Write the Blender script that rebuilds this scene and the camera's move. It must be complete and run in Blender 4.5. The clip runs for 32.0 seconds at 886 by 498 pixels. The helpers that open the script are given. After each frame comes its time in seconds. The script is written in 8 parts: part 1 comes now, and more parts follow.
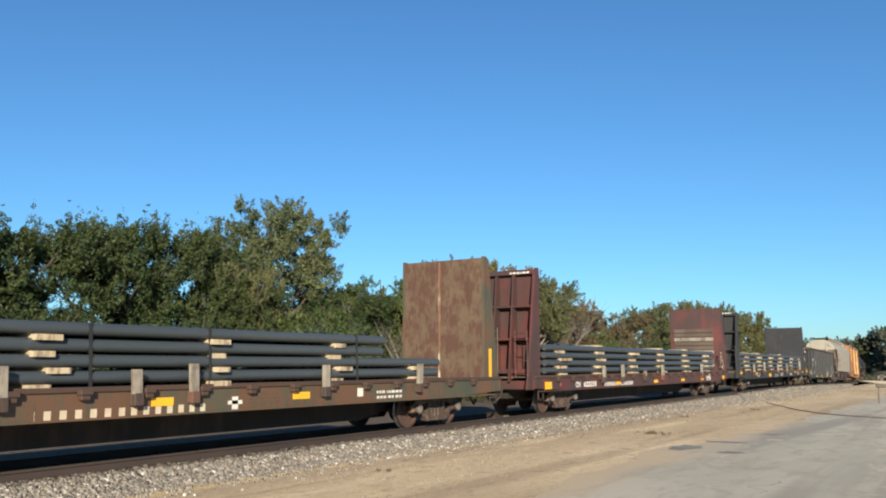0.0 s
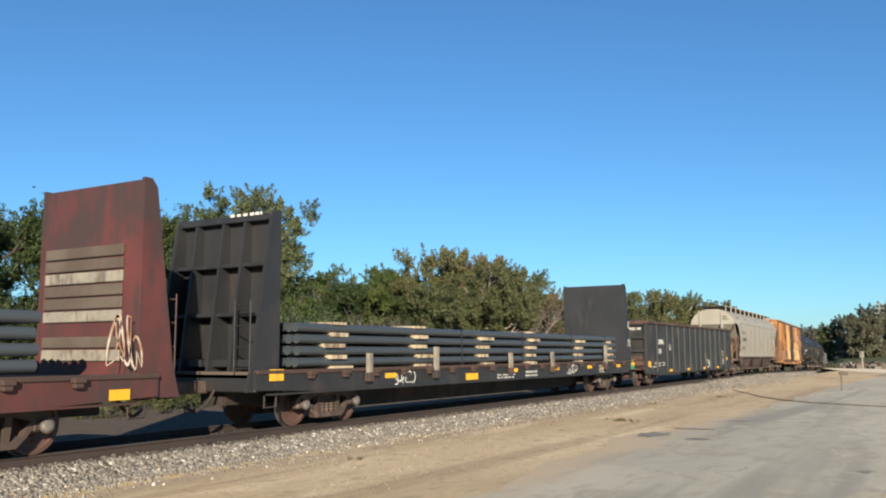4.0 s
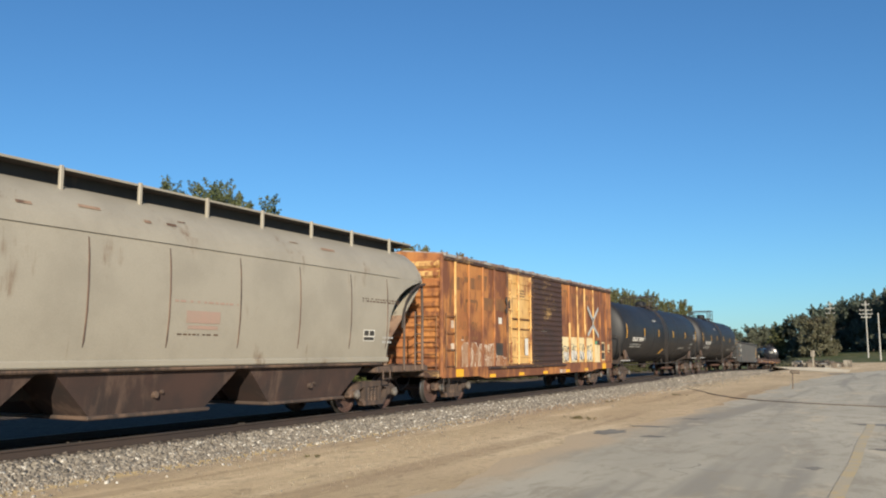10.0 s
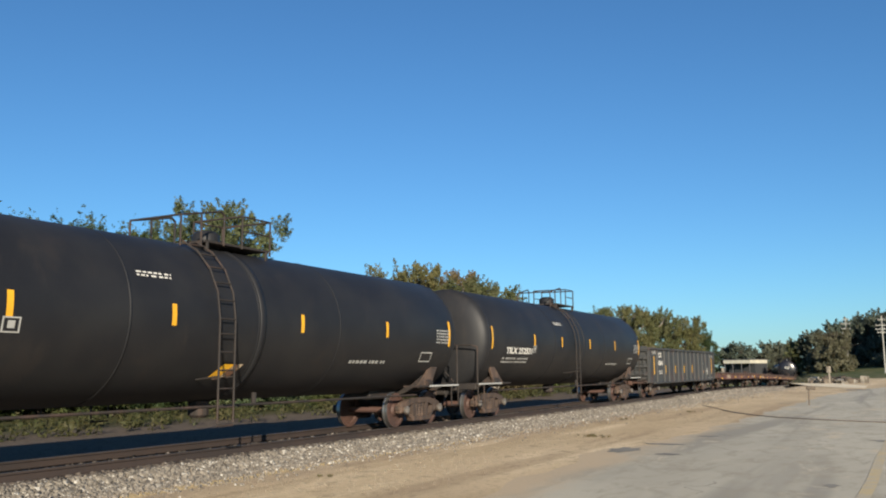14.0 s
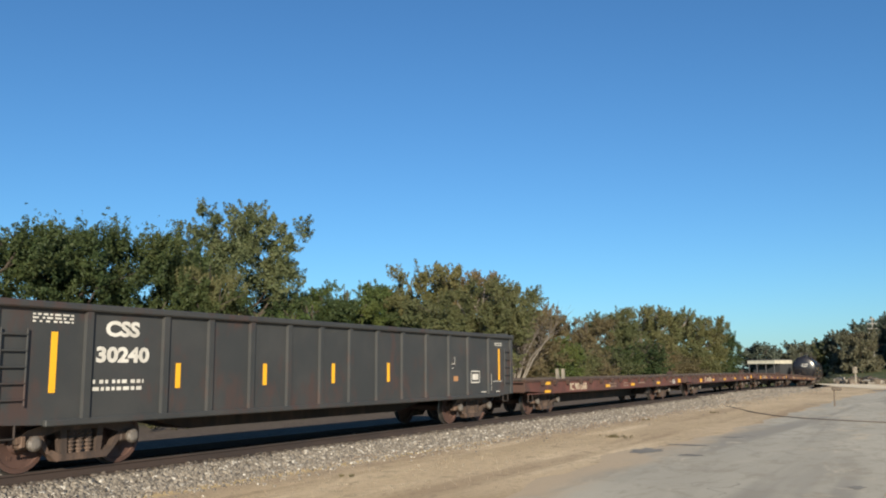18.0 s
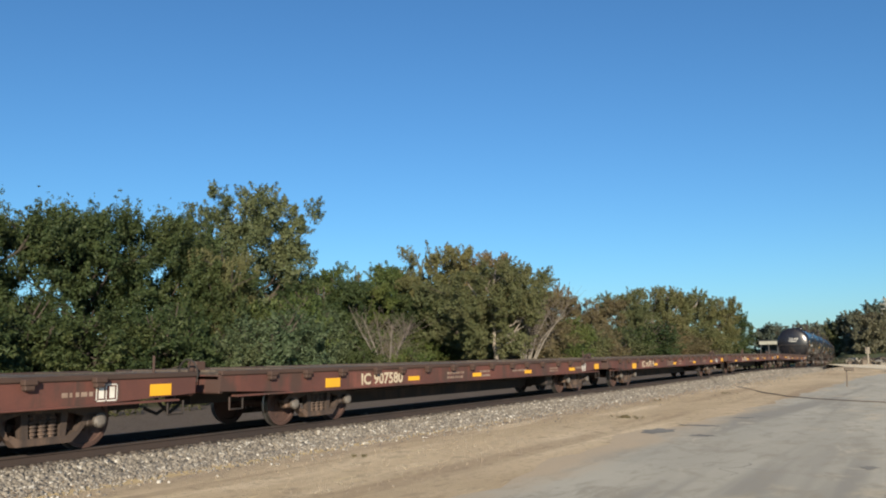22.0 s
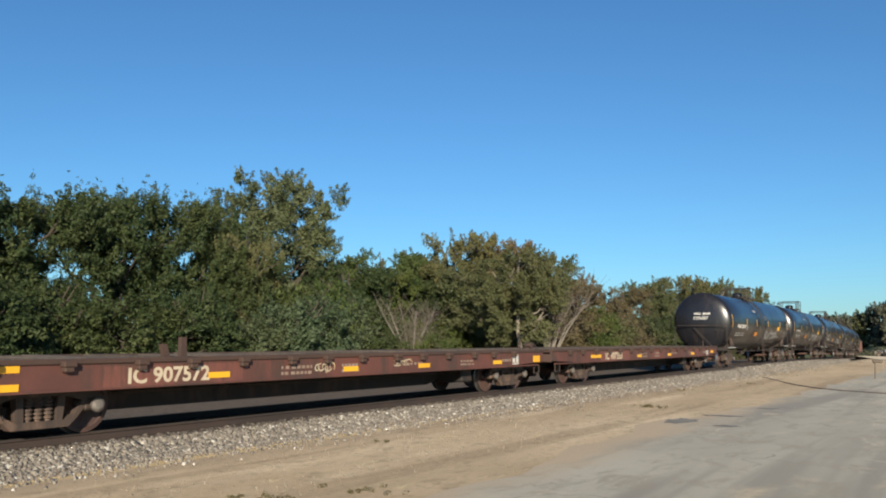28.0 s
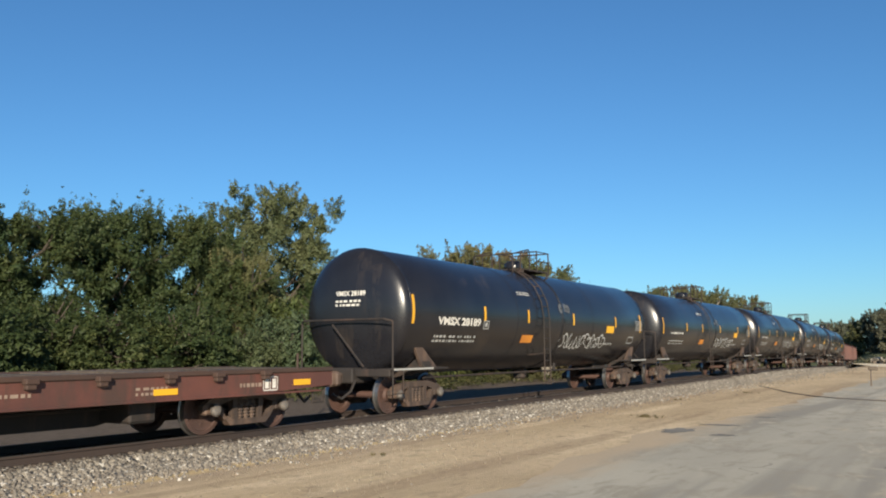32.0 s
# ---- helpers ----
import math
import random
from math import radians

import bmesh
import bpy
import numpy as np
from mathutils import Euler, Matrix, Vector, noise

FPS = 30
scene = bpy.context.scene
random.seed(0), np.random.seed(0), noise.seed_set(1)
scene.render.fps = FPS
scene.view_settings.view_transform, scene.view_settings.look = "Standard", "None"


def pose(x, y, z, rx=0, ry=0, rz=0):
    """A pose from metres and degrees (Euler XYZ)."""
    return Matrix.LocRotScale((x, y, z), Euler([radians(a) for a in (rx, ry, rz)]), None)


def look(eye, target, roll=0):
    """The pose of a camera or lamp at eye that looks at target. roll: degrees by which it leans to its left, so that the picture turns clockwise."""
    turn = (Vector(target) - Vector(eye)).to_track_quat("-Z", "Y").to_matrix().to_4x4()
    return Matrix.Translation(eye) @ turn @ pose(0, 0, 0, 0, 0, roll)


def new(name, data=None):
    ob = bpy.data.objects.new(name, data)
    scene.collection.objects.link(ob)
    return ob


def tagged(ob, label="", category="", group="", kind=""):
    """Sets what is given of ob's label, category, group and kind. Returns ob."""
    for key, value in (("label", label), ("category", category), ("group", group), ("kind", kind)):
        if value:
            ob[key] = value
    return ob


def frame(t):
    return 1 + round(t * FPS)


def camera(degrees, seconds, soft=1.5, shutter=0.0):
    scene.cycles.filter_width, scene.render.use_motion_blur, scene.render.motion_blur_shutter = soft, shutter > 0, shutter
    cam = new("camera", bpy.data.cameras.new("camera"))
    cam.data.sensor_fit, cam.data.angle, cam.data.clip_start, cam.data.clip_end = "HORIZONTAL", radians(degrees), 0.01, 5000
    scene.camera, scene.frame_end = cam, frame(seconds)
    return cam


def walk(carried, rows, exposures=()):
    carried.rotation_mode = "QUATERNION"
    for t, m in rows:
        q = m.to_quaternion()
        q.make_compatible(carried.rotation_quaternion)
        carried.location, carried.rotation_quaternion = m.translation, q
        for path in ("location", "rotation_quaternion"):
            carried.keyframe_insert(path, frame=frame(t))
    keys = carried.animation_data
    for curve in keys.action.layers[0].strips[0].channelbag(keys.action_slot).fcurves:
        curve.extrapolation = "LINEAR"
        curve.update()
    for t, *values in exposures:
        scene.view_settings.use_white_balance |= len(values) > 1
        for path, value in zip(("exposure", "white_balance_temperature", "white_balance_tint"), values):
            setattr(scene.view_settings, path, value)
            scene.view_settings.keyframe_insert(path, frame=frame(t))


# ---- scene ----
cam = camera(55.00, 32.0, soft=2.0)
EYE_Z = 1.48  # above the rail heads
PATH = [
    (0.0, pose(-0.003, 0, EYE_Z, 97.81, 0.16, 32.21)),
    (0.5, pose(-0.016, 0, EYE_Z, 97.67, 0.10, 31.71)),
    (1.0, pose(-0.028, 0, EYE_Z, 97.26, 0.18, 31.37)),
    (1.5, pose(-0.040, 0, EYE_Z, 97.25, 0.15, 31.45)),
    (2.0, pose(-0.044, 0, EYE_Z, 97.27, 0.53, 31.19)),
    (2.5, pose(-0.049, 0, EYE_Z, 97.40, 0.54, 30.48)),
    (3.0, pose(-0.052, 0, EYE_Z, 97.38, 0.34, 30.02)),
    (3.5, pose(-0.027, 0, EYE_Z, 97.09, 0.20, 30.21)),
    (5.5, pose(-0.045, 0, EYE_Z, 96.99, 0.30, 30.29)),
    (6.0, pose(-0.056, 0, EYE_Z, 97.30, 0.14, 29.78)),
    (6.5, pose(-0.060, 0, EYE_Z, 97.36, -0.14, 28.96)),
    (7.0, pose(-0.045, 0, EYE_Z, 97.06, 0.10, 28.95)),
    (7.5, pose(-0.038, 0, EYE_Z, 97.25, 0.44, 28.38)),
    (8.0, pose(-0.029, 0, EYE_Z, 97.10, 0.11, 28.35)),
    (8.5, pose(-0.014, 0, EYE_Z, 97.39, 0.41, 27.79)),
    (9.0, pose(-0.008, 0, EYE_Z, 96.85, 0.03, 27.60)),
    (9.5, pose(-0.028, 0, EYE_Z, 96.82, 0.29, 27.23)),
    (10.0, pose(-0.018, 0, EYE_Z, 96.86, 0.00, 27.52)),
    (10.5, pose(-0.009, 0, EYE_Z, 97.31, 0.18, 27.42)),
    (11.0, pose(0.006, 0, EYE_Z, 97.13, 0.24, 27.27)),
    (11.5, pose(-0.019, 0, EYE_Z, 97.03, 0.36, 27.31)),
    (12.0, pose(-0.003, 0, EYE_Z, 97.28, 0.28, 27.44)),
    (12.5, pose(0.002, 0, EYE_Z, 97.74, 0.29, 27.59)),
    (13.0, pose(0.001, 0, EYE_Z, 97.46, 0.26, 27.68)),
    (13.5, pose(-0.007, 0, EYE_Z, 97.94, 0.55, 28.17)),
    (14.0, pose(-0.004, 0, EYE_Z, 98.07, 0.36, 28.38)),
    (14.5, pose(-0.006, 0, EYE_Z, 98.14, 0.18, 28.70)),
    (15.0, pose(0.011, 0, EYE_Z, 98.33, 0.45, 28.48)),
    (15.5, pose(-0.005, 0, EYE_Z, 97.67, 0.64, 28.66)),
    (17.5, pose(-0.012, 0, EYE_Z, 98.09, 0.68, 29.49)),
    (18.0, pose(0.010, 0, EYE_Z, 98.10, 0.34, 29.82)),
    (18.5, pose(0.003, 0, EYE_Z, 97.97, 0.38, 29.83)),
    (19.0, pose(-0.008, 0, EYE_Z, 97.90, 0.23, 29.63)),
    (19.5, pose(0.011, 0, EYE_Z, 97.16, 0.03, 30.03)),
    (20.0, pose(0.022, 0, EYE_Z, 97.30, 0.10, 29.62)),
    (20.5, pose(-0.007, 0, EYE_Z, 97.10, -0.01, 29.19)),
    (21.0, pose(-0.054, 0, EYE_Z, 97.11, 0.24, 29.22)),
    (21.5, pose(-0.044, 0, EYE_Z, 96.99, 0.27, 29.37)),
    (22.0, pose(-0.002, 0, EYE_Z, 96.85, 0.42, 30.56)),
    (22.5, pose(-0.006, 0, EYE_Z, 97.50, 0.27, 29.06)),
    (23.0, pose(0.027, 0, EYE_Z, 97.17, -0.42, 29.89)),
    (23.5, pose(0.050, 0, EYE_Z, 95.66, 1.00, 30.13)),
    (24.0, pose(0.067, 0, EYE_Z, 95.20, -0.86, 31.47)),
    (24.5, pose(0.061, 0, EYE_Z, 95.87, 0.31, 31.52)),
    (25.0, pose(0.072, 0, EYE_Z, 95.29, 0.70, 31.89)),
    (25.5, pose(0.075, 0, EYE_Z, 95.24, 0.05, 30.99)),
    (27.5, pose(0.041, 0, EYE_Z, 95.84, -0.22, 31.34)),
    (28.0, pose(0.022, 0, EYE_Z, 95.99, -0.23, 32.16)),
    (28.5, pose(0.032, 0, EYE_Z, 95.88, -0.28, 32.10)),
    (29.0, pose(0.015, 0, EYE_Z, 95.92, -0.18, 31.75)),
    (29.5, pose(0.011, 0, EYE_Z, 96.13, -0.19, 31.24)),
    (30.0, pose(0.026, 0, EYE_Z, 96.25, -0.56, 31.81)),
    (30.5, pose(0.019, 0, EYE_Z, 96.06, -0.01, 31.75)),
    (31.0, pose(0.024, 0, EYE_Z, 96.12, 0.69, 31.56)),
    (31.5, pose(0.036, 0, EYE_Z, 96.61, 0.46, 31.96)),
    (32.0, pose(0.039, 0, EYE_Z, 96.79, 0.39, 31.92)),
]
walk(cam, PATH, [(0, 0.40), (3, 0.40), (8, 0.37), (8.4, 0.20), (32, 0.20)])

SPEEDS = [(0, 8.756), (4, 8.910), (8, 9.001), (12, 9.017), (16, 8.823), (20, 8.423), (24, 8.032), (28, 7.673), (32, 7.302)]  # seconds, metres a second

# ---------------------------------------------------------------- world and sun
SUN_AZ = Vector((0.584, -0.811, 0.0))
SUN_EL = radians(18.5)
world = bpy.data.worlds.new("sky")
scene.world = world
world.use_nodes = True
wn = world.node_tree
sky = wn.nodes.new("ShaderNodeTexSky")
sky.sky_type = "NISHITA"
sky.sun_disc = False
sky.sun_elevation = SUN_EL
sky.sun_rotation = radians(144.2)
sky.altitude = 200
sky.air_density = 1.0
sky.dust_density = 0.35
sky.ozone_density = 6.0
background = next(n for n in wn.nodes if n.type == "BACKGROUND")
clear = wn.nodes.new("ShaderNodeMix")  # the deep blue of a very clear day
clear.data_type, clear.blend_type = "RGBA", "MULTIPLY"
clear.inputs[0].default_value = 1.0
clear.inputs[7].default_value = (0.675, 0.885, 0.925, 1)
wn.links.new(sky.outputs[0], clear.inputs[6])
wn.links.new(clear.outputs[2], background.inputs[0])
background.inputs[1].default_value = 0.119

sun_data = bpy.data.lights.new("sun", "SUN")
sun_data.energy = 6.8
sun_data.angle = radians(0.5)
sun_data.color = (1.0, 0.88, 0.70)
sun = new("sun", sun_data)
sun_to = SUN_AZ.normalized() * math.cos(SUN_EL) + Vector((0, 0, math.sin(SUN_EL)))
sun.matrix_world = look(sun_to * 50, (0, 0, 0))


# ---------------------------------------------------------------- materials
BEND_FROM, BEND = 43.0, 0.000427  # the line curves off beyond this many metres
TRACK_X = -12.655


def nodes_of(name):
    m = bpy.data.materials.new(name)
    m.use_nodes = True
    nt = m.node_tree
    bsdf = next(n for n in nt.nodes if n.type == "BSDF_PRINCIPLED")
    return m, nt, bsdf


def noise_tex(nt, coord, scale, detail=5.0, stretch=(1, 1, 1), rough=0.6, dist=0.0):
    mp = nt.nodes.new("ShaderNodeMapping")
    mp.inputs["Scale"].default_value = stretch
    nt.links.new(coord, mp.inputs["Vector"])
    n = nt.nodes.new("ShaderNodeTexNoise")
    n.inputs["Scale"].default_value = scale
    n.inputs["Detail"].default_value = detail
    n.inputs["Roughness"].default_value = rough
    n.inputs["Distortion"].default_value = dist
    nt.links.new(mp.outputs[0], n.inputs["Vector"])
    return n.outputs["Fac"]


def ramp(nt, fac, lo, hi):
    r = nt.nodes.new("ShaderNodeMapRange")
    r.inputs["From Min"].default_value = lo
    r.inputs["From Max"].default_value = hi
    r.interpolation_type = "SMOOTHSTEP"
    nt.links.new(fac, r.inputs["Value"])
    return r.outputs["Result"]


def mix(nt, fac, a, b):
    m = nt.nodes.new("ShaderNodeMix")
    m.data_type = "RGBA"
    for sock, v in ((m.inputs[0], fac), (m.inputs[6], a), (m.inputs[7], b)):
        if isinstance(v, (tuple, list)):
            sock.default_value = (*v, 1) if len(v) == 3 else v
        elif isinstance(v, (int, float)):
            sock.default_value = v
        else:
            nt.links.new(v, sock)
    return m.outputs[2]


def math_node(nt, op, a, b):
    n = nt.nodes.new("ShaderNodeMath")
    n.operation = op
    for sock, v in zip(n.inputs, (a, b)):
        if isinstance(v, (int, float)):
            sock.default_value = v
        else:
            nt.links.new(v, sock)
    return n.outputs[0]


def bump(nt, bsdf, height, strength, distance=0.02):
    b = nt.nodes.new("ShaderNodeBump")
    b.inputs["Strength"].default_value = strength
    b.inputs["Distance"].default_value = distance
    nt.links.new(height, b.inputs["Height"])
    nt.links.new(b.outputs[0], bsdf.inputs["Normal"])


def coords(nt):
    return nt.nodes.new("ShaderNodeTexCoord").outputs["Object"]


def weathered(name, base, alt, rust=None, amount=0.3, rough=0.6, scale=1.0, metal=0.0, streak=0.25, grain=0.12):
    """Worn paint or metal: two tones of the colour, streaks of rust or dirt running down, fine grain."""
    m, nt, bsdf = nodes_of(name)
    co = coords(nt)
    tone = ramp(nt, noise_tex(nt, co, 0.9 * scale, 6), 0.35, 0.68)
    col = mix(nt, tone, base, alt)
    if rust:
        runs = noise_tex(nt, co, 2.2 * scale, 8, (1.6, 1.6, streak), 0.65, 0.3)
        patch = noise_tex(nt, co, 0.7 * scale, 5)
        both = nt.nodes.new("ShaderNodeMath")
        both.operation = "ADD"
        nt.links.new(runs, both.inputs[0])
        nt.links.new(patch, both.inputs[1])
        edge = 1.30 - 0.62 * amount
        col = mix(nt, ramp(nt, both.outputs[0], edge - 0.14, edge + 0.10), col, rust)
    fine = noise_tex(nt, co, 38 * scale, 4)
    speck = ramp(nt, fine, 0.3, 0.75)
    dark = mix(nt, grain, (1, 1, 1), (0.25, 0.22, 0.2))
    mul = nt.nodes.new("ShaderNodeMix")
    mul.data_type, mul.blend_type = "RGBA", "MULTIPLY"
    nt.links.new(speck, mul.inputs[0])
    nt.links.new(col, mul.inputs[6])
    nt.links.new(dark, mul.inputs[7])
    nt.links.new(mul.outputs[2], bsdf.inputs["Base Color"])
    bsdf.inputs["Roughness"].default_value = rough
    bsdf.inputs["Metallic"].default_value = metal
    bump(nt, bsdf, fine, 0.12, 0.01)
    return m


def plain(name, colour, rough=0.6, metal=0.0, vary=0.15):
    dark = tuple(c * (1 - vary) for c in colour)
    return weathered(name, colour, dark, None, 0, rough, 2.0, metal, grain=0.05)


M = {}
M["brown_flat"] = weathered("worn_brown_green_paint", (0.075, 0.066, 0.042), (0.05, 0.056, 0.04), (0.11, 0.058, 0.033), 0.45)
M["cn_red"] = weathered("oxide_red_paint", (0.108, 0.031, 0.027), (0.07, 0.025, 0.023), (0.05, 0.029, 0.026), 0.45)
M["rust_sheet"] = weathered("rusted_steel_sheet", (0.130, 0.090, 0.054), (0.105, 0.068, 0.042), (0.085, 0.040, 0.026), 0.45, 0.8, 3.0, streak=0.6, grain=0.5)
M["black_flat"] = weathered("dull_black_paint", (0.017, 0.018, 0.020), (0.025, 0.025, 0.026), (0.04, 0.033, 0.03), 0.14, 0.55)
M["black_gon"] = weathered("black_gondola_paint", (0.015, 0.016, 0.016), (0.028, 0.028, 0.027), (0.06, 0.043, 0.034), 0.16, 0.6)
M["grey_gon"] = weathered("dark_grey_paint", (0.033, 0.036, 0.037), (0.046, 0.047, 0.046), (0.056, 0.037, 0.033), 0.25, 0.65, streak=0.7)
M["hopper"] = weathered("grey_cream_paint", (0.305, 0.280, 0.228), (0.262, 0.240, 0.195), (0.17, 0.12, 0.08), 0.07, 0.55)
M["hopper_low"] = weathered("dusty_brown_hopper", (0.15, 0.098, 0.068), (0.10, 0.066, 0.05), (0.045, 0.033, 0.028), 0.4, 0.75)
M["hopper_dust"] = weathered("pink_brown_dust", (0.285, 0.195, 0.135), (0.215, 0.135, 0.092), (0.10, 0.06, 0.042), 0.35, 0.85)
M["bay"] = weathered("sooty_brown_bay", (0.052, 0.028, 0.022), (0.028, 0.019, 0.017), (0.085, 0.054, 0.041), 0.22, 0.85)
M["box_orange"] = weathered("rusty_orange_paint", (0.40, 0.172, 0.050), (0.29, 0.112, 0.038), (0.145, 0.054, 0.026), 0.46, 0.7, 0.9, streak=0.5)
M["box_yellow"] = weathered("faded_yellow_paint", (0.60, 0.385, 0.150), (0.52, 0.30, 0.095), (0.22, 0.085, 0.035), 0.33, 0.65, 1.6)
M["box_door"] = weathered("dark_rust_door", (0.052, 0.026, 0.020), (0.034, 0.020, 0.017), (0.38, 0.235, 0.085), 0.19, 0.7, 1.3, streak=11.0)
M["box_cream"] = weathered("cream_patch_paint", (0.68, 0.57, 0.33), (0.60, 0.48, 0.26), (0.34, 0.17, 0.07), 0.22)
M["tank"] = weathered("black_tank_paint", (0.014, 0.0145, 0.017), (0.021, 0.021, 0.022), (0.024, 0.022, 0.022), 0.18, 0.52, 0.8)
next(n for n in M["tank"].node_tree.nodes if n.type == "BSDF_PRINCIPLED").inputs["Specular IOR Level"].default_value = 0.28
M["tank_gloss"] = weathered("glossy_black_tank_paint", (0.011, 0.011, 0.014), (0.016, 0.016, 0.019), (0.034, 0.028, 0.025), 0.12, 0.27, 0.8)
M["ic_red"] = weathered("brown_red_paint", (0.125, 0.046, 0.034), (0.085, 0.035, 0.028), (0.065, 0.036, 0.028), 0.32, 0.7)
M["rust_chord"] = weathered("rusted_chord", (0.105, 0.052, 0.036), (0.07, 0.04, 0.03), (0.04, 0.03, 0.026), 0.4, 0.8)
M["number_panel"] = weathered("worn_number_panel", (0.17, 0.062, 0.046), (0.12, 0.046, 0.036), (0.09, 0.04, 0.03), 0.3, 0.75)
M["seam"] = weathered("pale_rusty_seam", (0.60, 0.52, 0.38), (0.50, 0.39, 0.26), (0.16, 0.08, 0.045), 0.55, 0.75, 2.0)
M["smudge"] = weathered("smudged_chalk", (0.12, 0.13, 0.14), (0.07, 0.075, 0.08), None, 0, 0.7, 3.0)
M["pink"] = weathered("faded_red_print", (0.33, 0.225, 0.18), (0.30, 0.225, 0.18), None, 0, 0.7, 3.0)
M["galvanised"] = weathered("galvanised_roof", (0.33, 0.32, 0.30), (0.26, 0.245, 0.225), (0.16, 0.08, 0.045), 0.45, 0.6, 1.5)
M["faint"] = weathered("faint_print", (0.30, 0.225, 0.175), (0.23, 0.16, 0.12), None, 0, 0.7, 3.0)
M["box_rod"] = weathered("rusty_brown_bars", (0.24, 0.115, 0.045), (0.16, 0.072, 0.032), (0.07, 0.034, 0.022), 0.45, 0.7, 2.0)
M["deck"] = weathered("weathered_plank_deck", (0.075, 0.055, 0.042), (0.11, 0.085, 0.065), None, 0, 0.9)
M["pocket"] = weathered("dark_rusty_pocket", (0.065, 0.036, 0.026), (0.045, 0.028, 0.022), None, 0, 0.8)
M["under"] = weathered("sooty_underframe", (0.018, 0.015, 0.014), (0.03, 0.023, 0.019), (0.055, 0.034, 0.026), 0.28, 0.8)
M["truck"] = weathered("rust_dusted_cast_steel", (0.072, 0.049, 0.038), (0.042, 0.031, 0.026), (0.12, 0.078, 0.056), 0.33, 0.75)
M["cap"] = weathered("greasy_steel_cap", (0.24, 0.22, 0.195), (0.12, 0.10, 0.085), (0.06, 0.045, 0.036), 0.35, 0.5, 3.0, 0.3)
M["wheel"] = weathered("rusty_wheel_plate", (0.088, 0.046, 0.035), (0.058, 0.034, 0.028), None, 0, 0.7)
M["tread"] = weathered("polished_tread", (0.36, 0.35, 0.34), (0.25, 0.24, 0.23), None, 0, 0.32, metal=0.9)
M["pipe"] = weathered("coated_dark_pipe", (0.042, 0.052, 0.060), (0.056, 0.067, 0.075), (0.085, 0.08, 0.07), 0.12, 0.42, streak=1.0)
M["bore"] = plain("pipe_bore", (0.01, 0.01, 0.01), 0.8)
M["lumber"] = weathered("pale_sawn_lumber", (0.47, 0.385, 0.255), (0.37, 0.295, 0.19), (0.15, 0.11, 0.08), 0.35, 0.85, 3.0)
M["stake"] = weathered("grey_weathered_stake", (0.27, 0.24, 0.19), (0.20, 0.18, 0.15), (0.12, 0.10, 0.08), 0.3, 0.9, 3.0)
# brown of the tube that stands for a shadow line on the ground
M["cable"] = weathered("dusty_cable", (0.13, 0.105, 0.082), (0.09, 0.072, 0.058), None, 0, 0.9)
M["strap"] = plain("dark_steel_strap", (0.02, 0.02, 0.022), 0.5)
M["yellow"] = weathered("yellow_reflector", (0.80, 0.42, 0.02), (0.72, 0.36, 0.02), (0.4, 0.25, 0.06), 0.12, 0.45)
M["white"] = weathered("faded_white_lettering", (0.66, 0.64, 0.58), (0.50, 0.48, 0.43), None, 0, 0.7, 3.0)
M["cream_letter"] = weathered("cream_lettering", (0.55, 0.47, 0.34), (0.44, 0.36, 0.26), None, 0, 0.7, 3.0)
M["black_letter"] = weathered("black_lettering", (0.028, 0.026, 0.024), (0.05, 0.046, 0.04), None, 0, 0.7, 3.0)
M["old_logo"] = weathered("faded_logo_paint", (0.145, 0.075, 0.034), (0.20, 0.09, 0.034), (0.27, 0.11, 0.036), 0.35, 0.7, 1.5)
M["graffiti_fill"] = weathered("washed_graffiti_fill", (0.37, 0.25, 0.165), (0.30, 0.175, 0.10), (0.25, 0.10, 0.038), 0.42, 0.7, 2.0)
M["ghost"] = weathered("faded_dark_lettering", (0.075, 0.052, 0.036), (0.11, 0.06, 0.032), None, 0, 0.7, 3.0)
M["tape"] = weathered("grey_silver_patch", (0.40, 0.40, 0.38), (0.33, 0.33, 0.31), None, 0, 0.6, 3.0)
M["graffiti"] = weathered("graffiti_white", (0.60, 0.52, 0.43), (0.44, 0.34, 0.26), (0.30, 0.15, 0.07), 0.35, 0.7, 3.0)
M["green"] = weathered("graffiti_green", (0.03, 0.20, 0.09), (0.10, 0.34, 0.22), None, 0, 0.6, 3.0)
M["red"] = plain("red_mark", (0.42, 0.05, 0.04), 0.6)
M["wood_pole"] = weathered("weathered_pole_wood", (0.34, 0.335, 0.30), (0.26, 0.25, 0.225), None, 0, 0.9)
M["steel_post"] = weathered("rusty_post", (0.10, 0.08, 0.06), (0.14, 0.11, 0.085), None, 0, 0.8)
M["bark"] = weathered("grey_brown_bark", (0.075, 0.060, 0.045), (0.05, 0.04, 0.031), None, 0, 0.95, 2.0)
M["pale_bark"] = weathered("pale_bark", (0.27, 0.235, 0.19), (0.20, 0.17, 0.14), None, 0, 0.9, 2.0)
M["bare_stem"] = weathered("bleached_stem", (0.20, 0.178, 0.148), (0.15, 0.13, 0.108), None, 0, 0.9, 2.0)
M["twig"] = weathered("bare_brown_twigs", (0.135, 0.112, 0.092), (0.10, 0.082, 0.068), None, 0, 0.95)
M["concrete"] = weathered("broken_concrete", (0.26, 0.235, 0.195), (0.17, 0.155, 0.13), (0.10, 0.085, 0.065), 0.4, 0.9)
M["white_wall"] = weathered("cream_metal_siding", (0.55, 0.52, 0.42), (0.42, 0.40, 0.33), None, 0, 0.7)
M["roofing"] = plain("grey_roof_sheet", (0.10, 0.10, 0.105), 0.6)


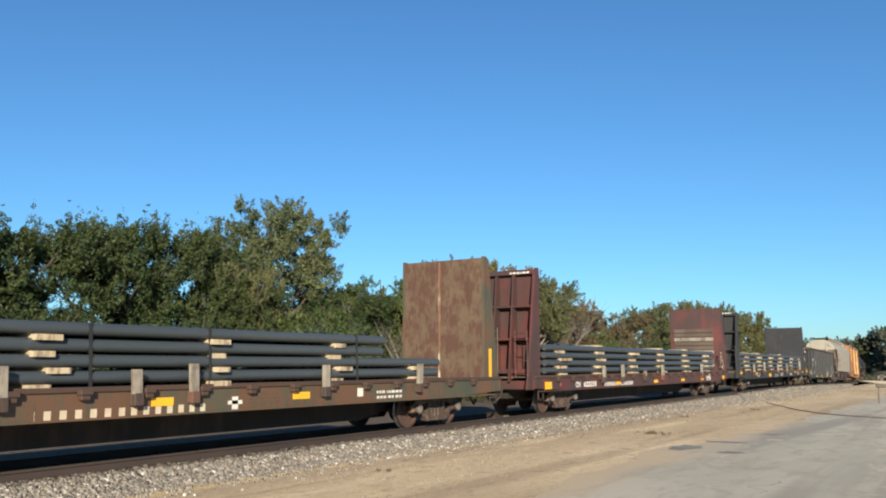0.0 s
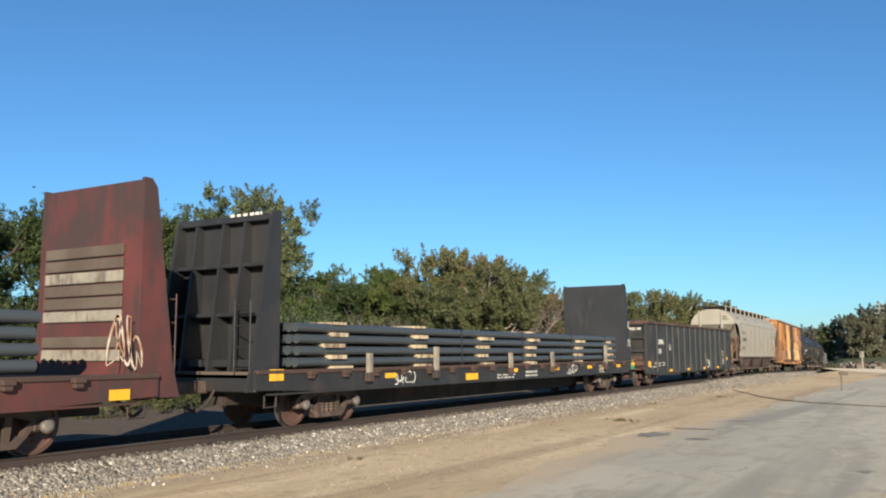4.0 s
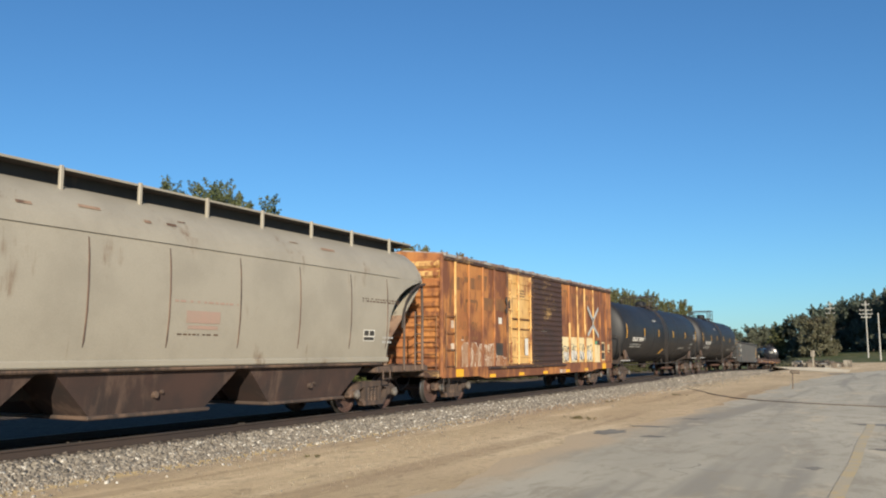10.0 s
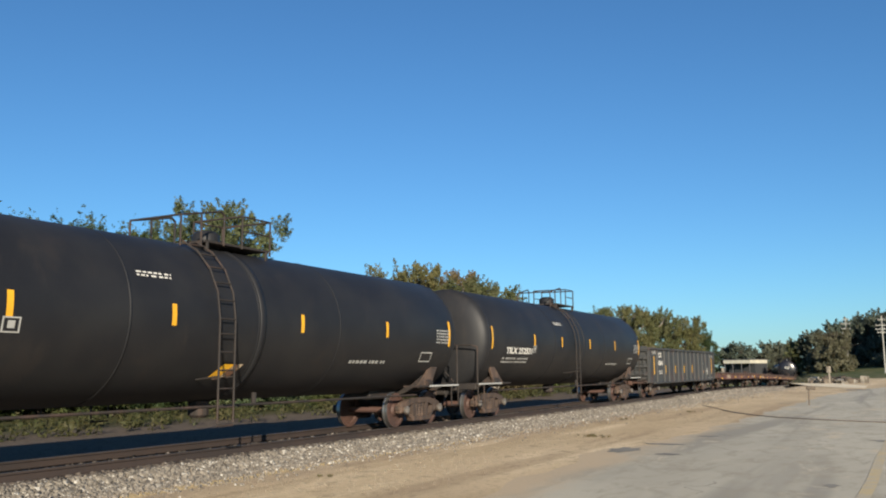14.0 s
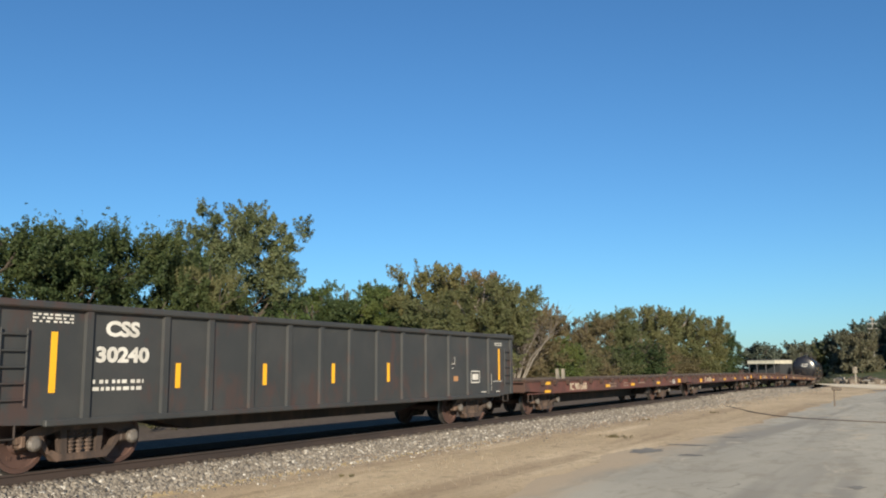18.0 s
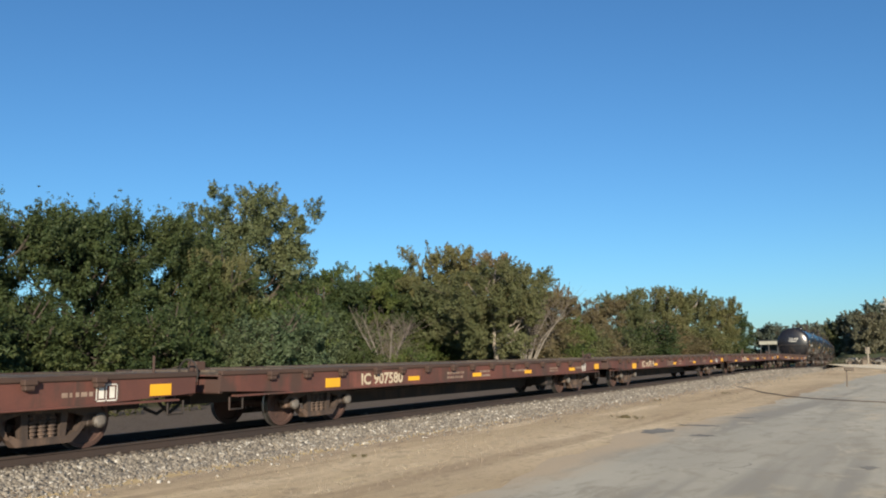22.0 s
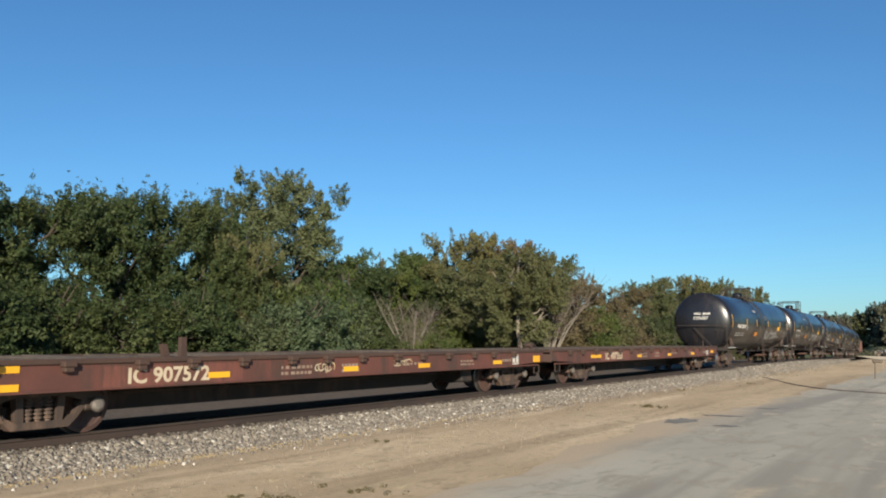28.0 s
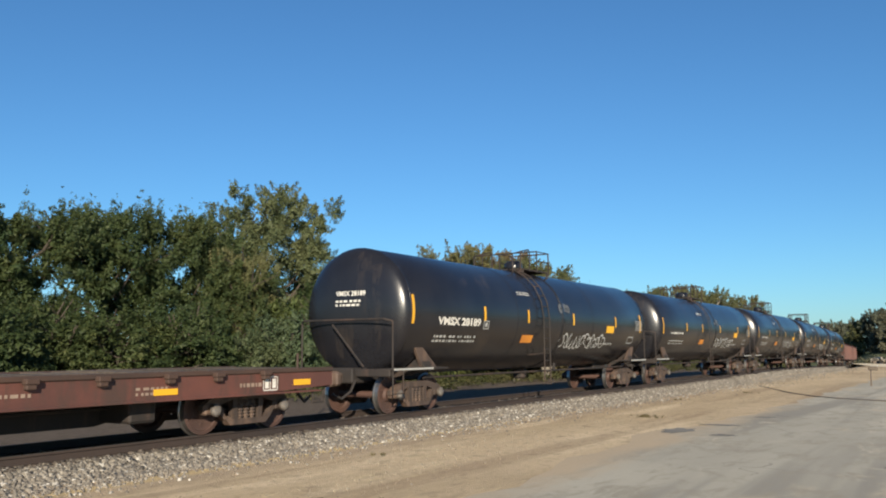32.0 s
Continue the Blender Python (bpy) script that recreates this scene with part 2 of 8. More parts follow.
def leaf_material(name, a, b, c):
    m, nt, bsdf = nodes_of(name)
    geo = nt.nodes.new("ShaderNodeNewGeometry")
    r = geo.outputs["Random Per Island"]
    big = ramp(nt, noise_tex(nt, coords(nt), 0.45, 4), 0.38, 0.64)
    col = mix(nt, big, mix(nt, r, a, b), mix(nt, r, b, c))
    own = nt.nodes.new("ShaderNodeObjectInfo").outputs["Random"]
    sway = nt.nodes.new("ShaderNodeMix")
    sway.data_type, sway.blend_type = "RGBA", "MULTIPLY"
    sway.inputs[0].default_value = 1.0
    nt.links.new(col, sway.inputs[6])
    nt.links.new(mix(nt, own, (0.84, 0.92, 0.95), (1.18, 1.08, 1.0)), sway.inputs[7])
    col = sway.outputs[2]
    nt.links.new(col, bsdf.inputs["Base Color"])
    bsdf.inputs["Roughness"].default_value = 0.6
    bsdf.inputs["Specular IOR Level"].default_value = 0.3
    tr = nt.nodes.new("ShaderNodeBsdfTranslucent")
    nt.links.new(col, tr.inputs["Color"])
    ms = nt.nodes.new("ShaderNodeMixShader")
    ms.inputs[0].default_value = 0.44
    out = next(n for n in nt.nodes if n.type == "OUTPUT_MATERIAL")
    nt.links.new(bsdf.outputs[0], ms.inputs[1])
    nt.links.new(tr.outputs[0], ms.inputs[2])
    nt.links.new(ms.outputs[0], out.inputs[0])
    return m


LEAF = {
    "green": leaf_material("green_leaves", (0.036, 0.058, 0.023), (0.071, 0.100, 0.036), (0.114, 0.132, 0.050)),
    "olive": leaf_material("olive_leaves", (0.104, 0.120, 0.050), (0.162, 0.168, 0.074), (0.192, 0.180, 0.088)),
    "brown": leaf_material("browning_leaves", (0.135, 0.116, 0.060), (0.190, 0.158, 0.084), (0.184, 0.146, 0.084)),
    "silver": leaf_material("silvery_green_leaves", (0.072, 0.104, 0.050), (0.130, 0.164, 0.080), (0.166, 0.190, 0.100)),
    "bright": leaf_material("bright_green_leaves", (0.064, 0.098, 0.026), (0.118, 0.152, 0.044), (0.152, 0.168, 0.056)),
    # far-woods haze is mixed into these two leaf colours: paler, greyer
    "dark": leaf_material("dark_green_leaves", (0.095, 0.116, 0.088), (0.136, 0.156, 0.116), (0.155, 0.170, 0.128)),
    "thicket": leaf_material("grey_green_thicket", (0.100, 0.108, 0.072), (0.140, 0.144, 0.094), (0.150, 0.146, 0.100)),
    "tuft": leaf_material("dry_tufts", (0.13, 0.115, 0.055), (0.19, 0.155, 0.08), (0.24, 0.19, 0.11)),
    "weed": leaf_material("dry_weeds", (0.05, 0.062, 0.022), (0.085, 0.086, 0.034), (0.115, 0.098, 0.045)),
}


def plank_material():
    m = weathered("grey_brown_planks", (0.075, 0.058, 0.045), (0.115, 0.092, 0.072), (0.04, 0.032, 0.027), 0.3, 0.9, 2.0)
    nt = m.node_tree
    bsdf = next(n for n in nt.nodes if n.type == "BSDF_PRINCIPLED")
    was = bsdf.inputs["Base Color"].links[0].from_socket
    r = nt.nodes.new("ShaderNodeObjectInfo").outputs["Random"]
    tone = mix(nt, r, (0.6, 0.58, 0.55), (1.25, 1.2, 1.1))
    mul = nt.nodes.new("ShaderNodeMix")
    mul.data_type, mul.blend_type = "RGBA", "MULTIPLY"
    mul.inputs[0].default_value = 1.0
    nt.links.new(was, mul.inputs[6])
    nt.links.new(tone, mul.inputs[7])
    nt.links.new(mul.outputs[2], bsdf.inputs["Base Color"])
    return m


def ground_material():
    """Trodden dirt with sandy stretches, grit and, farther off, dry grass."""
    m, nt, bsdf = nodes_of("sandy_dirt")
    co = coords(nt)
    sep = nt.nodes.new("ShaderNodeSeparateXYZ")
    nt.links.new(co, sep.inputs[0])
    big = noise_tex(nt, co, 0.35, 6, (1, 0.35, 1))
    col = mix(nt, ramp(nt, big, 0.36, 0.64), (0.50, 0.378, 0.234), (0.635, 0.49, 0.31))
    sand = noise_tex(nt, co, 0.5, 5, (1, 0.16, 1), 0.6, 0.4)
    col = mix(nt, ramp(nt, sand, 0.53, 0.66), col, (0.72, 0.57, 0.37))
    blotch = noise_tex(nt, co, 2.6, 6, (1, 0.6, 1), 0.7)
    col = mix(nt, ramp(nt, blotch, 0.52, 0.72), col, (0.34, 0.26, 0.17))
    grit = noise_tex(nt, co, 26, 6, (1, 1, 1), 0.75)
    mid = noise_tex(nt, co, 8.5, 7, (1, 0.8, 1), 0.75)
    col = mix(nt, ramp(nt, mid, 0.50, 0.66), col, (0.43, 0.325, 0.205))
    straw = noise_tex(nt, co, 5.0, 6, (1, 0.25, 1), 0.7, 0.5)
    col = mix(nt, ramp(nt, straw, 0.58, 0.70), col, (0.66, 0.53, 0.31))
    col = mix(nt, ramp(nt, grit, 0.55, 0.72), col, (0.29, 0.225, 0.155))
    chips = noise_tex(nt, co, 60, 2)
    col = mix(nt, ramp(nt, chips, 0.70, 0.76), col, (0.55, 0.47, 0.37))
    # darker gravel under and beyond the track, then grass, following the bend of the line
    over = math_node(nt, "SUBTRACT", sep.outputs["Y"], BEND_FROM)
    over = math_node(nt, "MAXIMUM", over, 0.0)
    over = math_node(nt, "MULTIPLY", math_node(nt, "MULTIPLY", over, over), BEND)
    wob = noise_tex(nt, co, 0.45, 5)
    across = math_node(nt, "ADD", math_node(nt, "ADD", sep.outputs["X"], over), math_node(nt, "MULTIPLY", wob, 2.0))
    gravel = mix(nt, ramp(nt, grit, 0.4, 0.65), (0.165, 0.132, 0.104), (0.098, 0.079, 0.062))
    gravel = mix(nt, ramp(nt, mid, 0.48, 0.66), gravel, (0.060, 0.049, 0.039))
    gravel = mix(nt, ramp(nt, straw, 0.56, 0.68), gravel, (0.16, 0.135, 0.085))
    # dry straw-coloured strip at the foot of the ballast, then pinkish grit with wheel-worn bands
    toe = math_node(nt, "ABSOLUTE", math_node(nt, "ADD", math_node(nt, "ADD", sep.outputs["X"], over), 10.1), 0.0)
    grit_zone = ramp(nt, math_node(nt, "ADD", math_node(nt, "ADD", sep.outputs["X"], over), math_node(nt, "MULTIPLY", wob, 1.2)), -8.2, -9.6)
    pink = mix(nt, ramp(nt, grit, 0.42, 0.62), (0.42, 0.325, 0.235), (0.27, 0.205, 0.15))
    col = mix(nt, math_node(nt, "MULTIPLY", grit_zone, 0.75), col, pink)
    lane = noise_tex(nt, co, 0.9, 5, (1.0, 0.05, 1), 0.6, 0.2)
    col = mix(nt, math_node(nt, "MULTIPLY", ramp(nt, lane, 0.55, 0.68), 0.5), col, (0.33, 0.235, 0.15))
    strip = math_node(nt, "MULTIPLY", ramp(nt, math_node(nt, "ADD", toe, math_node(nt, "MULTIPLY", mid, 0.5)), 0.55, 0.30), ramp(nt, sep.outputs["Y"], 34.0, 12.0))
    col = mix(nt, math_node(nt, "MULTIPLY", strip, 0.8), col, (0.66, 0.50, 0.26))
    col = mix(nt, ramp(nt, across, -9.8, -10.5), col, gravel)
    grass = mix(nt, ramp(nt, noise_tex(nt, co, 1.4, 6), 0.35, 0.65), (0.045, 0.055, 0.022), (0.095, 0.085, 0.042))
    col = mix(nt, ramp(nt, across, -21.5, -25.0), col, grass)
    far = nt.nodes.new("ShaderNodeMath")
    far.operation = "MULTIPLY_ADD"
    far.inputs[1].default_value = 14.0
    nt.links.new(wob, far.inputs[0])
    nt.links.new(sep.outputs["Y"], far.inputs[2])
    col = mix(nt, ramp(nt, far.outputs[0], 138, 150), col, mix(nt, ramp(nt, big, 0.4, 0.6), (0.075, 0.095, 0.038), (0.13, 0.125, 0.06)))
    nt.links.new(col, bsdf.inputs["Base Color"])
    bsdf.inputs["Roughness"].default_value = 0.95
    bsdf.inputs["Specular IOR Level"].default_value = 0.08
    bump(nt, bsdf, grit, 0.7, 0.03)
    return m


def road_material():
    """Old bleached asphalt: tyre-darkened bands, cracks, patches, a dusty verge."""
    m, nt, bsdf = nodes_of("bleached_asphalt")
    co = coords(nt)
    big = noise_tex(nt, co, 0.28, 6, (1.0, 0.30, 1), 0.55, 0.6)
    col = mix(nt, ramp(nt, big, 0.36, 0.66), (0.415, 0.372, 0.280), (0.495, 0.445, 0.335))
    tyre = noise_tex(nt, co, 0.55, 4, (1.3, 0.10, 1), 0.5, 0.5)
    col = mix(nt, ramp(nt, tyre, 0.50, 0.64), col, (0.31, 0.278, 0.215))
    dust = noise_tex(nt, co, 0.8, 5, (1, 0.4, 1))
    col = mix(nt, ramp(nt, dust, 0.56, 0.74), col, (0.57, 0.46, 0.30))
    vor = nt.nodes.new("ShaderNodeTexVoronoi")
    vor.feature = "DISTANCE_TO_EDGE"
    vor.inputs["Scale"].default_value = 0.42
    warp = nt.nodes.new("ShaderNodeMix")
    warp.data_type = "RGBA"
    warp.blend_type = "LINEAR_LIGHT"
    warp.inputs[0].default_value = 0.35
    nt.links.new(co, warp.inputs[6])
    wn2 = nt.nodes.new("ShaderNodeTexNoise")
    wn2.inputs["Scale"].default_value = 1.3
    nt.links.new(co, wn2.inputs["Vector"])
    nt.links.new(wn2.outputs["Color"], warp.inputs[7])
    nt.links.new(warp.outputs[2], vor.inputs["Vector"])
    line = ramp(nt, vor.outputs["Distance"], 0.008, 0.002)
    gate = ramp(nt, noise_tex(nt, co, 0.4, 3), 0.5, 0.62)
    both = nt.nodes.new("ShaderNodeMath")
    both.operation = "MULTIPLY"
    nt.links.new(line, both.inputs[0])
    nt.links.new(gate, both.inputs[1])
    col = mix(nt, math_node(nt, "MULTIPLY", both.outputs[0], 0.55), col, (0.14, 0.12, 0.10))
    grit = noise_tex(nt, co, 45, 5, (1, 1, 1), 0.7)
    col = mix(nt, ramp(nt, grit, 0.6, 0.75), col, (0.15, 0.14, 0.12))
    mottle = noise_tex(nt, co, 2.2, 8, (1.0, 0.45, 1), 0.72, 0.4)
    col = mix(nt, math_node(nt, "MULTIPLY", ramp(nt, mottle, 0.46, 0.66), 0.85), col, (0.33, 0.285, 0.205))
    pale = noise_tex(nt, co, 1.1, 8, (0.8, 0.35, 1), 0.7, 0.8)
    col = mix(nt, math_node(nt, "MULTIPLY", ramp(nt, pale, 0.56, 0.70), 0.7), col, (0.60, 0.51, 0.365))
    # dirt carried over the edge of the road
    sep = nt.nodes.new("ShaderNodeSeparateXYZ")
    nt.links.new(co, sep.inputs[0])
    edge = math_node(nt, "ADD", sep.outputs["X"], math_node(nt, "MULTIPLY", noise_tex(nt, co, 0.7, 6, (1, 0.5, 1), 0.65), 2.4))
    dirt = mix(nt, ramp(nt, grit, 0.5, 0.7), (0.53, 0.405, 0.255), (0.36, 0.275, 0.175))
    col = mix(nt, ramp(nt, edge, -3.4, -4.6), col, dirt)
    nt.links.new(col, bsdf.inputs["Base Color"])
    bsdf.inputs["Roughness"].default_value = 0.9
    bump(nt, bsdf, grit, 0.35, 0.01)
    return m


def stone_material(name, a, b, c):
    m, nt, bsdf = nodes_of(name)
    r = nt.nodes.new("ShaderNodeNewGeometry").outputs["Random Per Island"]
    col = mix(nt, ramp(nt, r, 0.0, 0.75), a, b)
    col = mix(nt, ramp(nt, r, 0.86, 0.97), col, c)
    fine = noise_tex(nt, coords(nt), 30, 4)
    col = mix(nt, ramp(nt, fine, 0.55, 0.8), col, tuple(x * 0.55 for x in a))
    nt.links.new(col, bsdf.inputs["Base Color"])
    bsdf.inputs["Roughness"].default_value = 0.9
    return m


M["plank"] = plank_material()
M["ground"] = ground_material()
M["road"] = road_material()
M["ballast"] = stone_material("grey_ballast", (0.140, 0.122, 0.100), (0.235, 0.208, 0.170), (0.46, 0.43, 0.375))
M["dark_stone"] = stone_material("sooty_ballast", (0.05, 0.042, 0.036), (0.11, 0.09, 0.074), (0.18, 0.16, 0.14))
M["pebble"] = stone_material("dirt_pebbles", (0.20, 0.155, 0.108), (0.28, 0.22, 0.155), (0.34, 0.29, 0.225))
M["rail"] = weathered("rusty_rail", (0.046, 0.031, 0.025), (0.034, 0.025, 0.022), None, 0, 0.8)
M["railhead"] = weathered("worn_rail_head", (0.17, 0.16, 0.15), (0.12, 0.11, 0.10), None, 0, 0.45, metal=0.7)
M["tie"] = weathered("dark_tie_wood", (0.065, 0.046, 0.034), (0.10, 0.075, 0.055), None, 0, 0.95, 3.0)
M["patch"] = weathered("dark_asphalt_patch", (0.17, 0.155, 0.13), (0.24, 0.22, 0.18), None, 0, 0.95)
M["ochre"] = weathered("worn_yellow_line", (0.56, 0.42, 0.20), (0.50, 0.40, 0.23), (0.46, 0.39, 0.27), 0.58, 0.9)


# ---------------------------------------------------------------- mesh helpers
def mesh_ob(name, bm, mats, parent=None, smooth=False):
    me = bpy.data.meshes.new(name)
    bm.normal_update()
    bm.to_mesh(me)
    bm.free()
    return data_ob(name, me, mats, parent, smooth)


def data_ob(name, me, mats, parent=None, smooth=False):
    if not isinstance(mats, (list, tuple)):
        mats = [mats]
    if not me.materials:
        for mt in mats:
            me.materials.append(mt)
    if smooth:
        me.shade_smooth()
    ob = new(name, me)
    if parent:
        ob.parent = parent
    return ob


def part(name, bm, material, parent, label="", smooth=False):
    ob = mesh_ob(name, bm, material, parent, smooth)
    if label:
        ob["label"] = label
    return ob


def box(bm, x0, x1, y0, y1, z0, z1, bev=0.0, mat=0):
    """A box, with chamfered upright and level edges when bev is given."""
    res = bmesh.ops.create_cube(bm, size=1.0)
    vs = res["verts"]
    for v in vs:
        v.co = Vector(((x0 + x1) / 2 + v.co.x * (x1 - x0), (y0 + y1) / 2 + v.co.y * (y1 - y0), (z0 + z1) / 2 + v.co.z * (z1 - z0)))
    fs = list({f for v in vs for f in v.link_faces})
    for f in fs:
        f.material_index = mat
    if bev:
        es = list({e for v in vs for e in v.link_edges})
        bmesh.ops.bevel(bm, geom=es, offset=bev, segments=1, affect="EDGES", profile=0.5)


def prism(bm, outline, axis, a, b, mat=0):
    """An outline of 2D points drawn out along an axis from a to b. The points are (y, z) for x, (x, z) for y, (x, y) for z."""
    def at(p, d):
        return {"x": (d, p[0], p[1]), "y": (p[0], d, p[1]), "z": (p[0], p[1], d)}[axis]
    lo = [bm.verts.new(at(q, a)) for q in outline]
    hi = [bm.verts.new(at(q, b)) for q in outline]
    n = len(outline)
    fs = [bm.faces.new(lo[::-1]), bm.faces.new(hi)]
    for i in range(n):
        fs.append(bm.faces.new((lo[i], lo[(i + 1) % n], hi[(i + 1) % n], hi[i])))
    for f in fs:
        f.material_index = mat
    bmesh.ops.recalc_face_normals(bm, faces=fs)


def rod(bm, p, q, r, seg=8, mat=0, r2=None):
    p, q = Vector(p), Vector(q)
    d = q - p
    turn = d.to_track_quat("Z", "Y").to_matrix().to_4x4()
    res = bmesh.ops.create_cone(bm, cap_ends=True, segments=seg, radius1=r, radius2=r if r2 is None else r2, depth=d.length)
    bmesh.ops.transform(bm, matrix=Matrix.Translation((p + q) / 2) @ turn, verts=res["verts"])
    for f in {f for v in res["verts"] for f in v.link_faces}:
        f.material_index = mat


def polyrod(bm, pts, r, seg=6):
    """One bent bar: a tube swept through the points."""
    pts = [Vector(q) for q in pts]
    if (pts[0] - pts[-1]).length < 1e-6:
        closed, pts = True, pts[:-1]
    else:
        closed = False
    n, rings, side = len(pts), [], None
    for k, p in enumerate(pts):
        before = pts[k - 1] if k or closed else p
        after = pts[(k + 1) % n] if k < n - 1 or closed else p
        way = ((after - p).normalized() + (p - before).normalized()).normalized() if (after - p).length and (p - before).length else (after - before).normalized()
        if side is None:
            side = way.orthogonal().normalized()
        side = (side - way * side.dot(way)).normalized()
        up = way.cross(side)
        rings.append([bm.verts.new(p + (side * math.cos(6.28319 * i / seg) + up * math.sin(6.28319 * i / seg)) * r) for i in range(seg)])
    for k in range(n if closed else n - 1):
        ra, rb = rings[k], rings[(k + 1) % n]
        for i in range(seg):
            bm.faces.new((ra[i], ra[(i + 1) % seg], rb[(i + 1) % seg], rb[i]))
    if not closed:
        bm.faces.new(rings[0][::-1])
        bm.faces.new(rings[-1])


def lathe(bm, profile, axis_at, seg, along="x", mats=None):
    """Turns a profile of (radius, offset) round an axis through axis_at."""
    rings = []
    for r, o in profile:
        ring = []
        for k in range(seg):
            a = 2 * math.pi * k / seg
            c, s = r * math.cos(a), r * math.sin(a)
            co = (o, c, s) if along == "x" else ((c, o, s) if along == "y" else (c, s, o))
            ring.append(bm.verts.new(Vector(co) + Vector(axis_at)))
        rings.append(ring)
    for i, (ra, rb) in enumerate(zip(rings, rings[1:])):
        for k in range(seg):
            f = bm.faces.new((ra[k], ra[(k + 1) % seg], rb[(k + 1) % seg], rb[k]))
            f.material_index = mats[i] if mats else 0
    bm.faces.new(rings[0])
    bm.faces.new(rings[-1])
    bmesh.ops.recalc_face_normals(bm, faces=bm.faces[:])


def side_at(x):
    return lambda y, z: (x, y, z)


def front_at(y):
    return lambda x, z: (x, y, z)


def tank_side(r, zc, lift=0.006):
    def put(y, z):
        a = (z - zc) / r
        return ((r + lift) * math.cos(a), y, zc + (r + lift) * math.sin(a))
    return put


def sheet(bm, put, u0, u1, v0, v1, nu=1, nv=1):
    vs = [[bm.verts.new(put(u0 + (u1 - u0) * i / nu, v0 + (v1 - v0) * j / nv)) for j in range(nv + 1)] for i in range(nu + 1)]
    for i in range(nu):
        for j in range(nv):
            bm.faces.new((vs[i][j], vs[i + 1][j], vs[i + 1][j + 1], vs[i][j + 1]))


def decal(name, put, rects, material, parent, label="", nv=1):
    bm = bmesh.new()
    for u0, u1, v0, v1 in rects:
        sheet(bm, put, u0, u1, v0, v1, 1, nv)
    return part(name, bm, material, parent, label)


def bars(put, u0, v0, width, height, rows, material, parent, seed=1, nv=1):
    """Small writing that cannot be read, as rows of plain bars."""
    rng = random.Random(seed)
    rects = []
    pitch = height / rows
    for r in range(rows):
        u = u0
        v = v0 + height - (r + 1) * pitch
        while u < u0 + width - 0.03:
            w = min(rng.uniform(0.035, 0.10) * (1 + width / 4), u0 + width - u)
            rects.append((u, u + w, v, v + pitch * 0.52))
            u += w + 0.022 + 0.014 * width * (1 + 3 * (rng.random() < 0.2))
    return decal("lettering", put, rects, material, parent, "", nv)


def text_mesh(text, bold):
    cu = bpy.data.curves.new("lettering", "FONT")
    cu.body = text
    cu.resolution_u = 3
    cu.offset = bold
    tmp = new("lettering", cu)
    me = bpy.data.meshes.new_from_object(tmp)
    bpy.data.objects.remove(tmp)
    co = np.empty(len(me.vertices) * 3)
    me.vertices.foreach_get("co", co)
    return me, co.reshape(-1, 3)


def lettering(text, put, u0, v0, width, height, material, parent, label="", bold=0.0):
    """Painted characters in the built-in font, fitted to a width and height on a surface, each a part of its own."""
    me, co = text_mesh(text, bold)
    lo, hi = co.min(0), co.max(0)
    uv = (co - lo) / np.maximum(hi - lo, 1e-6)
    ends = [text_mesh(text[:k + 1], bold)[1][:, 0].max() + 1e-4 for k in range(len(text)) if text[k] != " "]
    groups = [[] for _ in ends]
    for poly in me.polygons:
        right = max(co[i][0] for i in poly.vertices)
        groups[next(k for k, e in enumerate(ends) if right <= e or k == len(ends) - 1)].append(list(poly.vertices))
    for polys in groups:
        used = sorted({i for q in polys for i in q})
        index = {i: k for k, i in enumerate(used)}
        letter = bpy.data.meshes.new("letter")
        letter.from_pydata([put(u0 + width * uv[i][0], v0 + height * uv[i][1]) for i in used], [], [[index[i] for i in q] for q in polys])
        ob = data_ob("letter", letter, material, parent)
        if label:
            ob["label"] = label


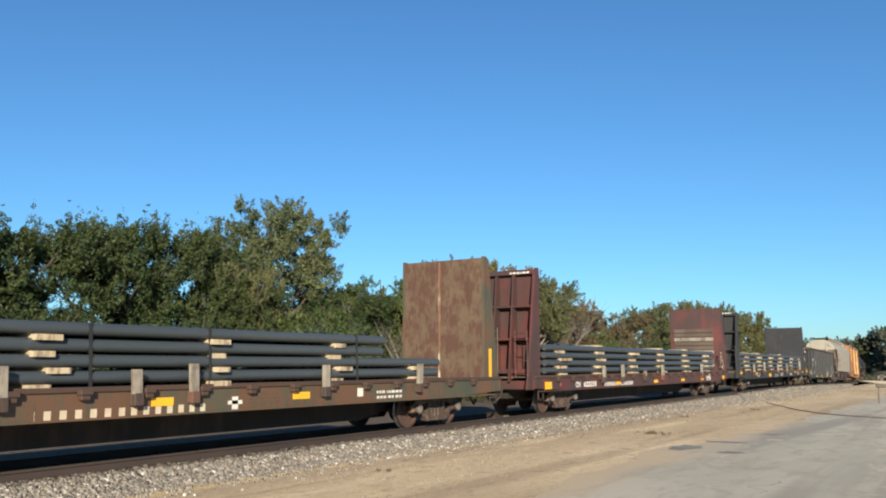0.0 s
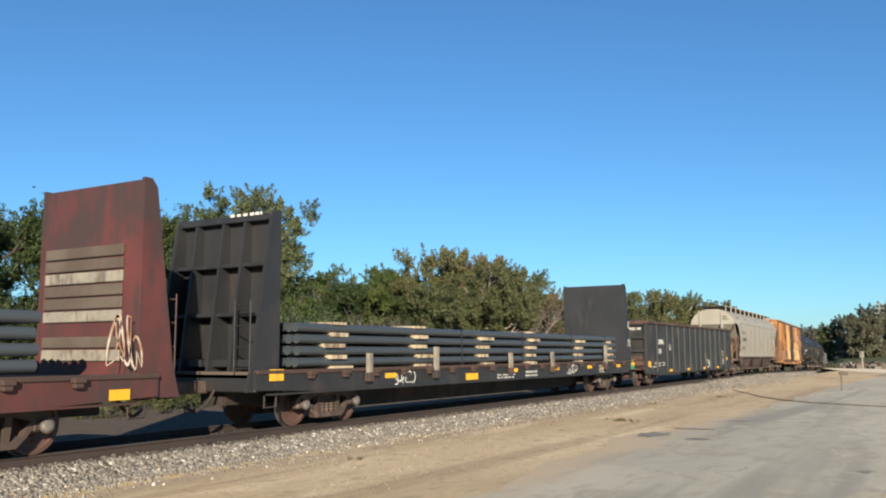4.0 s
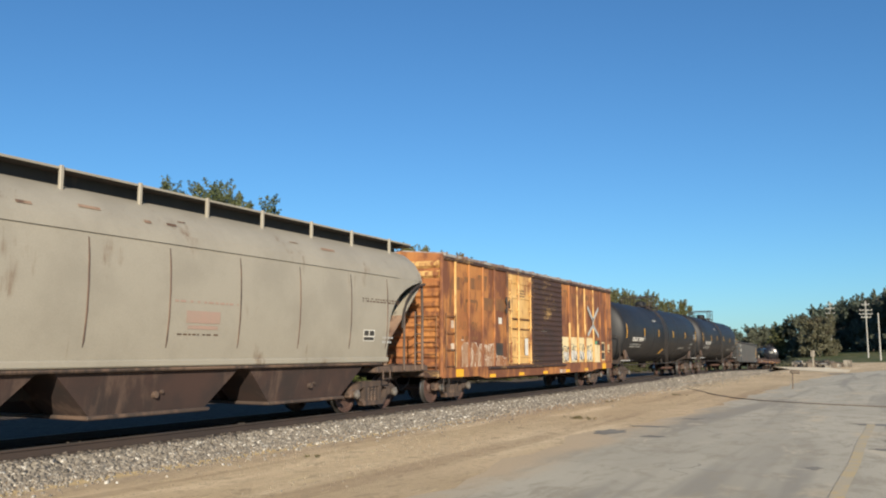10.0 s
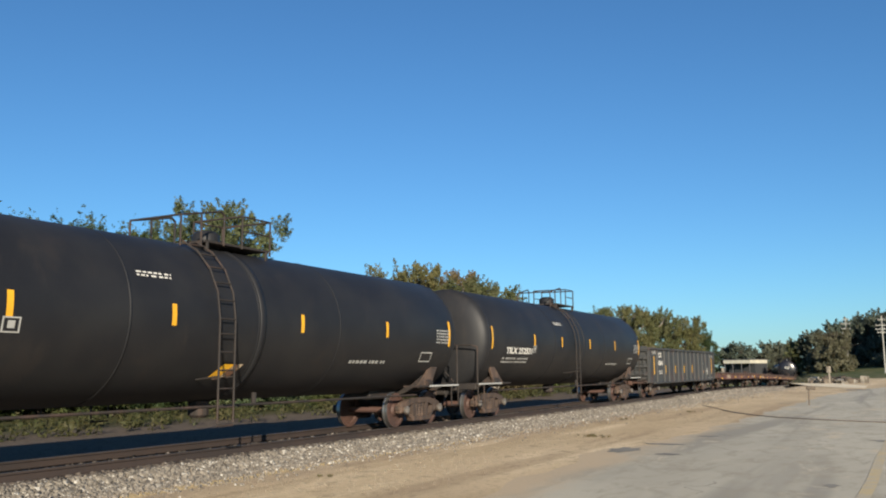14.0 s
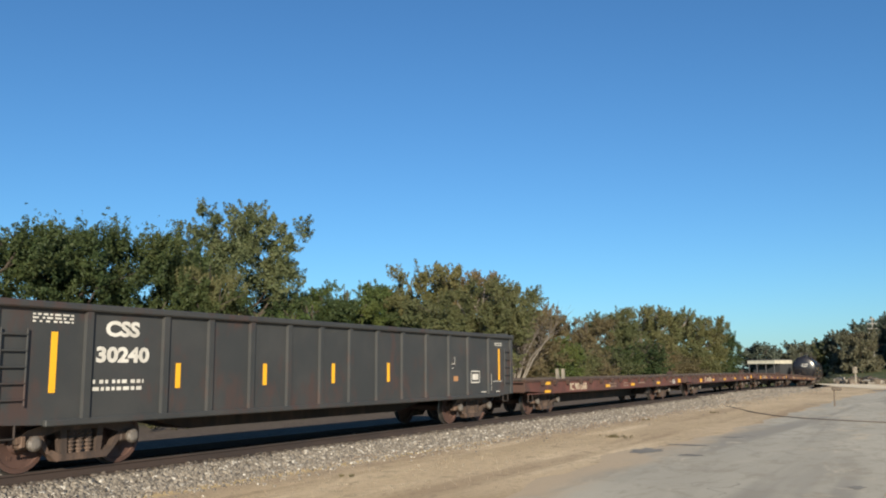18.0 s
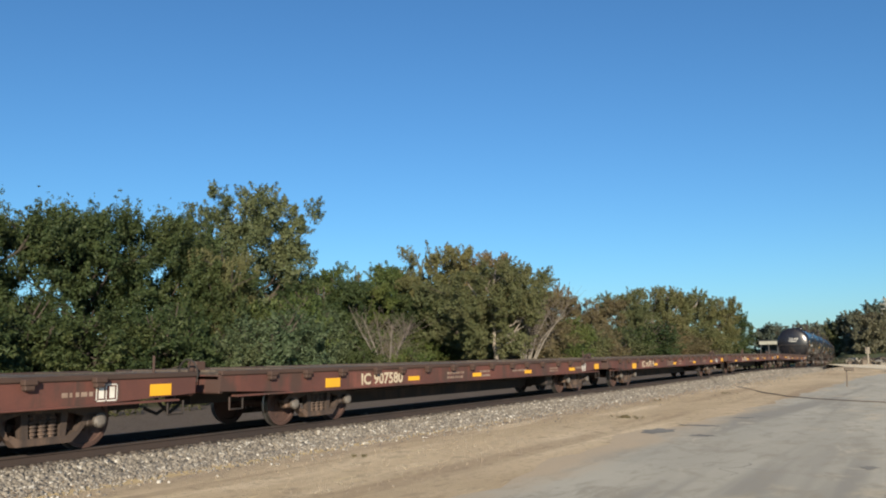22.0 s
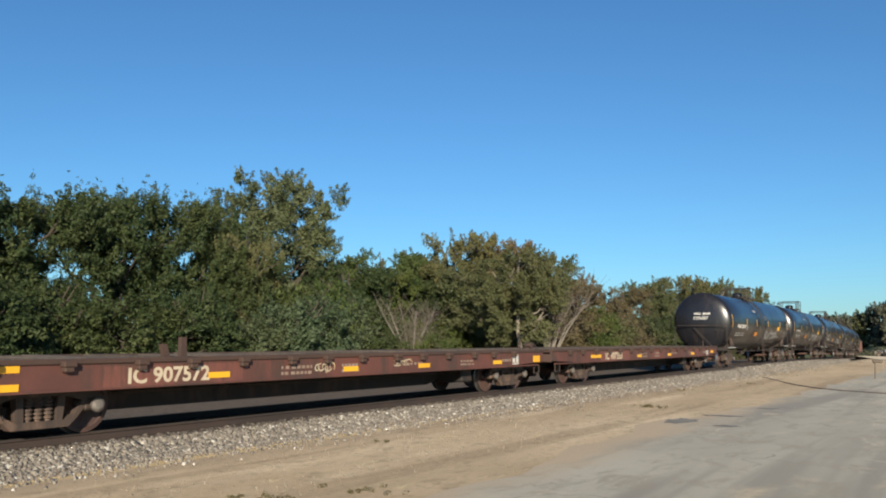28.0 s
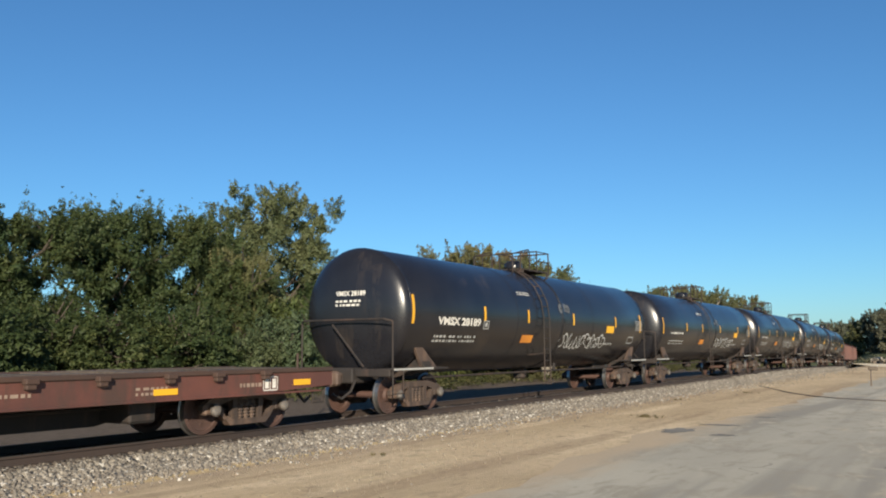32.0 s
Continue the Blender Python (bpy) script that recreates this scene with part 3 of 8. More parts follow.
def blobs(put, u0, u1, v0, v1, n, seed, fill, edge, parent):
    """Fat overlapping graffiti letters: filled rounded shapes with a pale outline."""
    rng = random.Random(seed)
    for k in range(n):
        cu, cv = u0 + (u1 - u0) * (k + 0.5) / n, (v0 + v1) / 2 + (v1 - v0) * rng.uniform(-0.10, 0.10)
        rw, rh = (u1 - u0) / n * rng.uniform(0.50, 0.66), (v1 - v0) * rng.uniform(0.36, 0.5)
        p1, p2 = rng.uniform(0, 6.28), rng.uniform(0, 6.28)
        ring = []
        for i in range(26):
            a = 6.2832 * i / 26
            q = 1 + 0.16 * math.sin(3 * a + p1) + 0.10 * math.sin(5 * a + p2)
            ring.append((rw * q * math.copysign(abs(math.cos(a)) ** 0.7, math.cos(a)), rh * q * math.copysign(abs(math.sin(a)) ** 0.7, math.sin(a))))
        lift = 0.0006 * k

        def place(x, y, up):
            q = put(cu + x, min(max(cv + y, v0), v1))
            return (q[0] + lift + up, q[1], q[2])
        if fill:
            bm = bmesh.new()
            mid = bm.verts.new(place(0, 0, 0))
            vs = [bm.verts.new(place(x, y, 0)) for x, y in ring]
            for i in range(26):
                bm.faces.new((mid, vs[i], vs[(i + 1) % 26]))
            part("graffiti", bm, fill, parent, "washed-out graffiti letter fill")
        bm = bmesh.new()
        sc = 1 - 0.035 / rw
        inner, outer = [bm.verts.new(place(x * sc, y * sc, 0.002)) for x, y in ring], [bm.verts.new(place(x, y, 0.002)) for x, y in ring]
        for i in range(26):
            bm.faces.new((inner[i], outer[i], outer[(i + 1) % 26], inner[(i + 1) % 26]))
        for i in (3, 10, 19):
            c = bm.verts.new(place(ring[i][0] * 0.3, ring[i][1] * 0.3, 0.002))
            d = bm.verts.new(place(ring[i][0] * 0.3 + 0.04, ring[i][1] * 0.3, 0.002))
            bm.faces.new((inner[i], inner[i + 1], d, c))
        part("graffiti", bm, edge, parent, "pale graffiti letter outline")


def scrawl(put, u0, u1, v0, v1, seed, material, parent, label, strokes=9, thick=0.03, nv=1):
    """Graffiti as flat looping strokes."""
    rng = random.Random(seed)
    bm = bmesh.new()
    prev = None
    for k in range(strokes):
        cu = u0 + (u1 - u0) * (k + 0.5) / strokes
        rw, rh = (u1 - u0) / strokes * rng.uniform(0.5, 0.9), (v1 - v0) * rng.uniform(0.28, 0.5)
        cv = (v0 + v1) / 2 + (v1 - v0) * rng.uniform(-0.15, 0.15)
        a0, span, squash = rng.uniform(0, 6.28), rng.uniform(2.5, 5.6), rng.uniform(-0.6, 0.6)
        for i in range(15):
            a = a0 + span * i / 14
            u = cu + rw * math.cos(a) + squash * rh * math.sin(a) * 0.5
            v = min(max(cv + rh * math.sin(a), v0), v1)
            nu, nvv = math.cos(a), math.sin(a)
            w = thick * (0.6 + 0.6 * math.sin(math.pi * i / 14))
            cur = (bm.verts.new(put(u - nu * w, v - nvv * w)), bm.verts.new(put(u + nu * w, v + nvv * w)))
            if prev:
                bm.faces.new((prev[0], prev[1], cur[1], cur[0]))
            prev = cur
    return part("graffiti", bm, material, parent, label)


# ---------------------------------------------------------------- track geometry


def track_x(y):
    return TRACK_X - BEND * max(0.0, y - BEND_FROM) ** 2


ARC = [(-120.0, -120.0)]
for k in range(1, 5200):
    yy = -120 + k * 0.1
    ARC.append((yy, ARC[-1][1] + 0.1 * math.sqrt(1 + (2 * BEND * max(0.0, yy - BEND_FROM)) ** 2)))
ARC_Y, ARC_S = np.array([a for a, _ in ARC]), np.array([b for _, b in ARC])


def track_z(y):
    """The line dips gently beyond the bend."""
    d = max(0.0, y - 62.0)
    return -1.55 * (1 - math.exp(-(d / 72.0) ** 1.6))


def on_track(s):
    """The pose of a car whose middle is s metres along the line from the camera."""
    if s < -120:
        return pose(TRACK_X, s, 0)
    y = float(np.interp(s, ARC_S, ARC_Y))
    fall = math.degrees(math.atan((track_z(y + 7) - track_z(y - 7)) / 14))
    return pose(track_x(y), y, (track_z(y - 7) + track_z(y + 7)) / 2, fall, 0, math.degrees(math.atan(2 * BEND * max(0.0, y - BEND_FROM))))


FINE_T = np.arange(0, 32.001, 1 / 30)
FINE_V = np.interp(FINE_T, [a for a, _ in SPEEDS], [b for _, b in SPEEDS])
FINE_S = np.concatenate([[0.0], np.cumsum((FINE_V[1:] + FINE_V[:-1]) / 2 / 30)])


def travelled(t):
    return float(np.interp(t, FINE_T, FINE_S))


# ---------------------------------------------------------------- ground, road, track
def ground_z(x, y):
    """Road level by the camera, a low shoulder, the track bed, and land that rises far off."""
    tx = track_x(y)
    d = x - tx
    z = float(np.interp(d, [-40, -22, -8, -4.0, -2.6, -1.6, 1.25, 1.95, 4.2, 5.9], [0.2, -0.3, -0.42, -0.42, -0.36, -0.19, -0.19, -0.33, -0.30, -0.33]))
    if y > 100:
        z += 0.012 * min(y - 100, 260) * min(1.0, max(0.0, (d - 3) / 20))
    return z + track_z(y) * float(np.interp(d, [-14, -9, 2.0, 5.0], [0, 1, 1, 0]))


def make_ground():
    xs = sorted(set([-1500, -700, -300, -150, -90, -60, -45, -36, -30] + [-28 + 0.5 * k for k in range(56)] + [1, 2, 4, 7, 12, 20, 40, 80, 200, 600, 1500]))
    ys = sorted(set([-600, -200, -80, -40, -20, -10] + [2.0 * k for k in range(-4, 70)] + [140 + 6 * k for k in range(30)] + [330, 380, 450, 600, 900, 1500, 3000]))
    rng = random.Random(4)
    verts = []
    for y in ys:
        bend = track_x(y) - TRACK_X if y < 330 else track_x(330) - TRACK_X
        for x in xs:
            xx = x + bend
            zz = ground_z(xx, min(y, 330))
            verts.append((xx, y, zz + (rng.uniform(-0.015, 0.015) if -10 < x < -6.5 else 0)))
    n = len(xs)
    faces = [(j * n + i, j * n + i + 1, (j + 1) * n + i + 1, (j + 1) * n + i) for j in range(len(ys) - 1) for i in range(n - 1)]
    me = bpy.data.meshes.new("ground")
    me.from_pydata(verts, [], faces)
    tagged(data_ob("ground", me, M["ground"], smooth=True), "sandy dirt ground with gravel and dry grass", "ground", kind="structure")


def road_edge(y):
    return float(np.interp(y, [-40, 0, 9.8, 18.5, 22.5, 36, 59, 79, 92, 103], [-4.6, -5.2, -5.65, -6.4, -5.7, -5.4, -5.1, -3.4, -1.0, 2.5])) + 0.16 * math.sin(y * 1.3) + 0.09 * math.sin(y * 3.1 + 1)


def make_road():
    verts, faces = [], []
    ys = [-40 + 0.8 * k for k in range(190)]
    cols = [0, 0.02, 0.3, 0.6, 1.0]
    for y in ys:
        e = road_edge(y)
        for c in cols:
            x = e + (14 - e) * c
            z = -0.322 + 0.012 * max(0, min(y - 100, 260)) * min(1.0, max(0.0, (x - track_x(y) - 3) / 20)) + 0.004
            verts.append((x, y, z if c else z - 0.03))
    n = len(cols)
    faces = [(j * n + i, j * n + i + 1, (j + 1) * n + i + 1, (j + 1) * n + i) for j in range(len(ys) - 1) for i in range(n - 1)]
    me = bpy.data.meshes.new("road")
    me.from_pydata(verts, [], faces)
    road = tagged(data_ob("road", me, M["road"], smooth=True), "bleached cracked asphalt road with tyre marks", "road", kind="structure")
    rng = random.Random(9)
    for cx, cy, w, l in ((-5.68, 19.0, 0.42, 0.72), (-5.25, 20.8, 0.5, 0.22), (-4.55, 18.4, 0.32, 0.25), (-0.43, 23.8, 0.55, 0.42), (0.1, 19.6, 0.4, 0.3), (-3.6, 76.0, 1.2, 2.0), (-1.15, 14.6, 0.14, 0.22), (-0.2, 17.9, 0.3, 0.2), (-4.8, 23.6, 0.3, 0.3)):
        bm = bmesh.new()
        vs = []
        for k in range(18):
            a = 2 * math.pi * k / 18
            q = rng.uniform(0.6, 1.15)
            vs.append(bm.verts.new((cx + w * q * math.cos(a), cy + l * q * math.sin(a), -0.3135)))
        bm.faces.new(vs)
        part("asphalt_patch", bm, M["patch"], road, "dark tar patch")
    bm = bmesh.new()
    sheet(bm, lambda u, v: (-0.84 + 0.013 * v + 0.09 * u + 0.015 * math.sin(v * 0.9), v, -0.3130), -1, 1, 6.0, 24.0, 1, 30)
    part("painted_line", bm, M["ochre"], road, "worn ochre line")


RAIL_LINE = [-60 + 3.0 * k for k in range(20)] + [0.0 + 2.0 * k for k in range(30)] + [60 + 4.0 * k for k in range(75)]


def make_track():
    track = new("railway_track")
    tagged(track, "rusty steel rails on dark ties in grey ballast", "railway track", kind="structure")
    for off in (-0.73, 0.73):
        for name, prof, mt in (("rail", [(-0.07, -0.17), (0.07, -0.17), (0.07, -0.155), (0.012, -0.135), (0.012, -0.045), (0.036, -0.035), (0.036, -0.004), (-0.036, -0.004), (-0.036, -0.035), (-0.012, -0.045), (-0.012, -0.135), (-0.07, -0.155)], M["rail"]),
                               ("rail_head", [(-0.024, -0.004), (0.024, -0.004), (0.020, 0.0), (-0.020, 0.0)], M["railhead"])):
            verts = [(track_x(y) + off + px, y, pz + track_z(y)) for y in RAIL_LINE for px, pz in prof]
            n = len(prof)
            faces = [(j * n + i, j * n + (i + 1) % n, (j + 1) * n + (i + 1) % n, (j + 1) * n + i) for j in range(len(RAIL_LINE) - 1) for i in range(n)]
            me = bpy.data.meshes.new(name)
            me.from_pydata(verts, [], faces)
            data_ob(name, me, mt, track)
    bm = bmesh.new()
    box(bm, -1.3, 1.3, -0.115, 0.115, -0.34, -0.172, 0.012)
    tie = mesh_ob("tie", bm, M["tie"], track)
    tie.matrix_basis = pose(track_x(2), 2, 0)
    for k in range(1, 190):
        y = 2 + 0.52 * k
        t = data_ob("tie", tie.data, M["tie"], track)
        t.matrix_basis = pose(track_x(y), y, track_z(y) + 0.004 * math.sin(k * 7.3))
    return track


def stones(name, count, area, size, mat, seed, parent=None, lift=0.0):
    """Many small broken stones as one mesh: each is a squashed, jittered block."""
    rng = np.random.default_rng(seed)
    x, y = area(rng, count)
    z = np.array([ground_z(a, b) for a, b in zip(x, y)]) + lift
    base = np.array([[-1, -1, -1], [1, -1, -1], [1, 1, -1], [-1, 1, -1], [-.75, -.75, 1], [.75, -.75, 1], [.75, .75, 1], [-.75, .75, 1]], float)
    sz = rng.uniform(size[0], size[1], (count, 1, 1)) * 0.5
    v = base[None] * sz * rng.uniform(0.6, 1.15, (count, 1, 3)) + rng.normal(0, 0.16, (count, 8, 3)) * sz
    a, b = rng.uniform(0, 6.28, count), rng.normal(0, 0.5, count)
    ca, sa, cb, sb = np.cos(a), np.sin(a), np.cos(b), np.sin(b)
    vx, vy, vz = v[..., 0], v[..., 1], v[..., 2]
    vy, vz = vy * cb[:, None] - vz * sb[:, None], vy * sb[:, None] + vz * cb[:, None]
    vx, vy = vx * ca[:, None] - vy * sa[:, None], vx * sa[:, None] + vy * ca[:, None]
    v = np.stack([vx + x[:, None], vy + y[:, None], vz + z[:, None] + sz[:, :, 0] * 0.35], 2).reshape(-1, 3)
    quad = np.array([[0, 1, 5, 4], [1, 2, 6, 5], [2, 3, 7, 6], [3, 0, 4, 7], [4, 5, 6, 7]])
    f = (quad[None] + 8 * np.arange(count)[:, None, None]).reshape(-1)
    ob = quads_ob(name, v, f, mat, parent)
    return ob


def quads_ob(name, v, f, mat, parent=None, corners=4):
    me = bpy.data.meshes.new(name)
    me.vertices.add(len(v))
    me.vertices.foreach_set("co", np.asarray(v, np.float32).ravel())
    me.loops.add(len(f))
    me.loops.foreach_set("vertex_index", np.asarray(f, np.int32))
    me.polygons.add(len(f) // corners)
    me.polygons.foreach_set("loop_start", np.arange(0, len(f), corners, dtype=np.int32))
    me.update(calc_edges=True)
    me.validate()
    return data_ob(name, me, mat, parent)


def make_ballast():
    def near(rng, n):
        y = 4 + 46 * rng.random(n) ** 1.3
        return TRACK_X + 1.05 + 1.05 * rng.random(n) ** 1.1 + 0.22 * np.sin(y * 0.7) * rng.random(n), y

    def farther(rng, n):
        y = 50 + 100 * rng.random(n)
        return np.array([track_x(q) for q in y]) + 0.80 + 1.15 * rng.random(n), y

    def inside(rng, n):
        y = 4 + 60 * rng.random(n)
        s = rng.random(n)
        return TRACK_X + np.where(s < 0.5, -0.65 + 2.6 * s, -0.9 - 1.6 * (s - 0.5) * 2), y

    def shoulder(rng, n):
        y = 4 + 70 * rng.random(n) ** 1.2
        return np.array([track_x(q) for q in y]) + 0.80 + 0.42 * rng.random(n) ** 1.2, y

    def thin(rng, n):
        y = 5 + 80 * rng.random(n) ** 1.3
        return np.array([track_x(q) for q in y]) + 1.8 + (0.55 + 0.026 * np.minimum(y, 60)) * np.abs(rng.normal(0, 0.6, n)), y

    def loose(rng, n):
        y = 6 + 40 * rng.random(n) ** 1.2
        return TRACK_X + 2.0 + 4.2 * rng.random(n) ** 1.7, y

    for name, args, label in (("ballast", (24000, near, (0.03, 0.08), M["ballast"], 3), "grey crushed stone ballast beside the rails"),
                              ("ballast", (7000, farther, (0.07, 0.14), M["ballast"], 5), "grey crushed stone ballast along the far track"),
                              ("ballast", (6000, inside, (0.05, 0.10), M["dark_stone"], 6), "dark ballast between the rails"),
                              ("ballast", (6500, shoulder, (0.04, 0.09), M["dark_stone"], 8), "dark oil-stained ballast along the near rail"),
                              ("ballast", (13000, thin, (0.02, 0.055), M["ballast"], 12), "thin grey gravel straggling onto the dirt"),
                              ("pebbles", (4500, loose, (0.006, 0.022), M["pebble"], 7), "loose pale pebbles scattered on dirt")):
        tagged(stones(name, *args), label, name, kind="stuff")


# ---------------------------------------------------------------- running gear
def truck_meshes():
    """One truck's meshes: side frame, springs, bolster, wheelset."""
    bm = bmesh.new()
    for x0, x1 in ((0.93, 1.07),):
        prism(bm, [(-1.12, 0.50), (-0.95, 0.60), (-0.45, 0.70), (0.45, 0.70), (0.95, 0.60), (1.12, 0.50), (1.12, 0.42), (0.80, 0.47), (0.42, 0.57), (-0.42, 0.57), (-0.80, 0.47), (-1.12, 0.42)], "x", x0, x1)
        prism(bm, [(-0.60, 0.26), (-0.46, 0.14), (0.46, 0.14), (0.60, 0.26), (0.52, 0.30), (0.40, 0.24), (-0.40, 0.24), (-0.52, 0.30)], "x", x0 - 0.01, x1 + 0.02)
        for sgn in (-1, 1):
            prism(bm, [(sgn * 0.52, 0.20), (sgn * 0.62, 0.26), (sgn * 0.86, 0.52), (sgn * 0.72, 0.56)], "x", x0 + 0.005, x1 - 0.005)
            prism(bm, [(sgn * 0.26, 0.22), (sgn * 0.36, 0.22), (sgn * 0.40, 0.60), (sgn * 0.28, 0.60)], "x", x0 + 0.002, x1 + 0.006)
            box(bm, x0 - 0.05, x1 + 0.01, sgn * 0.9 - 0.17, sgn * 0.9 + 0.17, 0.34, 0.54, 0.03)
            rod(bm, (x1 - 0.02, sgn * 0.9, 0.42), (x1 + 0.09, sgn * 0.9, 0.42), 0.085, 12)
            rod(bm, (x1 + 0.05, sgn * 0.9, 0.42), (x1 + 0.105, sgn * 0.9, 0.42), 0.05, 8)
    side = bpy.data.meshes.new("side_frame")
    bm.normal_update()
    bm.to_mesh(side)
    bm.free()
    bm = bmesh.new()
    prof = [(0.05, 0.24)]
    for k in range(5):
        prof += [(0.05, 0.265 + 0.056 * k), (0.074, 0.275 + 0.056 * k), (0.074, 0.298 + 0.056 * k), (0.05, 0.308 + 0.056 * k)]
    lathe(bm, prof + [(0.05, 0.56)], (1.0, 0, 0), 10, "z")
    spring = bpy.data.meshes.new("spring")
    bm.to_mesh(spring)
    bm.free()
    bm = bmesh.new()
    box(bm, -1.04, 1.04, -0.2, 0.2, 0.44, 0.66, 0.03)
    rod(bm, (0, 0, 0.6), (0, 0, 0.74), 0.2, 14)
    for sgn in (-1, 1):
        box(bm, -0.85, 0.85, sgn * 0.42 - 0.04, sgn * 0.42 + 0.04, 0.34, 0.44, 0.01)
        for sx in (-1, 1):
            box(bm, sx * 0.75 - 0.05, sx * 0.75 + 0.05, sgn * 0.46 - 0.04, sgn * 0.46 + 0.04, 0.28, 0.56, 0.015)
    bolster = bpy.data.meshes.new("bolster")
    bm.to_mesh(bolster)
    bm.free()
    bm = bmesh.new()
    for sx in (-1, 1):
        prof = [(0.10, 0.685), (0.13, 0.70), (0.33, 0.735), (0.355, 0.685), (0.448, 0.680), (0.448, 0.705), (0.425, 0.715), (0.418, 0.815), (0.355, 0.82), (0.34, 0.79), (0.16, 0.765), (0.13, 0.83), (0.05, 0.835)]
        lathe(bm, [(r, sx * o) for r, o in prof], (0, 0, 0), 28, "x", [0, 0, 0, 0, 1, 1, 1, 0, 0, 0, 0, 0])
        for k in range(6):
            a = math.pi * k / 3
            box(bm, min(sx * 0.765, sx * 0.79), max(sx * 0.765, sx * 0.79), 0.24 * math.cos(a) - 0.03, 0.24 * math.cos(a) + 0.03, 0.24 * math.sin(a) - 0.03, 0.24 * math.sin(a) + 0.03)
    rod(bm, (-0.95, 0, 0), (0.95, 0, 0), 0.075, 12)
    wheel = bpy.data.meshes.new("wheelset")
    bm.normal_update()
    bm.to_mesh(wheel)
    bm.free()
    return side, spring, bolster, wheel


SIDE_ME, SPRING_ME, BOLSTER_ME, WHEEL_ME = truck_meshes()
cap_bm = bmesh.new()
lathe(cap_bm, [(0.10, 1.125), (0.115, 1.15), (0.115, 1.19), (0.07, 1.215), (0.02, 1.218)], (0, 0, 0.445), 14, "x")
CAP_ME = bpy.data.meshes.new("bearing_cap")
cap_bm.to_mesh(CAP_ME)
cap_bm.free()
CAP_ME.transform(Matrix.Diagonal((0.97, 1, 1, 1)))
for me in (SIDE_ME, SPRING_ME, BOLSTER_ME):
    me.transform(Matrix.Diagonal((0.97, 0.983, 1.06, 1)))
WHEEL_ME.transform(Matrix.Diagonal((0.97, 1.048, 1.048, 1)))
WHEEL_R, AXLE_Y = 0.44, 0.885
WHEELSETS = []
RIDERS = []
GAUGE = {}  # a car's drawing scale across, along and up
LINE_SCALE = (0.95, 0.979, 1.1056)
ROUND_SCALE = (1.1056, 0.979, 1.1056)


def along(s):
    """Where on the line a car stands at the start, from its place in the train's drawing."""
    slack = np.interp(s, [11, 36, 61, 84, 104, 123, 142, 181, 220, 241, 262, 282, 304], [-0.02, 0.04, 0.08, 0.08, 0.0, -0.04, -0.08, -0.1, -0.09, -0.07, 0.01, 0.07, 0.16])
    return 0.979 * s - 1.29 + float(slack)


def to_scale():
    """Brings every car and load from drawing units to its true width, length and height."""
    done = set()

    def fit_child(ob, k):
        if ob.name.startswith("truck"):
            m = ob.matrix_basis.copy()
            m.translation = Vector([a * q for a, q in zip(m.translation, k)])
            ob.matrix_basis = m
            return
        sc = Matrix.Diagonal((*k, 1))
        ob.matrix_basis = sc @ ob.matrix_basis @ sc.inverted()
        if ob.data.name not in done:
            done.add(ob.data.name)
            ob.data.transform(sc)
        for c in ob.children:
            fit_child(c, k)
    for thing, _ in RIDERS:
        for c in thing.children:
            fit_child(c, GAUGE.get(thing.name, LINE_SCALE))


def add_truck(car, y, s0):
    tr = data_ob("truck", BOLSTER_ME, M["under"], car)
    tr.matrix_basis = pose(0, y, 0)
    for turn in (0, 180):
        o = data_ob("side_frame", SIDE_ME, M["truck"], tr)
        o.matrix_basis = pose(0, 0, 0, 0, 0, turn)
        for dy in (-0.16, 0.0, 0.16):
            o = data_ob("spring", SPRING_ME, M["truck"], tr)
            o.matrix_basis = pose(0, dy, 0, 0, 0, turn)
        for dy in (-AXLE_Y, AXLE_Y):
            o = data_ob("bearing_cap", CAP_ME, M["cap"], tr)
            o.matrix_basis = pose(0, dy, 0, 0, 0, turn)
    for dy in (-AXLE_Y, AXLE_Y):
        o = data_ob("wheelset", WHEEL_ME, [M["wheel"], M["tread"]], tr)
        o.matrix_basis = pose(0, dy, WHEEL_R)
        WHEELSETS.append((o, dy))


def add_couplers(car, y0, y1, reach=0.75):
    for y, sg in ((y0, -1), (y1, 1)):
        bm = bmesh.new()
        a, b = sorted((y - sg * 0.1, y + sg * (reach - 0.28)))
        box(bm, -0.09, 0.09, a, b, 0.66, 0.88, 0.02)
        a, b = sorted((y + sg * (reach - 0.32), y + sg * (reach + 0.02)))
        box(bm, -0.17, 0.08, a, b, 0.60, 0.92, 0.05)
        box(bm, 0.04, 0.17, a + 0.08, b - 0.06, 0.62, 0.90, 0.04)
        part("coupler", bm, M["truck"], car, "rusty knuckle coupler")
        bm = bmesh.new()
        polyrod(bm, [(0.34, y, 0.72), (0.36, y + sg * 0.2, 0.5), (0.3, y + sg * 0.45, 0.36), (0.24, y + sg * 0.7, 0.46)], 0.03)
        part("air_hose", bm, M["under"], car, "black rubber brake hose")


def start_car(name, s, label):
    car = new(name)
    car.matrix_basis = on_track(along(s))
    tagged(car, label, name.replace("_", " "), group="cars of the freight train")
    RIDERS.append((car, along(s)))
    return car


def centre_sill(car, y0, y1, z0, z1, w=0.36, name="centre_sill"):
    bm = bmesh.new()
    prism(bm, [(y0, z1), (y1, z1), (y1, z0 + 0.22), (y1 - 3.4, z0 + 0.22), (y1 - 4.6, z0), (y0 + 4.6, z0), (y0 + 3.4, z0 + 0.22), (y0, z0 + 0.22)], "x", -w, w)
    part(name, bm, M["under"], car, "sooty steel centre sill")


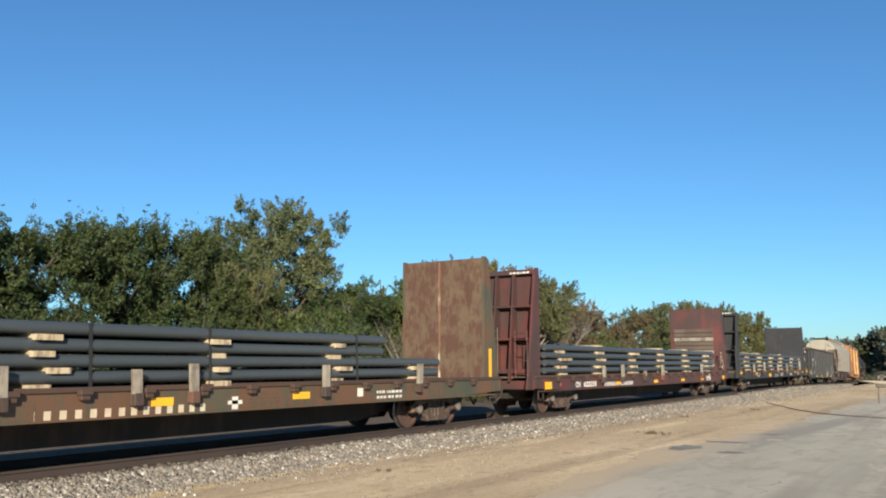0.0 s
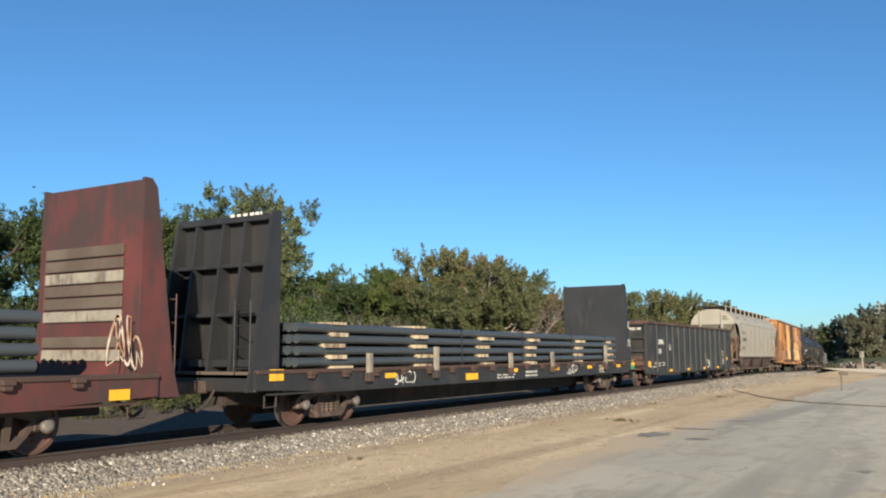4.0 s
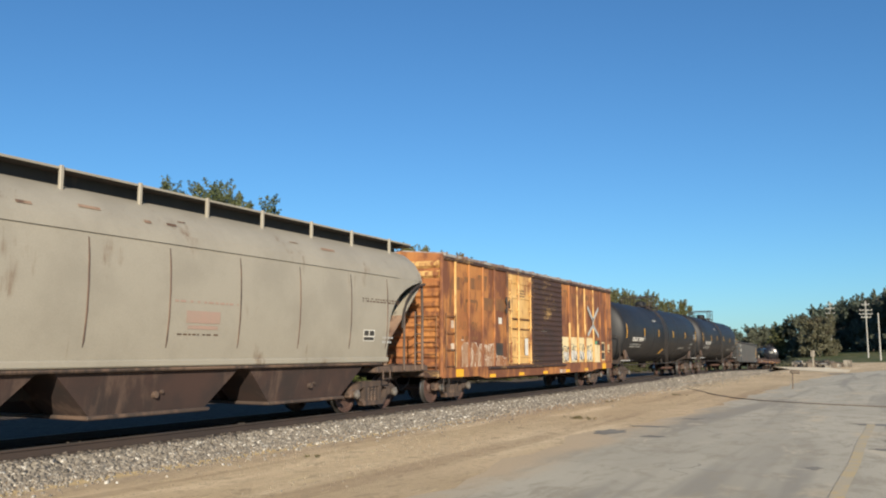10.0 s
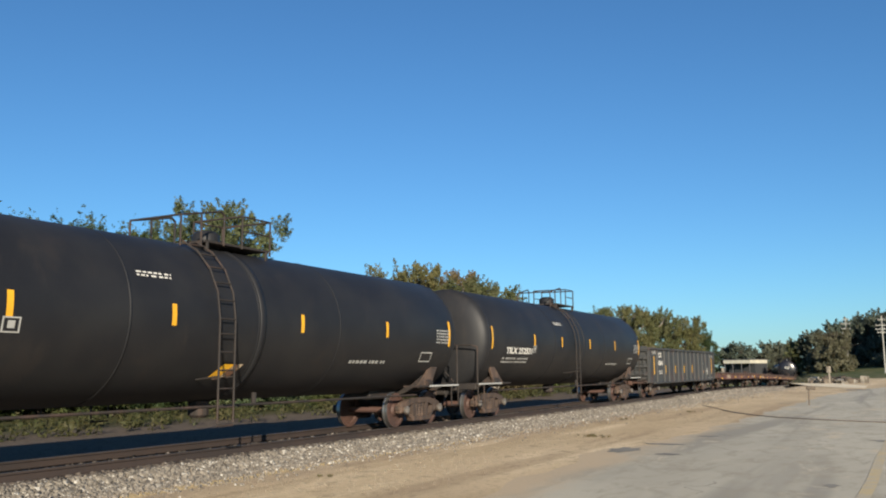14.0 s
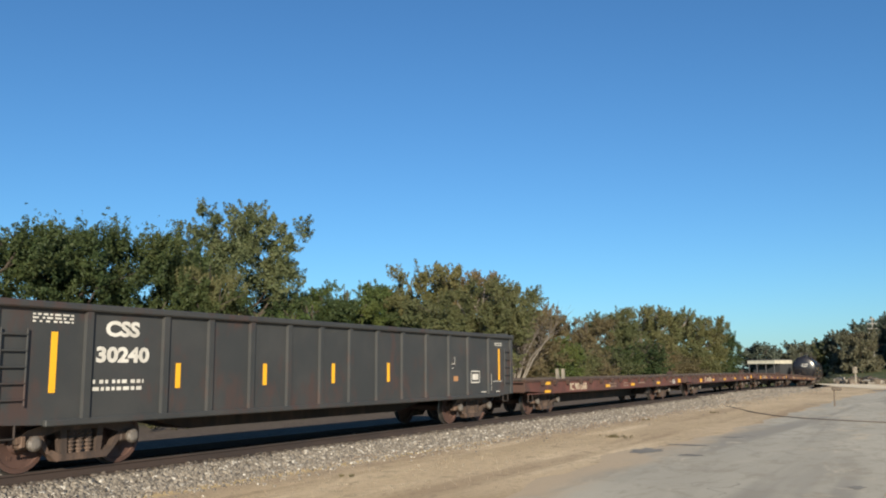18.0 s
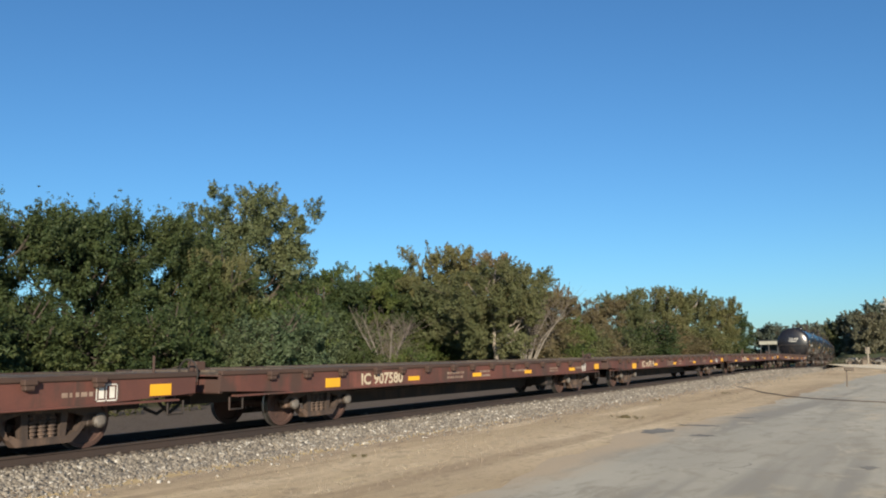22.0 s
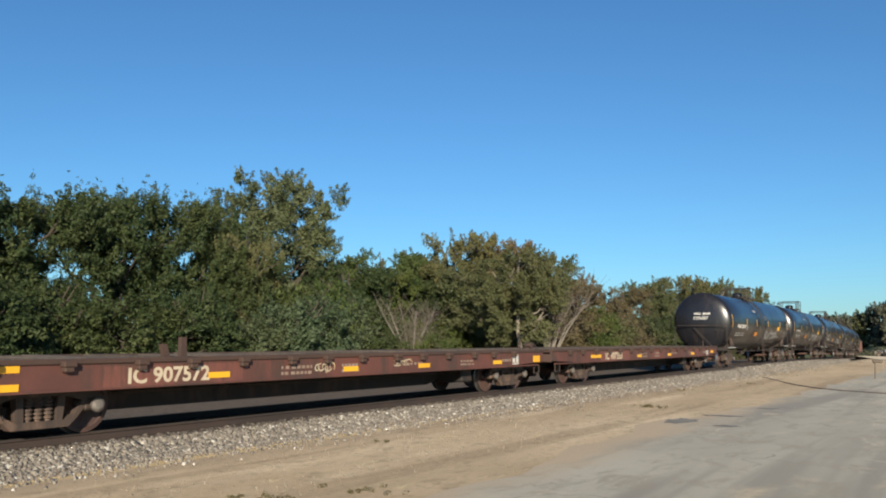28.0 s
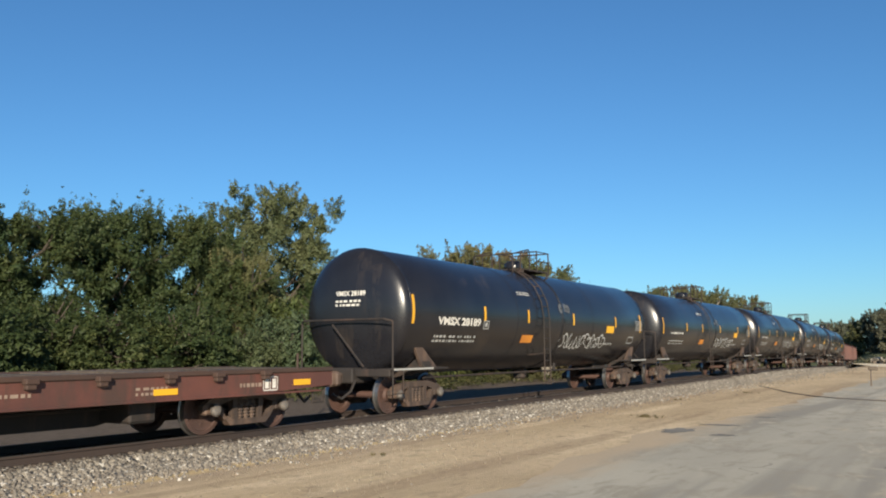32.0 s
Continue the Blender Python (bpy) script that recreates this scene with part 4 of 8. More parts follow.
def ladder(car, mat, x, y, z0, z1, rungs, w=0.36, along="y", r=0.014):
    step_to = Vector((0, w, 0)) if along == "y" else Vector((w, 0, 0))
    base = Vector((x, y, 0))
    frame_ob = None
    for e in (0, 1):
        bm = bmesh.new()
        p = base + step_to * e
        rod(bm, p + Vector((0, 0, z0 - 0.08)), p + Vector((0, 0, z1 + 0.08)), r, 6)
        if frame_ob is None:
            frame_ob = part("ladder", bm, mat, car)
        else:
            part("stile", bm, mat, frame_ob)
    for k in range(rungs):
        z = z0 + (z1 - z0) * k / (rungs - 1)
        bm = bmesh.new()
        rod(bm, base + Vector((0, 0, z)), base + step_to + Vector((0, 0, z)), r, 6)
        part("rung", bm, mat, frame_ob)


def step(car, y, z=0.62, x=1.46, mat=None, drop=0.2):
    bm = bmesh.new()
    polyrod(bm, [(x, y, z), (x, y, z - drop), (x, y + 0.34, z - drop), (x, y + 0.34, z)], 0.02)
    part("step", bm, mat or M["under"], car, "bent steel sill step")


# ---------------------------------------------------------------- flat cars
PLANKS = []


def plank_mesh():
    if not PLANKS:
        bm = bmesh.new()
        box(bm, -1.44, 1.44, -0.147, 0.147, -0.05, 0.0, 0.008)
        me = bpy.data.meshes.new("deck_plank")
        bm.to_mesh(me)
        bm.free()
        PLANKS.append(me)
    return PLANKS[0]


def flat_body(car, half, paint, pockets, z_deck=1.02, z_sill=0.62, belly=0.31, planked=False):
    bm = bmesh.new()
    box(bm, -1.42, 1.42, -half, half, z_deck - 0.12, z_deck - (0.052 if planked else 0.0), 0.01)
    deck = part("deck", bm, M["deck"], car, "weathered plank deck")
    if planked:
        rng = random.Random(sum(map(ord, car.name)))
        n = int(2 * half / 0.305)
        for k in range(n):
            o = data_ob("deck_plank", plank_mesh(), M["plank"], deck)
            o.matrix_basis = pose(rng.uniform(-0.03, 0.05), -half + 0.16 + (2 * half - 0.32) * k / (n - 1), z_deck + rng.uniform(-0.006, 0.03), 0, rng.uniform(-0.5, 0.5), rng.uniform(-0.4, 0.4))
    for sx in (-1, 1):
        bm = bmesh.new()
        a, b = sorted((sx * 1.42, sx * 1.48))
        prism(bm, [(-half, z_deck - 0.02), (half, z_deck - 0.02), (half, z_sill + 0.10), (half - 2.2, z_sill + 0.02), (half - 3.6, z_sill), (-half + 3.6, z_sill), (-half + 2.2, z_sill + 0.02), (-half, z_sill + 0.10)], "x", a, b)
        a, b = sorted((sx * 1.36, sx * 1.53))
        box(bm, a, b, -half + 0.4, half - 0.4, z_sill, z_sill + 0.03)
        part("side_sill", bm, paint, car)
        bm = bmesh.new()
        a, b = sorted((sx * 1.40, sx * 1.515))
        box(bm, a, b, -half, half, z_deck - 0.045, z_deck + 0.03, 0.012)
        part("deck_edge", bm, M["pocket"], car, "rusty steel deck edge")
    centre_sill(car, -half + 0.3, half - 0.3, belly - 0.06, 0.95)
    for y in (-half, half - 0.12):
        bm = bmesh.new()
        box(bm, -1.44, 1.44, y, y + 0.12, z_sill + 0.06, z_deck - 0.03, 0.02)
        part("end_sill", bm, paint, car)
    bm = bmesh.new()
    for k in range(9):
        y = -half + 1.2 + (2 * half - 2.4) * k / 8
        box(bm, -1.4, 1.4, y - 0.05, y + 0.05, z_sill + 0.08, 0.94)
    part("cross_bearer", bm, M["under"], car)
    bm = bmesh.new()
    box(bm, 0, 0.11, -0.08, 0.08, 0.09, 0.21, 0.015)
    box(bm, 0.0, 0.135, -0.105, 0.105, 0.16, 0.235, 0.01)
    pk = bpy.data.meshes.new("stake_pocket")
    bm.to_mesh(pk)
    bm.free()
    for y in pockets:
        for sx in (0, 180):
            o = data_ob("stake_pocket", pk, M["pocket"], car)
            o.matrix_basis = pose(1.481 * (1 if sx == 0 else -1), y if sx == 0 else -y, z_deck - 0.235, 0, 0, sx)
    for y in (-half + 0.25, half - 0.6):
        step(car, y, z_sill)


def reflector(car, y, z, w=0.45, h=0.1, x=1.487):
    bm = bmesh.new()
    box(bm, x, x + 0.006, y - w / 2, y + w / 2, z - h / 2, z + h / 2)
    part("reflector", bm, M["yellow"], car, "yellow reflective sheeting")


def brake_wheel(car, x, y, z, facing="y"):
    bm = bmesh.new()
    n = 14
    ring = [(x + 0.26 * math.cos(2 * math.pi * k / n), y, z + 0.26 * math.sin(2 * math.pi * k / n)) for k in range(n + 1)]
    polyrod(bm, ring, 0.016)
    for k in range(4):
        rod(bm, (x, y, z), ring[int(k * n / 4)], 0.012, 6)
    rod(bm, (x, y - 0.1, z), (x, y + 0.15, z), 0.05, 8)
    part("brake_wheel", bm, M["under"], car, "spoked hand brake wheel")


def ic_flat(s, number, seed, text_y, lights, trucks):
    """text_y: where the number starts; lights: reflectors as (along, up, width, height); trucks: where the two trucks stand."""
    car = start_car("flat_car", s, "empty brown-red flat car with stake pockets and plank deck")
    half = 9.95
    pockets = [-8.75 + 1.19 * k + (0.12 if k % 3 == 0 else 0) for k in range(15)]
    flat_body(car, half, M["ic_red"], pockets, planked=True)
    put = side_at(1.4845)
    decal("number_panel", side_at(1.4832), [(text_y - 0.45, text_y + 2.5, 0.645, 0.935)], M["number_panel"], car, "faded red number panel")
    lettering("IC " + number, put, text_y, 0.675, 1.7, 0.235, M["cream_letter"], car, "worn cream reporting mark and number", 0.03)
    for y, z, w, h in lights:
        reflector(car, y, z, w, h)
    bars(put, -1.75, 0.70, 0.9, 0.2, 2, M["faint"], car, seed)
    bars(put, 0.1, 0.70, 0.6, 0.2, 2, M["faint"], car, seed + 1)
    bars(put, 2.2, 0.78, 1.0, 0.09, 1, M["faint"], car, seed + 2)
    bars(put, 5.0, 0.72, 0.7, 0.15, 2, M["faint"], car, seed + 3)
    bars(put, 7.3, 0.76, 0.6, 0.12, 1, M["faint"], car, seed + 4)
    decal("data_panel", put, [(7.9, 8.3, 0.68, 0.70), (7.9, 8.3, 0.90, 0.92), (7.9, 7.92, 0.68, 0.92), (8.28, 8.3, 0.68, 0.92), (8.08, 8.1, 0.68, 0.92), (7.95, 8.05, 0.72, 0.88), (8.15, 8.25, 0.72, 0.88)], M["white"], car, "white framed data panel")
    if number == "907572":
        scrawl(put, -0.75, -0.15, 0.71, 0.88, seed, M["ochre"], car, "yellowish scrawled graffiti", 5, 0.012)
        scrawl(put, 2.0, 2.7, 0.76, 0.90, seed + 1, M["ochre"], car, "yellowish scrawled graffiti", 5, 0.010)
    if number == "907572":
        posts = [(-4.45, 1.24, "pocket"), (-4.1, 1.34, "pocket")]
    else:
        posts = [(-6.8, 1.36, "stake"), (-6.3, 1.36, "stake")] if number == "907568" else []
    for y, top, mt in posts:
        bm = bmesh.new()
        lean = 0.07 if top < 1.3 or y < -6.5 else 0.0
        prism(bm, [(y, 1.02), (y + 0.13, 1.02), (y + 0.11 - lean, top), (y - lean, top)], "x", 1.25, 1.34)
        part("wooden_stake", bm, M[mt], car, "broken wooden stake")
    bm = bmesh.new()
    box(bm, 0.35, 0.6, -9.75, -9.5, 1.02, 1.45 if number == "907568" else 1.2, 0.02)
    part("brake_stand", bm, M["pocket"], car, "rusty brake stand on the deck end")
    bm = bmesh.new()
    rod(bm, (0.9, 9.5, 1.02), (0.9, 9.5, 1.3), 0.025)
    part("deck_pin", bm, M["pocket"], car)
    brake_wheel(car, 0.75, -10.08, 0.98)
    add_couplers(car, -half, half, 0.5)
    bm = bmesh.new()
    box(bm, 0.25, 1.15, trucks[1] - 2.75, trucks[1] - 2.2, 0.30, 0.66, 0.04)
    part("brake_reservoir", bm, M["under"], car, "sooty brake reservoir under the sill")
    bm = bmesh.new()
    rod(bm, (0.62, trucks[0] + 1.6, 0.52), (0.62, trucks[1] - 2.8, 0.52), 0.022, 6)
    part("brake_rod", bm, M["under"], car)
    for y in trucks:
        add_truck(car, y, s)
    return car


# ---------------------------------------------------------------- bulkhead flats and their loads
def bulkhead(car, y, face, paint, sheet_paint, style):
    """face: -1 when the load stands on the bulkhead's positive-y side, so its outer frame looks to negative y."""
    z0, z1 = 0.70, 3.90 if style == "plain" else 3.98
    o = -face
    a, b = sorted((y, y + o * 0.05))
    bm = bmesh.new()
    box(bm, -1.36, 1.36, a, b, 1.02, z1, 0.01)
    part("bulkhead_sheet", bm, sheet_paint, car)
    # corner gusset posts: wide at the foot, narrow at the top, on the outer side
    depth = 0.85
    for x0, x1 in ((-1.41, -1.33), (1.33, 1.41)):
        bm = bmesh.new()
        prism(bm, [(y, z0), (y - o * depth, z0), (y - o * depth * 0.8, 1.2), (y - o * 0.22, z1 - 0.1), (y - o * 0.1, z1 + 0.03), (y + o * 0.06, z1 + 0.03), (y + o * 0.06, z0)], "x", x0, x1)
        part("corner_post", bm, paint, car)
    for x in (-0.8, 0.0, 0.62):
        bm = bmesh.new()
        prism(bm, [(y - o * 0.002, 0.9), (y - o * depth * 0.7, 0.9), (y - o * 0.2, z1 - 0.15), (y - o * 0.002, z1 - 0.15)], "x", x - 0.03, x + 0.03)
        part("bulkhead_rib", bm, paint, car)
    for z, tall in ((z1 - 0.14, 0.13), (2.92, 0.07), (2.02, 0.07), (1.12, 0.13)):
        bm = bmesh.new()
        box(bm, -1.325, 1.325, *sorted((y - o * 0.003, y - o * (0.16 + 0.1 * (z1 - z)))), z, z + tall, 0.01)
        part("cross_beam", bm, paint, car)
    if style == "planks":
        for k in range(9):
            z = 1.25 + 0.2 * k
            if k in (2,):
                continue
            bm = bmesh.new()
            a, b = sorted((y + o * 0.052, y + o * 0.10))
            box(bm, -1.2, 0.95, a, b, z, z + 0.17, 0.012)
            part("lining_plank", bm, M["deck"] if k % 3 else M["stake"], car, "grey worn lining plank")
    if style == "seam":
        for x in (-0.55, -0.1, 0.9):
            bm = bmesh.new()
            a, b = sorted((y + o * 0.045, y + o * 0.085))
            box(bm, x - 0.028, x + 0.028, a, b, 1.05, z1 - 0.04, 0.006)
            part("bulkhead_rib", bm, M["seam"] if x == -0.1 else sheet_paint, car, "vertical seam strip" if x != -0.1 else "pale rust-streaked seam strip")
    # ladder on the outer side
    ladder(car, paint, 0.95, y - o * 0.75, 1.1, 2.2, 4, 0.42, "x")


def pipe_load(s, y0, y1, columns, spacers, straps, seed, upper=None, label="dark steel pipes stacked in four layers on spacers"):
    """Four layers of pipe with timber between them, strapped down; y0..y1 along the car."""
    load = new("pipe_load")
    load.matrix_basis = on_track(along(s))
    tagged(load, label, "pipe load", group="pipe loads on the flat cars")
    RIDERS.append((load, along(s)))
    rng = random.Random(seed)
    r = 0.088
    bm = bmesh.new()
    lathe(bm, [(r * 0.86, 0.0), (r, 0.0), (r, 1.0), (r * 0.86, 1.0)], (0, 0, 0), 14, "y")
    bmesh.ops.scale(bm, vec=(LINE_SCALE[2] / LINE_SCALE[0], 1, 1), verts=bm.verts[:])
    # open ends: push the caps into the bore
    pm = bpy.data.meshes.new("pipe")
    bm.to_mesh(pm)
    bm.free()
    pm.materials.append(M["pipe"])
    pm.shade_smooth()
    pm.set_sharp_from_angle(angle=radians(40))
    layer = 0.215
    for k in range(4):
        z = 1.055 + 0.055 + r + layer * k
        ya, yb = (y0, y1) if k < 2 or not upper else upper
        for c in range(columns):
            x = -1.30 + 2.60 * c / (columns - 1)
            o = new("pipe", pm)
            o.parent = load
            dy = rng.uniform(-0.05, 0.05)
            o.matrix_basis = Matrix.Translation((x, ya + dy, z + rng.uniform(-0.004, 0.004))) @ Matrix.Diagonal((1, yb - ya, 1, 1))
        for y in spacers:
            if not (ya + 0.1 < y < yb - 0.1):
                continue
            bm = bmesh.new()
            j = rng.uniform(-0.10, 0.10)
            zz = 1.055 + layer * k
            skew, out = rng.uniform(-0.16, 0.16), rng.uniform(1.38, 1.52)
            wide = rng.uniform(0.14, 0.21) if seed == 1 else rng.uniform(0.24, 0.34)
            prism(bm, [(-1.42, y + j - wide), (out, y + j - wide + skew), (out, y + j + wide + skew), (-1.42, y + j + wide)], "z", zz - 0.02, zz + 0.058)
            part("spacer", bm, M["lumber"], load, "pale sawn timber spacer")
    for y in spacers:
        if seed > 1 and rng.random() < 0.6:
            bm = bmesh.new()
            zz = 1.055 + layer * 4
            box(bm, -1.4, 1.42, y - 0.25, y + 0.22, zz - 0.004, zz + 0.05, 0.008)
            part("spacer", bm, M["lumber"], load, "pale sawn timber spacer")
    for y in straps:
        bm = bmesh.new()
        zt = 1.055 + layer * 4 + 0.01
        for sx in (-1, 1):
            prism(bm, [(y - 0.03, 1.03), (y + 0.03, 1.03), (y - 0.02, zt), (y - 0.08, zt)], "x", *sorted((sx * 1.392, sx * 1.404)))
        box(bm, -1.40, 1.40, y - 0.08, y - 0.02, zt, zt + 0.01)
        part("strap", bm, M["strap"], load, "dark steel strap")


def stakes(car, ys, tops, seed=1):
    rng = random.Random(seed)
    for y, top in zip(ys, tops):
        for sx in (-1, 1):
            bm = bmesh.new()
            a, b = sorted((sx * 1.53, sx * 1.62))
            lean = rng.uniform(-0.05, 0.05)
            prism(bm, [(y - 0.075, 0.81), (y + 0.075, 0.81), (y + 0.075 + lean, top), (y - 0.075 + lean, top)], "x", a, b)
            part("wooden_stake", bm, M["stake"], car, "grey weathered wooden stake")
            bm = bmesh.new()
            box(bm, *sorted((sx * 1.488, sx * 1.632)), y - 0.088, y + 0.088, 0.79, 0.97, 0.012)
            part("stake_pocket", bm, M["rust_chord"], car, "rusty steel stake pocket")


def bulkhead_flat(s, half, kind):
    put = side_at(1.4845)
    if kind == "green":
        car = start_car("bulkhead_flat_car", s, "brown and green bulkhead flat car, rusted, carrying pipe")
        paint, sheet_paint, styles = M["brown_flat"], M["rust_sheet"], ("seam", "seam")
    elif kind == "red":
        car = start_car("bulkhead_flat_car", s, "oxide-red bulkhead flat car carrying dark pipe")
        paint, sheet_paint, styles = M["cn_red"], M["cn_red"], ("planks", "planks")
    else:
        car = start_car("bulkhead_flat_car", s, "dull black bulkhead flat car carrying dark pipe")
        paint, sheet_paint, styles = M["black_flat"], M["black_flat"], ("plain", "plain")
    pockets = [-half + 1.6 + (2 * half - 3.2) * k / 17 for k in range(18)]
    flat_body(car, half, paint, pockets, 1.04, 0.63, 0.28)
    front, rear = {"green": (0.75, 0.72), "red": (0.48, 0.32), "black": (0.66, 0.90)}[kind]
    bulkhead(car, -half + front, -1, paint, sheet_paint, styles[0])
    bulkhead(car, half - rear, 1, paint, sheet_paint, styles[1])
    add_couplers(car, -half, half, 1.05)
    for y in (-half + 2.75, half - 2.75):
        add_truck(car, y, s)
    if kind == "green":
        # the railway's name, as plain letter-sized blocks
        for start, count, pitch in ((8.29, 8, 0.254), (10.295, 7, 0.236)):
            for k in range(count):
                y = start + pitch * k - s
                decal("letter_block", put, [(y, y + 0.115, 0.64, 0.775)], M["cream_letter"], car, "worn pale letter-sized block")
        decal("mark", put, [(12.45 - s, 12.6 - s, 0.66, 0.86), (12.35 - s, 12.7 - s, 0.74, 0.80)], M["white"], car, "worn white emblem")
        decal("mark", put, [(16.1 - s, 16.3 - s, 0.76, 0.92)], M["white"], car, "white square label")
        bars(put, 12.9 - s, 0.72, 0.8, 0.22, 3, M["ghost"], car, 2)
        bars(put, 16.8 - s, 0.70, 1.0, 0.2, 2, M["white"], car, 3)
        for y, w in ((10.9, 0.45), (14.3, 0.5)):
            reflector(car, y - s, 0.83, w, 0.12)
        bm = bmesh.new()
        box(bm, 1.412, 1.418, half - 0.55, half - 0.40, 0.98, 1.75)
        part("reflector", bm, M["yellow"], car, "upright yellow reflective strip")
        decal("mark", side_at(1.4855), [(-9 + 0, -2.5, 0.66, 0.92)], M["brown_flat"], car)
        stakes(car, [10.34 - s, 11.5 - s, 14.96 - s, 18.38 - s, 8.1 - s, 5.2 - s, 2.1 - s], [1.30, 1.38, 1.36, 1.38, 1.35, 1.3, 1.35], 4)
    elif kind == "red":
        lettering("CN", put, 27.73 - s, 0.70, 0.42, 0.16, M["white"], car, "white reporting mark", 0.045)
        lettering("62223", put, 28.42 - s, 0.70, 0.92, 0.16, M["white"], car, "white car number", 0.045)
        decal("lettering", put, [(29.40 - s, 29.52 - s, 0.70, 0.86)], M["white"], car, "worn white number block")
        rects, y = [], 30.3 - s
        for k in range(16):
            if k != 8:
                rects.append((y, y + 0.115, 0.69, 0.81))
            y += 0.185
        decal("lettering", put, rects, M["white"], car, "white block lettering")
        for y in (31.67, 35.95, 39.7, 42.79):
            reflector(car, y - s, 0.76, 0.5, 0.1)
        reflector(car, 25.6 - s, 0.79, 0.5, 0.2, 1.503)
        reflector(car, 46.7 - s, 0.78, 0.4, 0.15, 1.503)
        decal("mark", put, [(26.5 - s, 26.62 - s, 0.76, 0.84)], M["red"], car, "small red mark")
        decal("data_panel", put, [(43.5 - s, 44.3 - s, 0.70, 0.73), (43.5 - s, 44.3 - s, 0.91, 0.94), (43.5 - s, 43.53 - s, 0.7, 0.94), (44.27 - s, 44.3 - s, 0.7, 0.94), (43.6 - s, 43.85 - s, 0.76, 0.88), (43.95 - s, 44.2 - s, 0.76, 0.88)], M["white"], car, "white framed data panel")
        scrawl(side_at(1.416), 46.55 - s, 47.15 - s, 1.05, 1.9, 5, M["graffiti"], car, "pale graffiti strokes on the post", 5, 0.02)
        bars(front_at(-half + front - 0.20), 0.5, 3.86, 0.7, 0.09, 1, M["white"], car, 5)
        stakes(car, [30.05 - s, 31.95 - s, 36.63 - s, 42.49 - s, 34.4 - s], [1.28, 1.36, 1.35, 1.38, 1.15], 6)
    else:
        for y in (61.36, 64.7, 67.9, 71.2, 54.5):
            reflector(car, y - s, 0.89, 0.48, 0.1)
        reflector(car, 58.6 - s, 0.78, 0.7, 0.16)
        reflector(car, 73.05 - s, 0.98, 0.42, 0.2, 1.503)
        reflector(car, 50.4 - s, 0.98, 0.42, 0.2, 1.503)
        scrawl(put, 65.6 - s, 66.6 - s, 0.70, 0.98, 3, M["white"], car, "white scrawled graffiti", 5, 0.016)
        scrawl(put, 54.6 - s, 55.6 - s, 0.70, 0.98, 8, M["white"], car, "white scrawled graffiti", 5, 0.016)
        decal("graffiti", side_at(1.4865), [(72.80 - s, 73.30 - s, 0.74, 0.98)], M["green"], car, "green paint patch on the post")
        decal("data_panel", put, [(68.9 - s, 69.5 - s, 0.70, 0.725), (68.9 - s, 69.5 - s, 0.905, 0.93), (68.9 - s, 68.925 - s, 0.7, 0.93), (69.475 - s, 69.5 - s, 0.7, 0.93), (69.0 - s, 69.15 - s, 0.76, 0.87), (69.25 - s, 69.4 - s, 0.76, 0.87)], M["cream_letter"], car, "cream framed data panel")
        bars(put, 62.2 - s, 0.70, 0.9, 0.2, 2, M["white"], car, 11)
        bars(put, 60.2 - s, 0.69, 1.2, 0.14, 2, M["white"], car, 12)
        bars(side_at(1.4165), 72.7 - s, 2.3, 0.3, 0.24, 3, M["white"], car, 13)
        bars(side_at(1.4165), 72.7 - s, 1.6, 0.3, 0.3, 4, M["white"], car, 14)
        bars(front_at(-half + front - 0.20), 0.2, 3.86, 0.9, 0.1, 1, M["white"], car, 15)
        stakes(car, [60.97 - s, 64.2 - s, 69.47 - s, 56.5 - s, 53.5 - s], [1.36, 1.38, 1.62, 1.5, 1.36], 7)
    return car


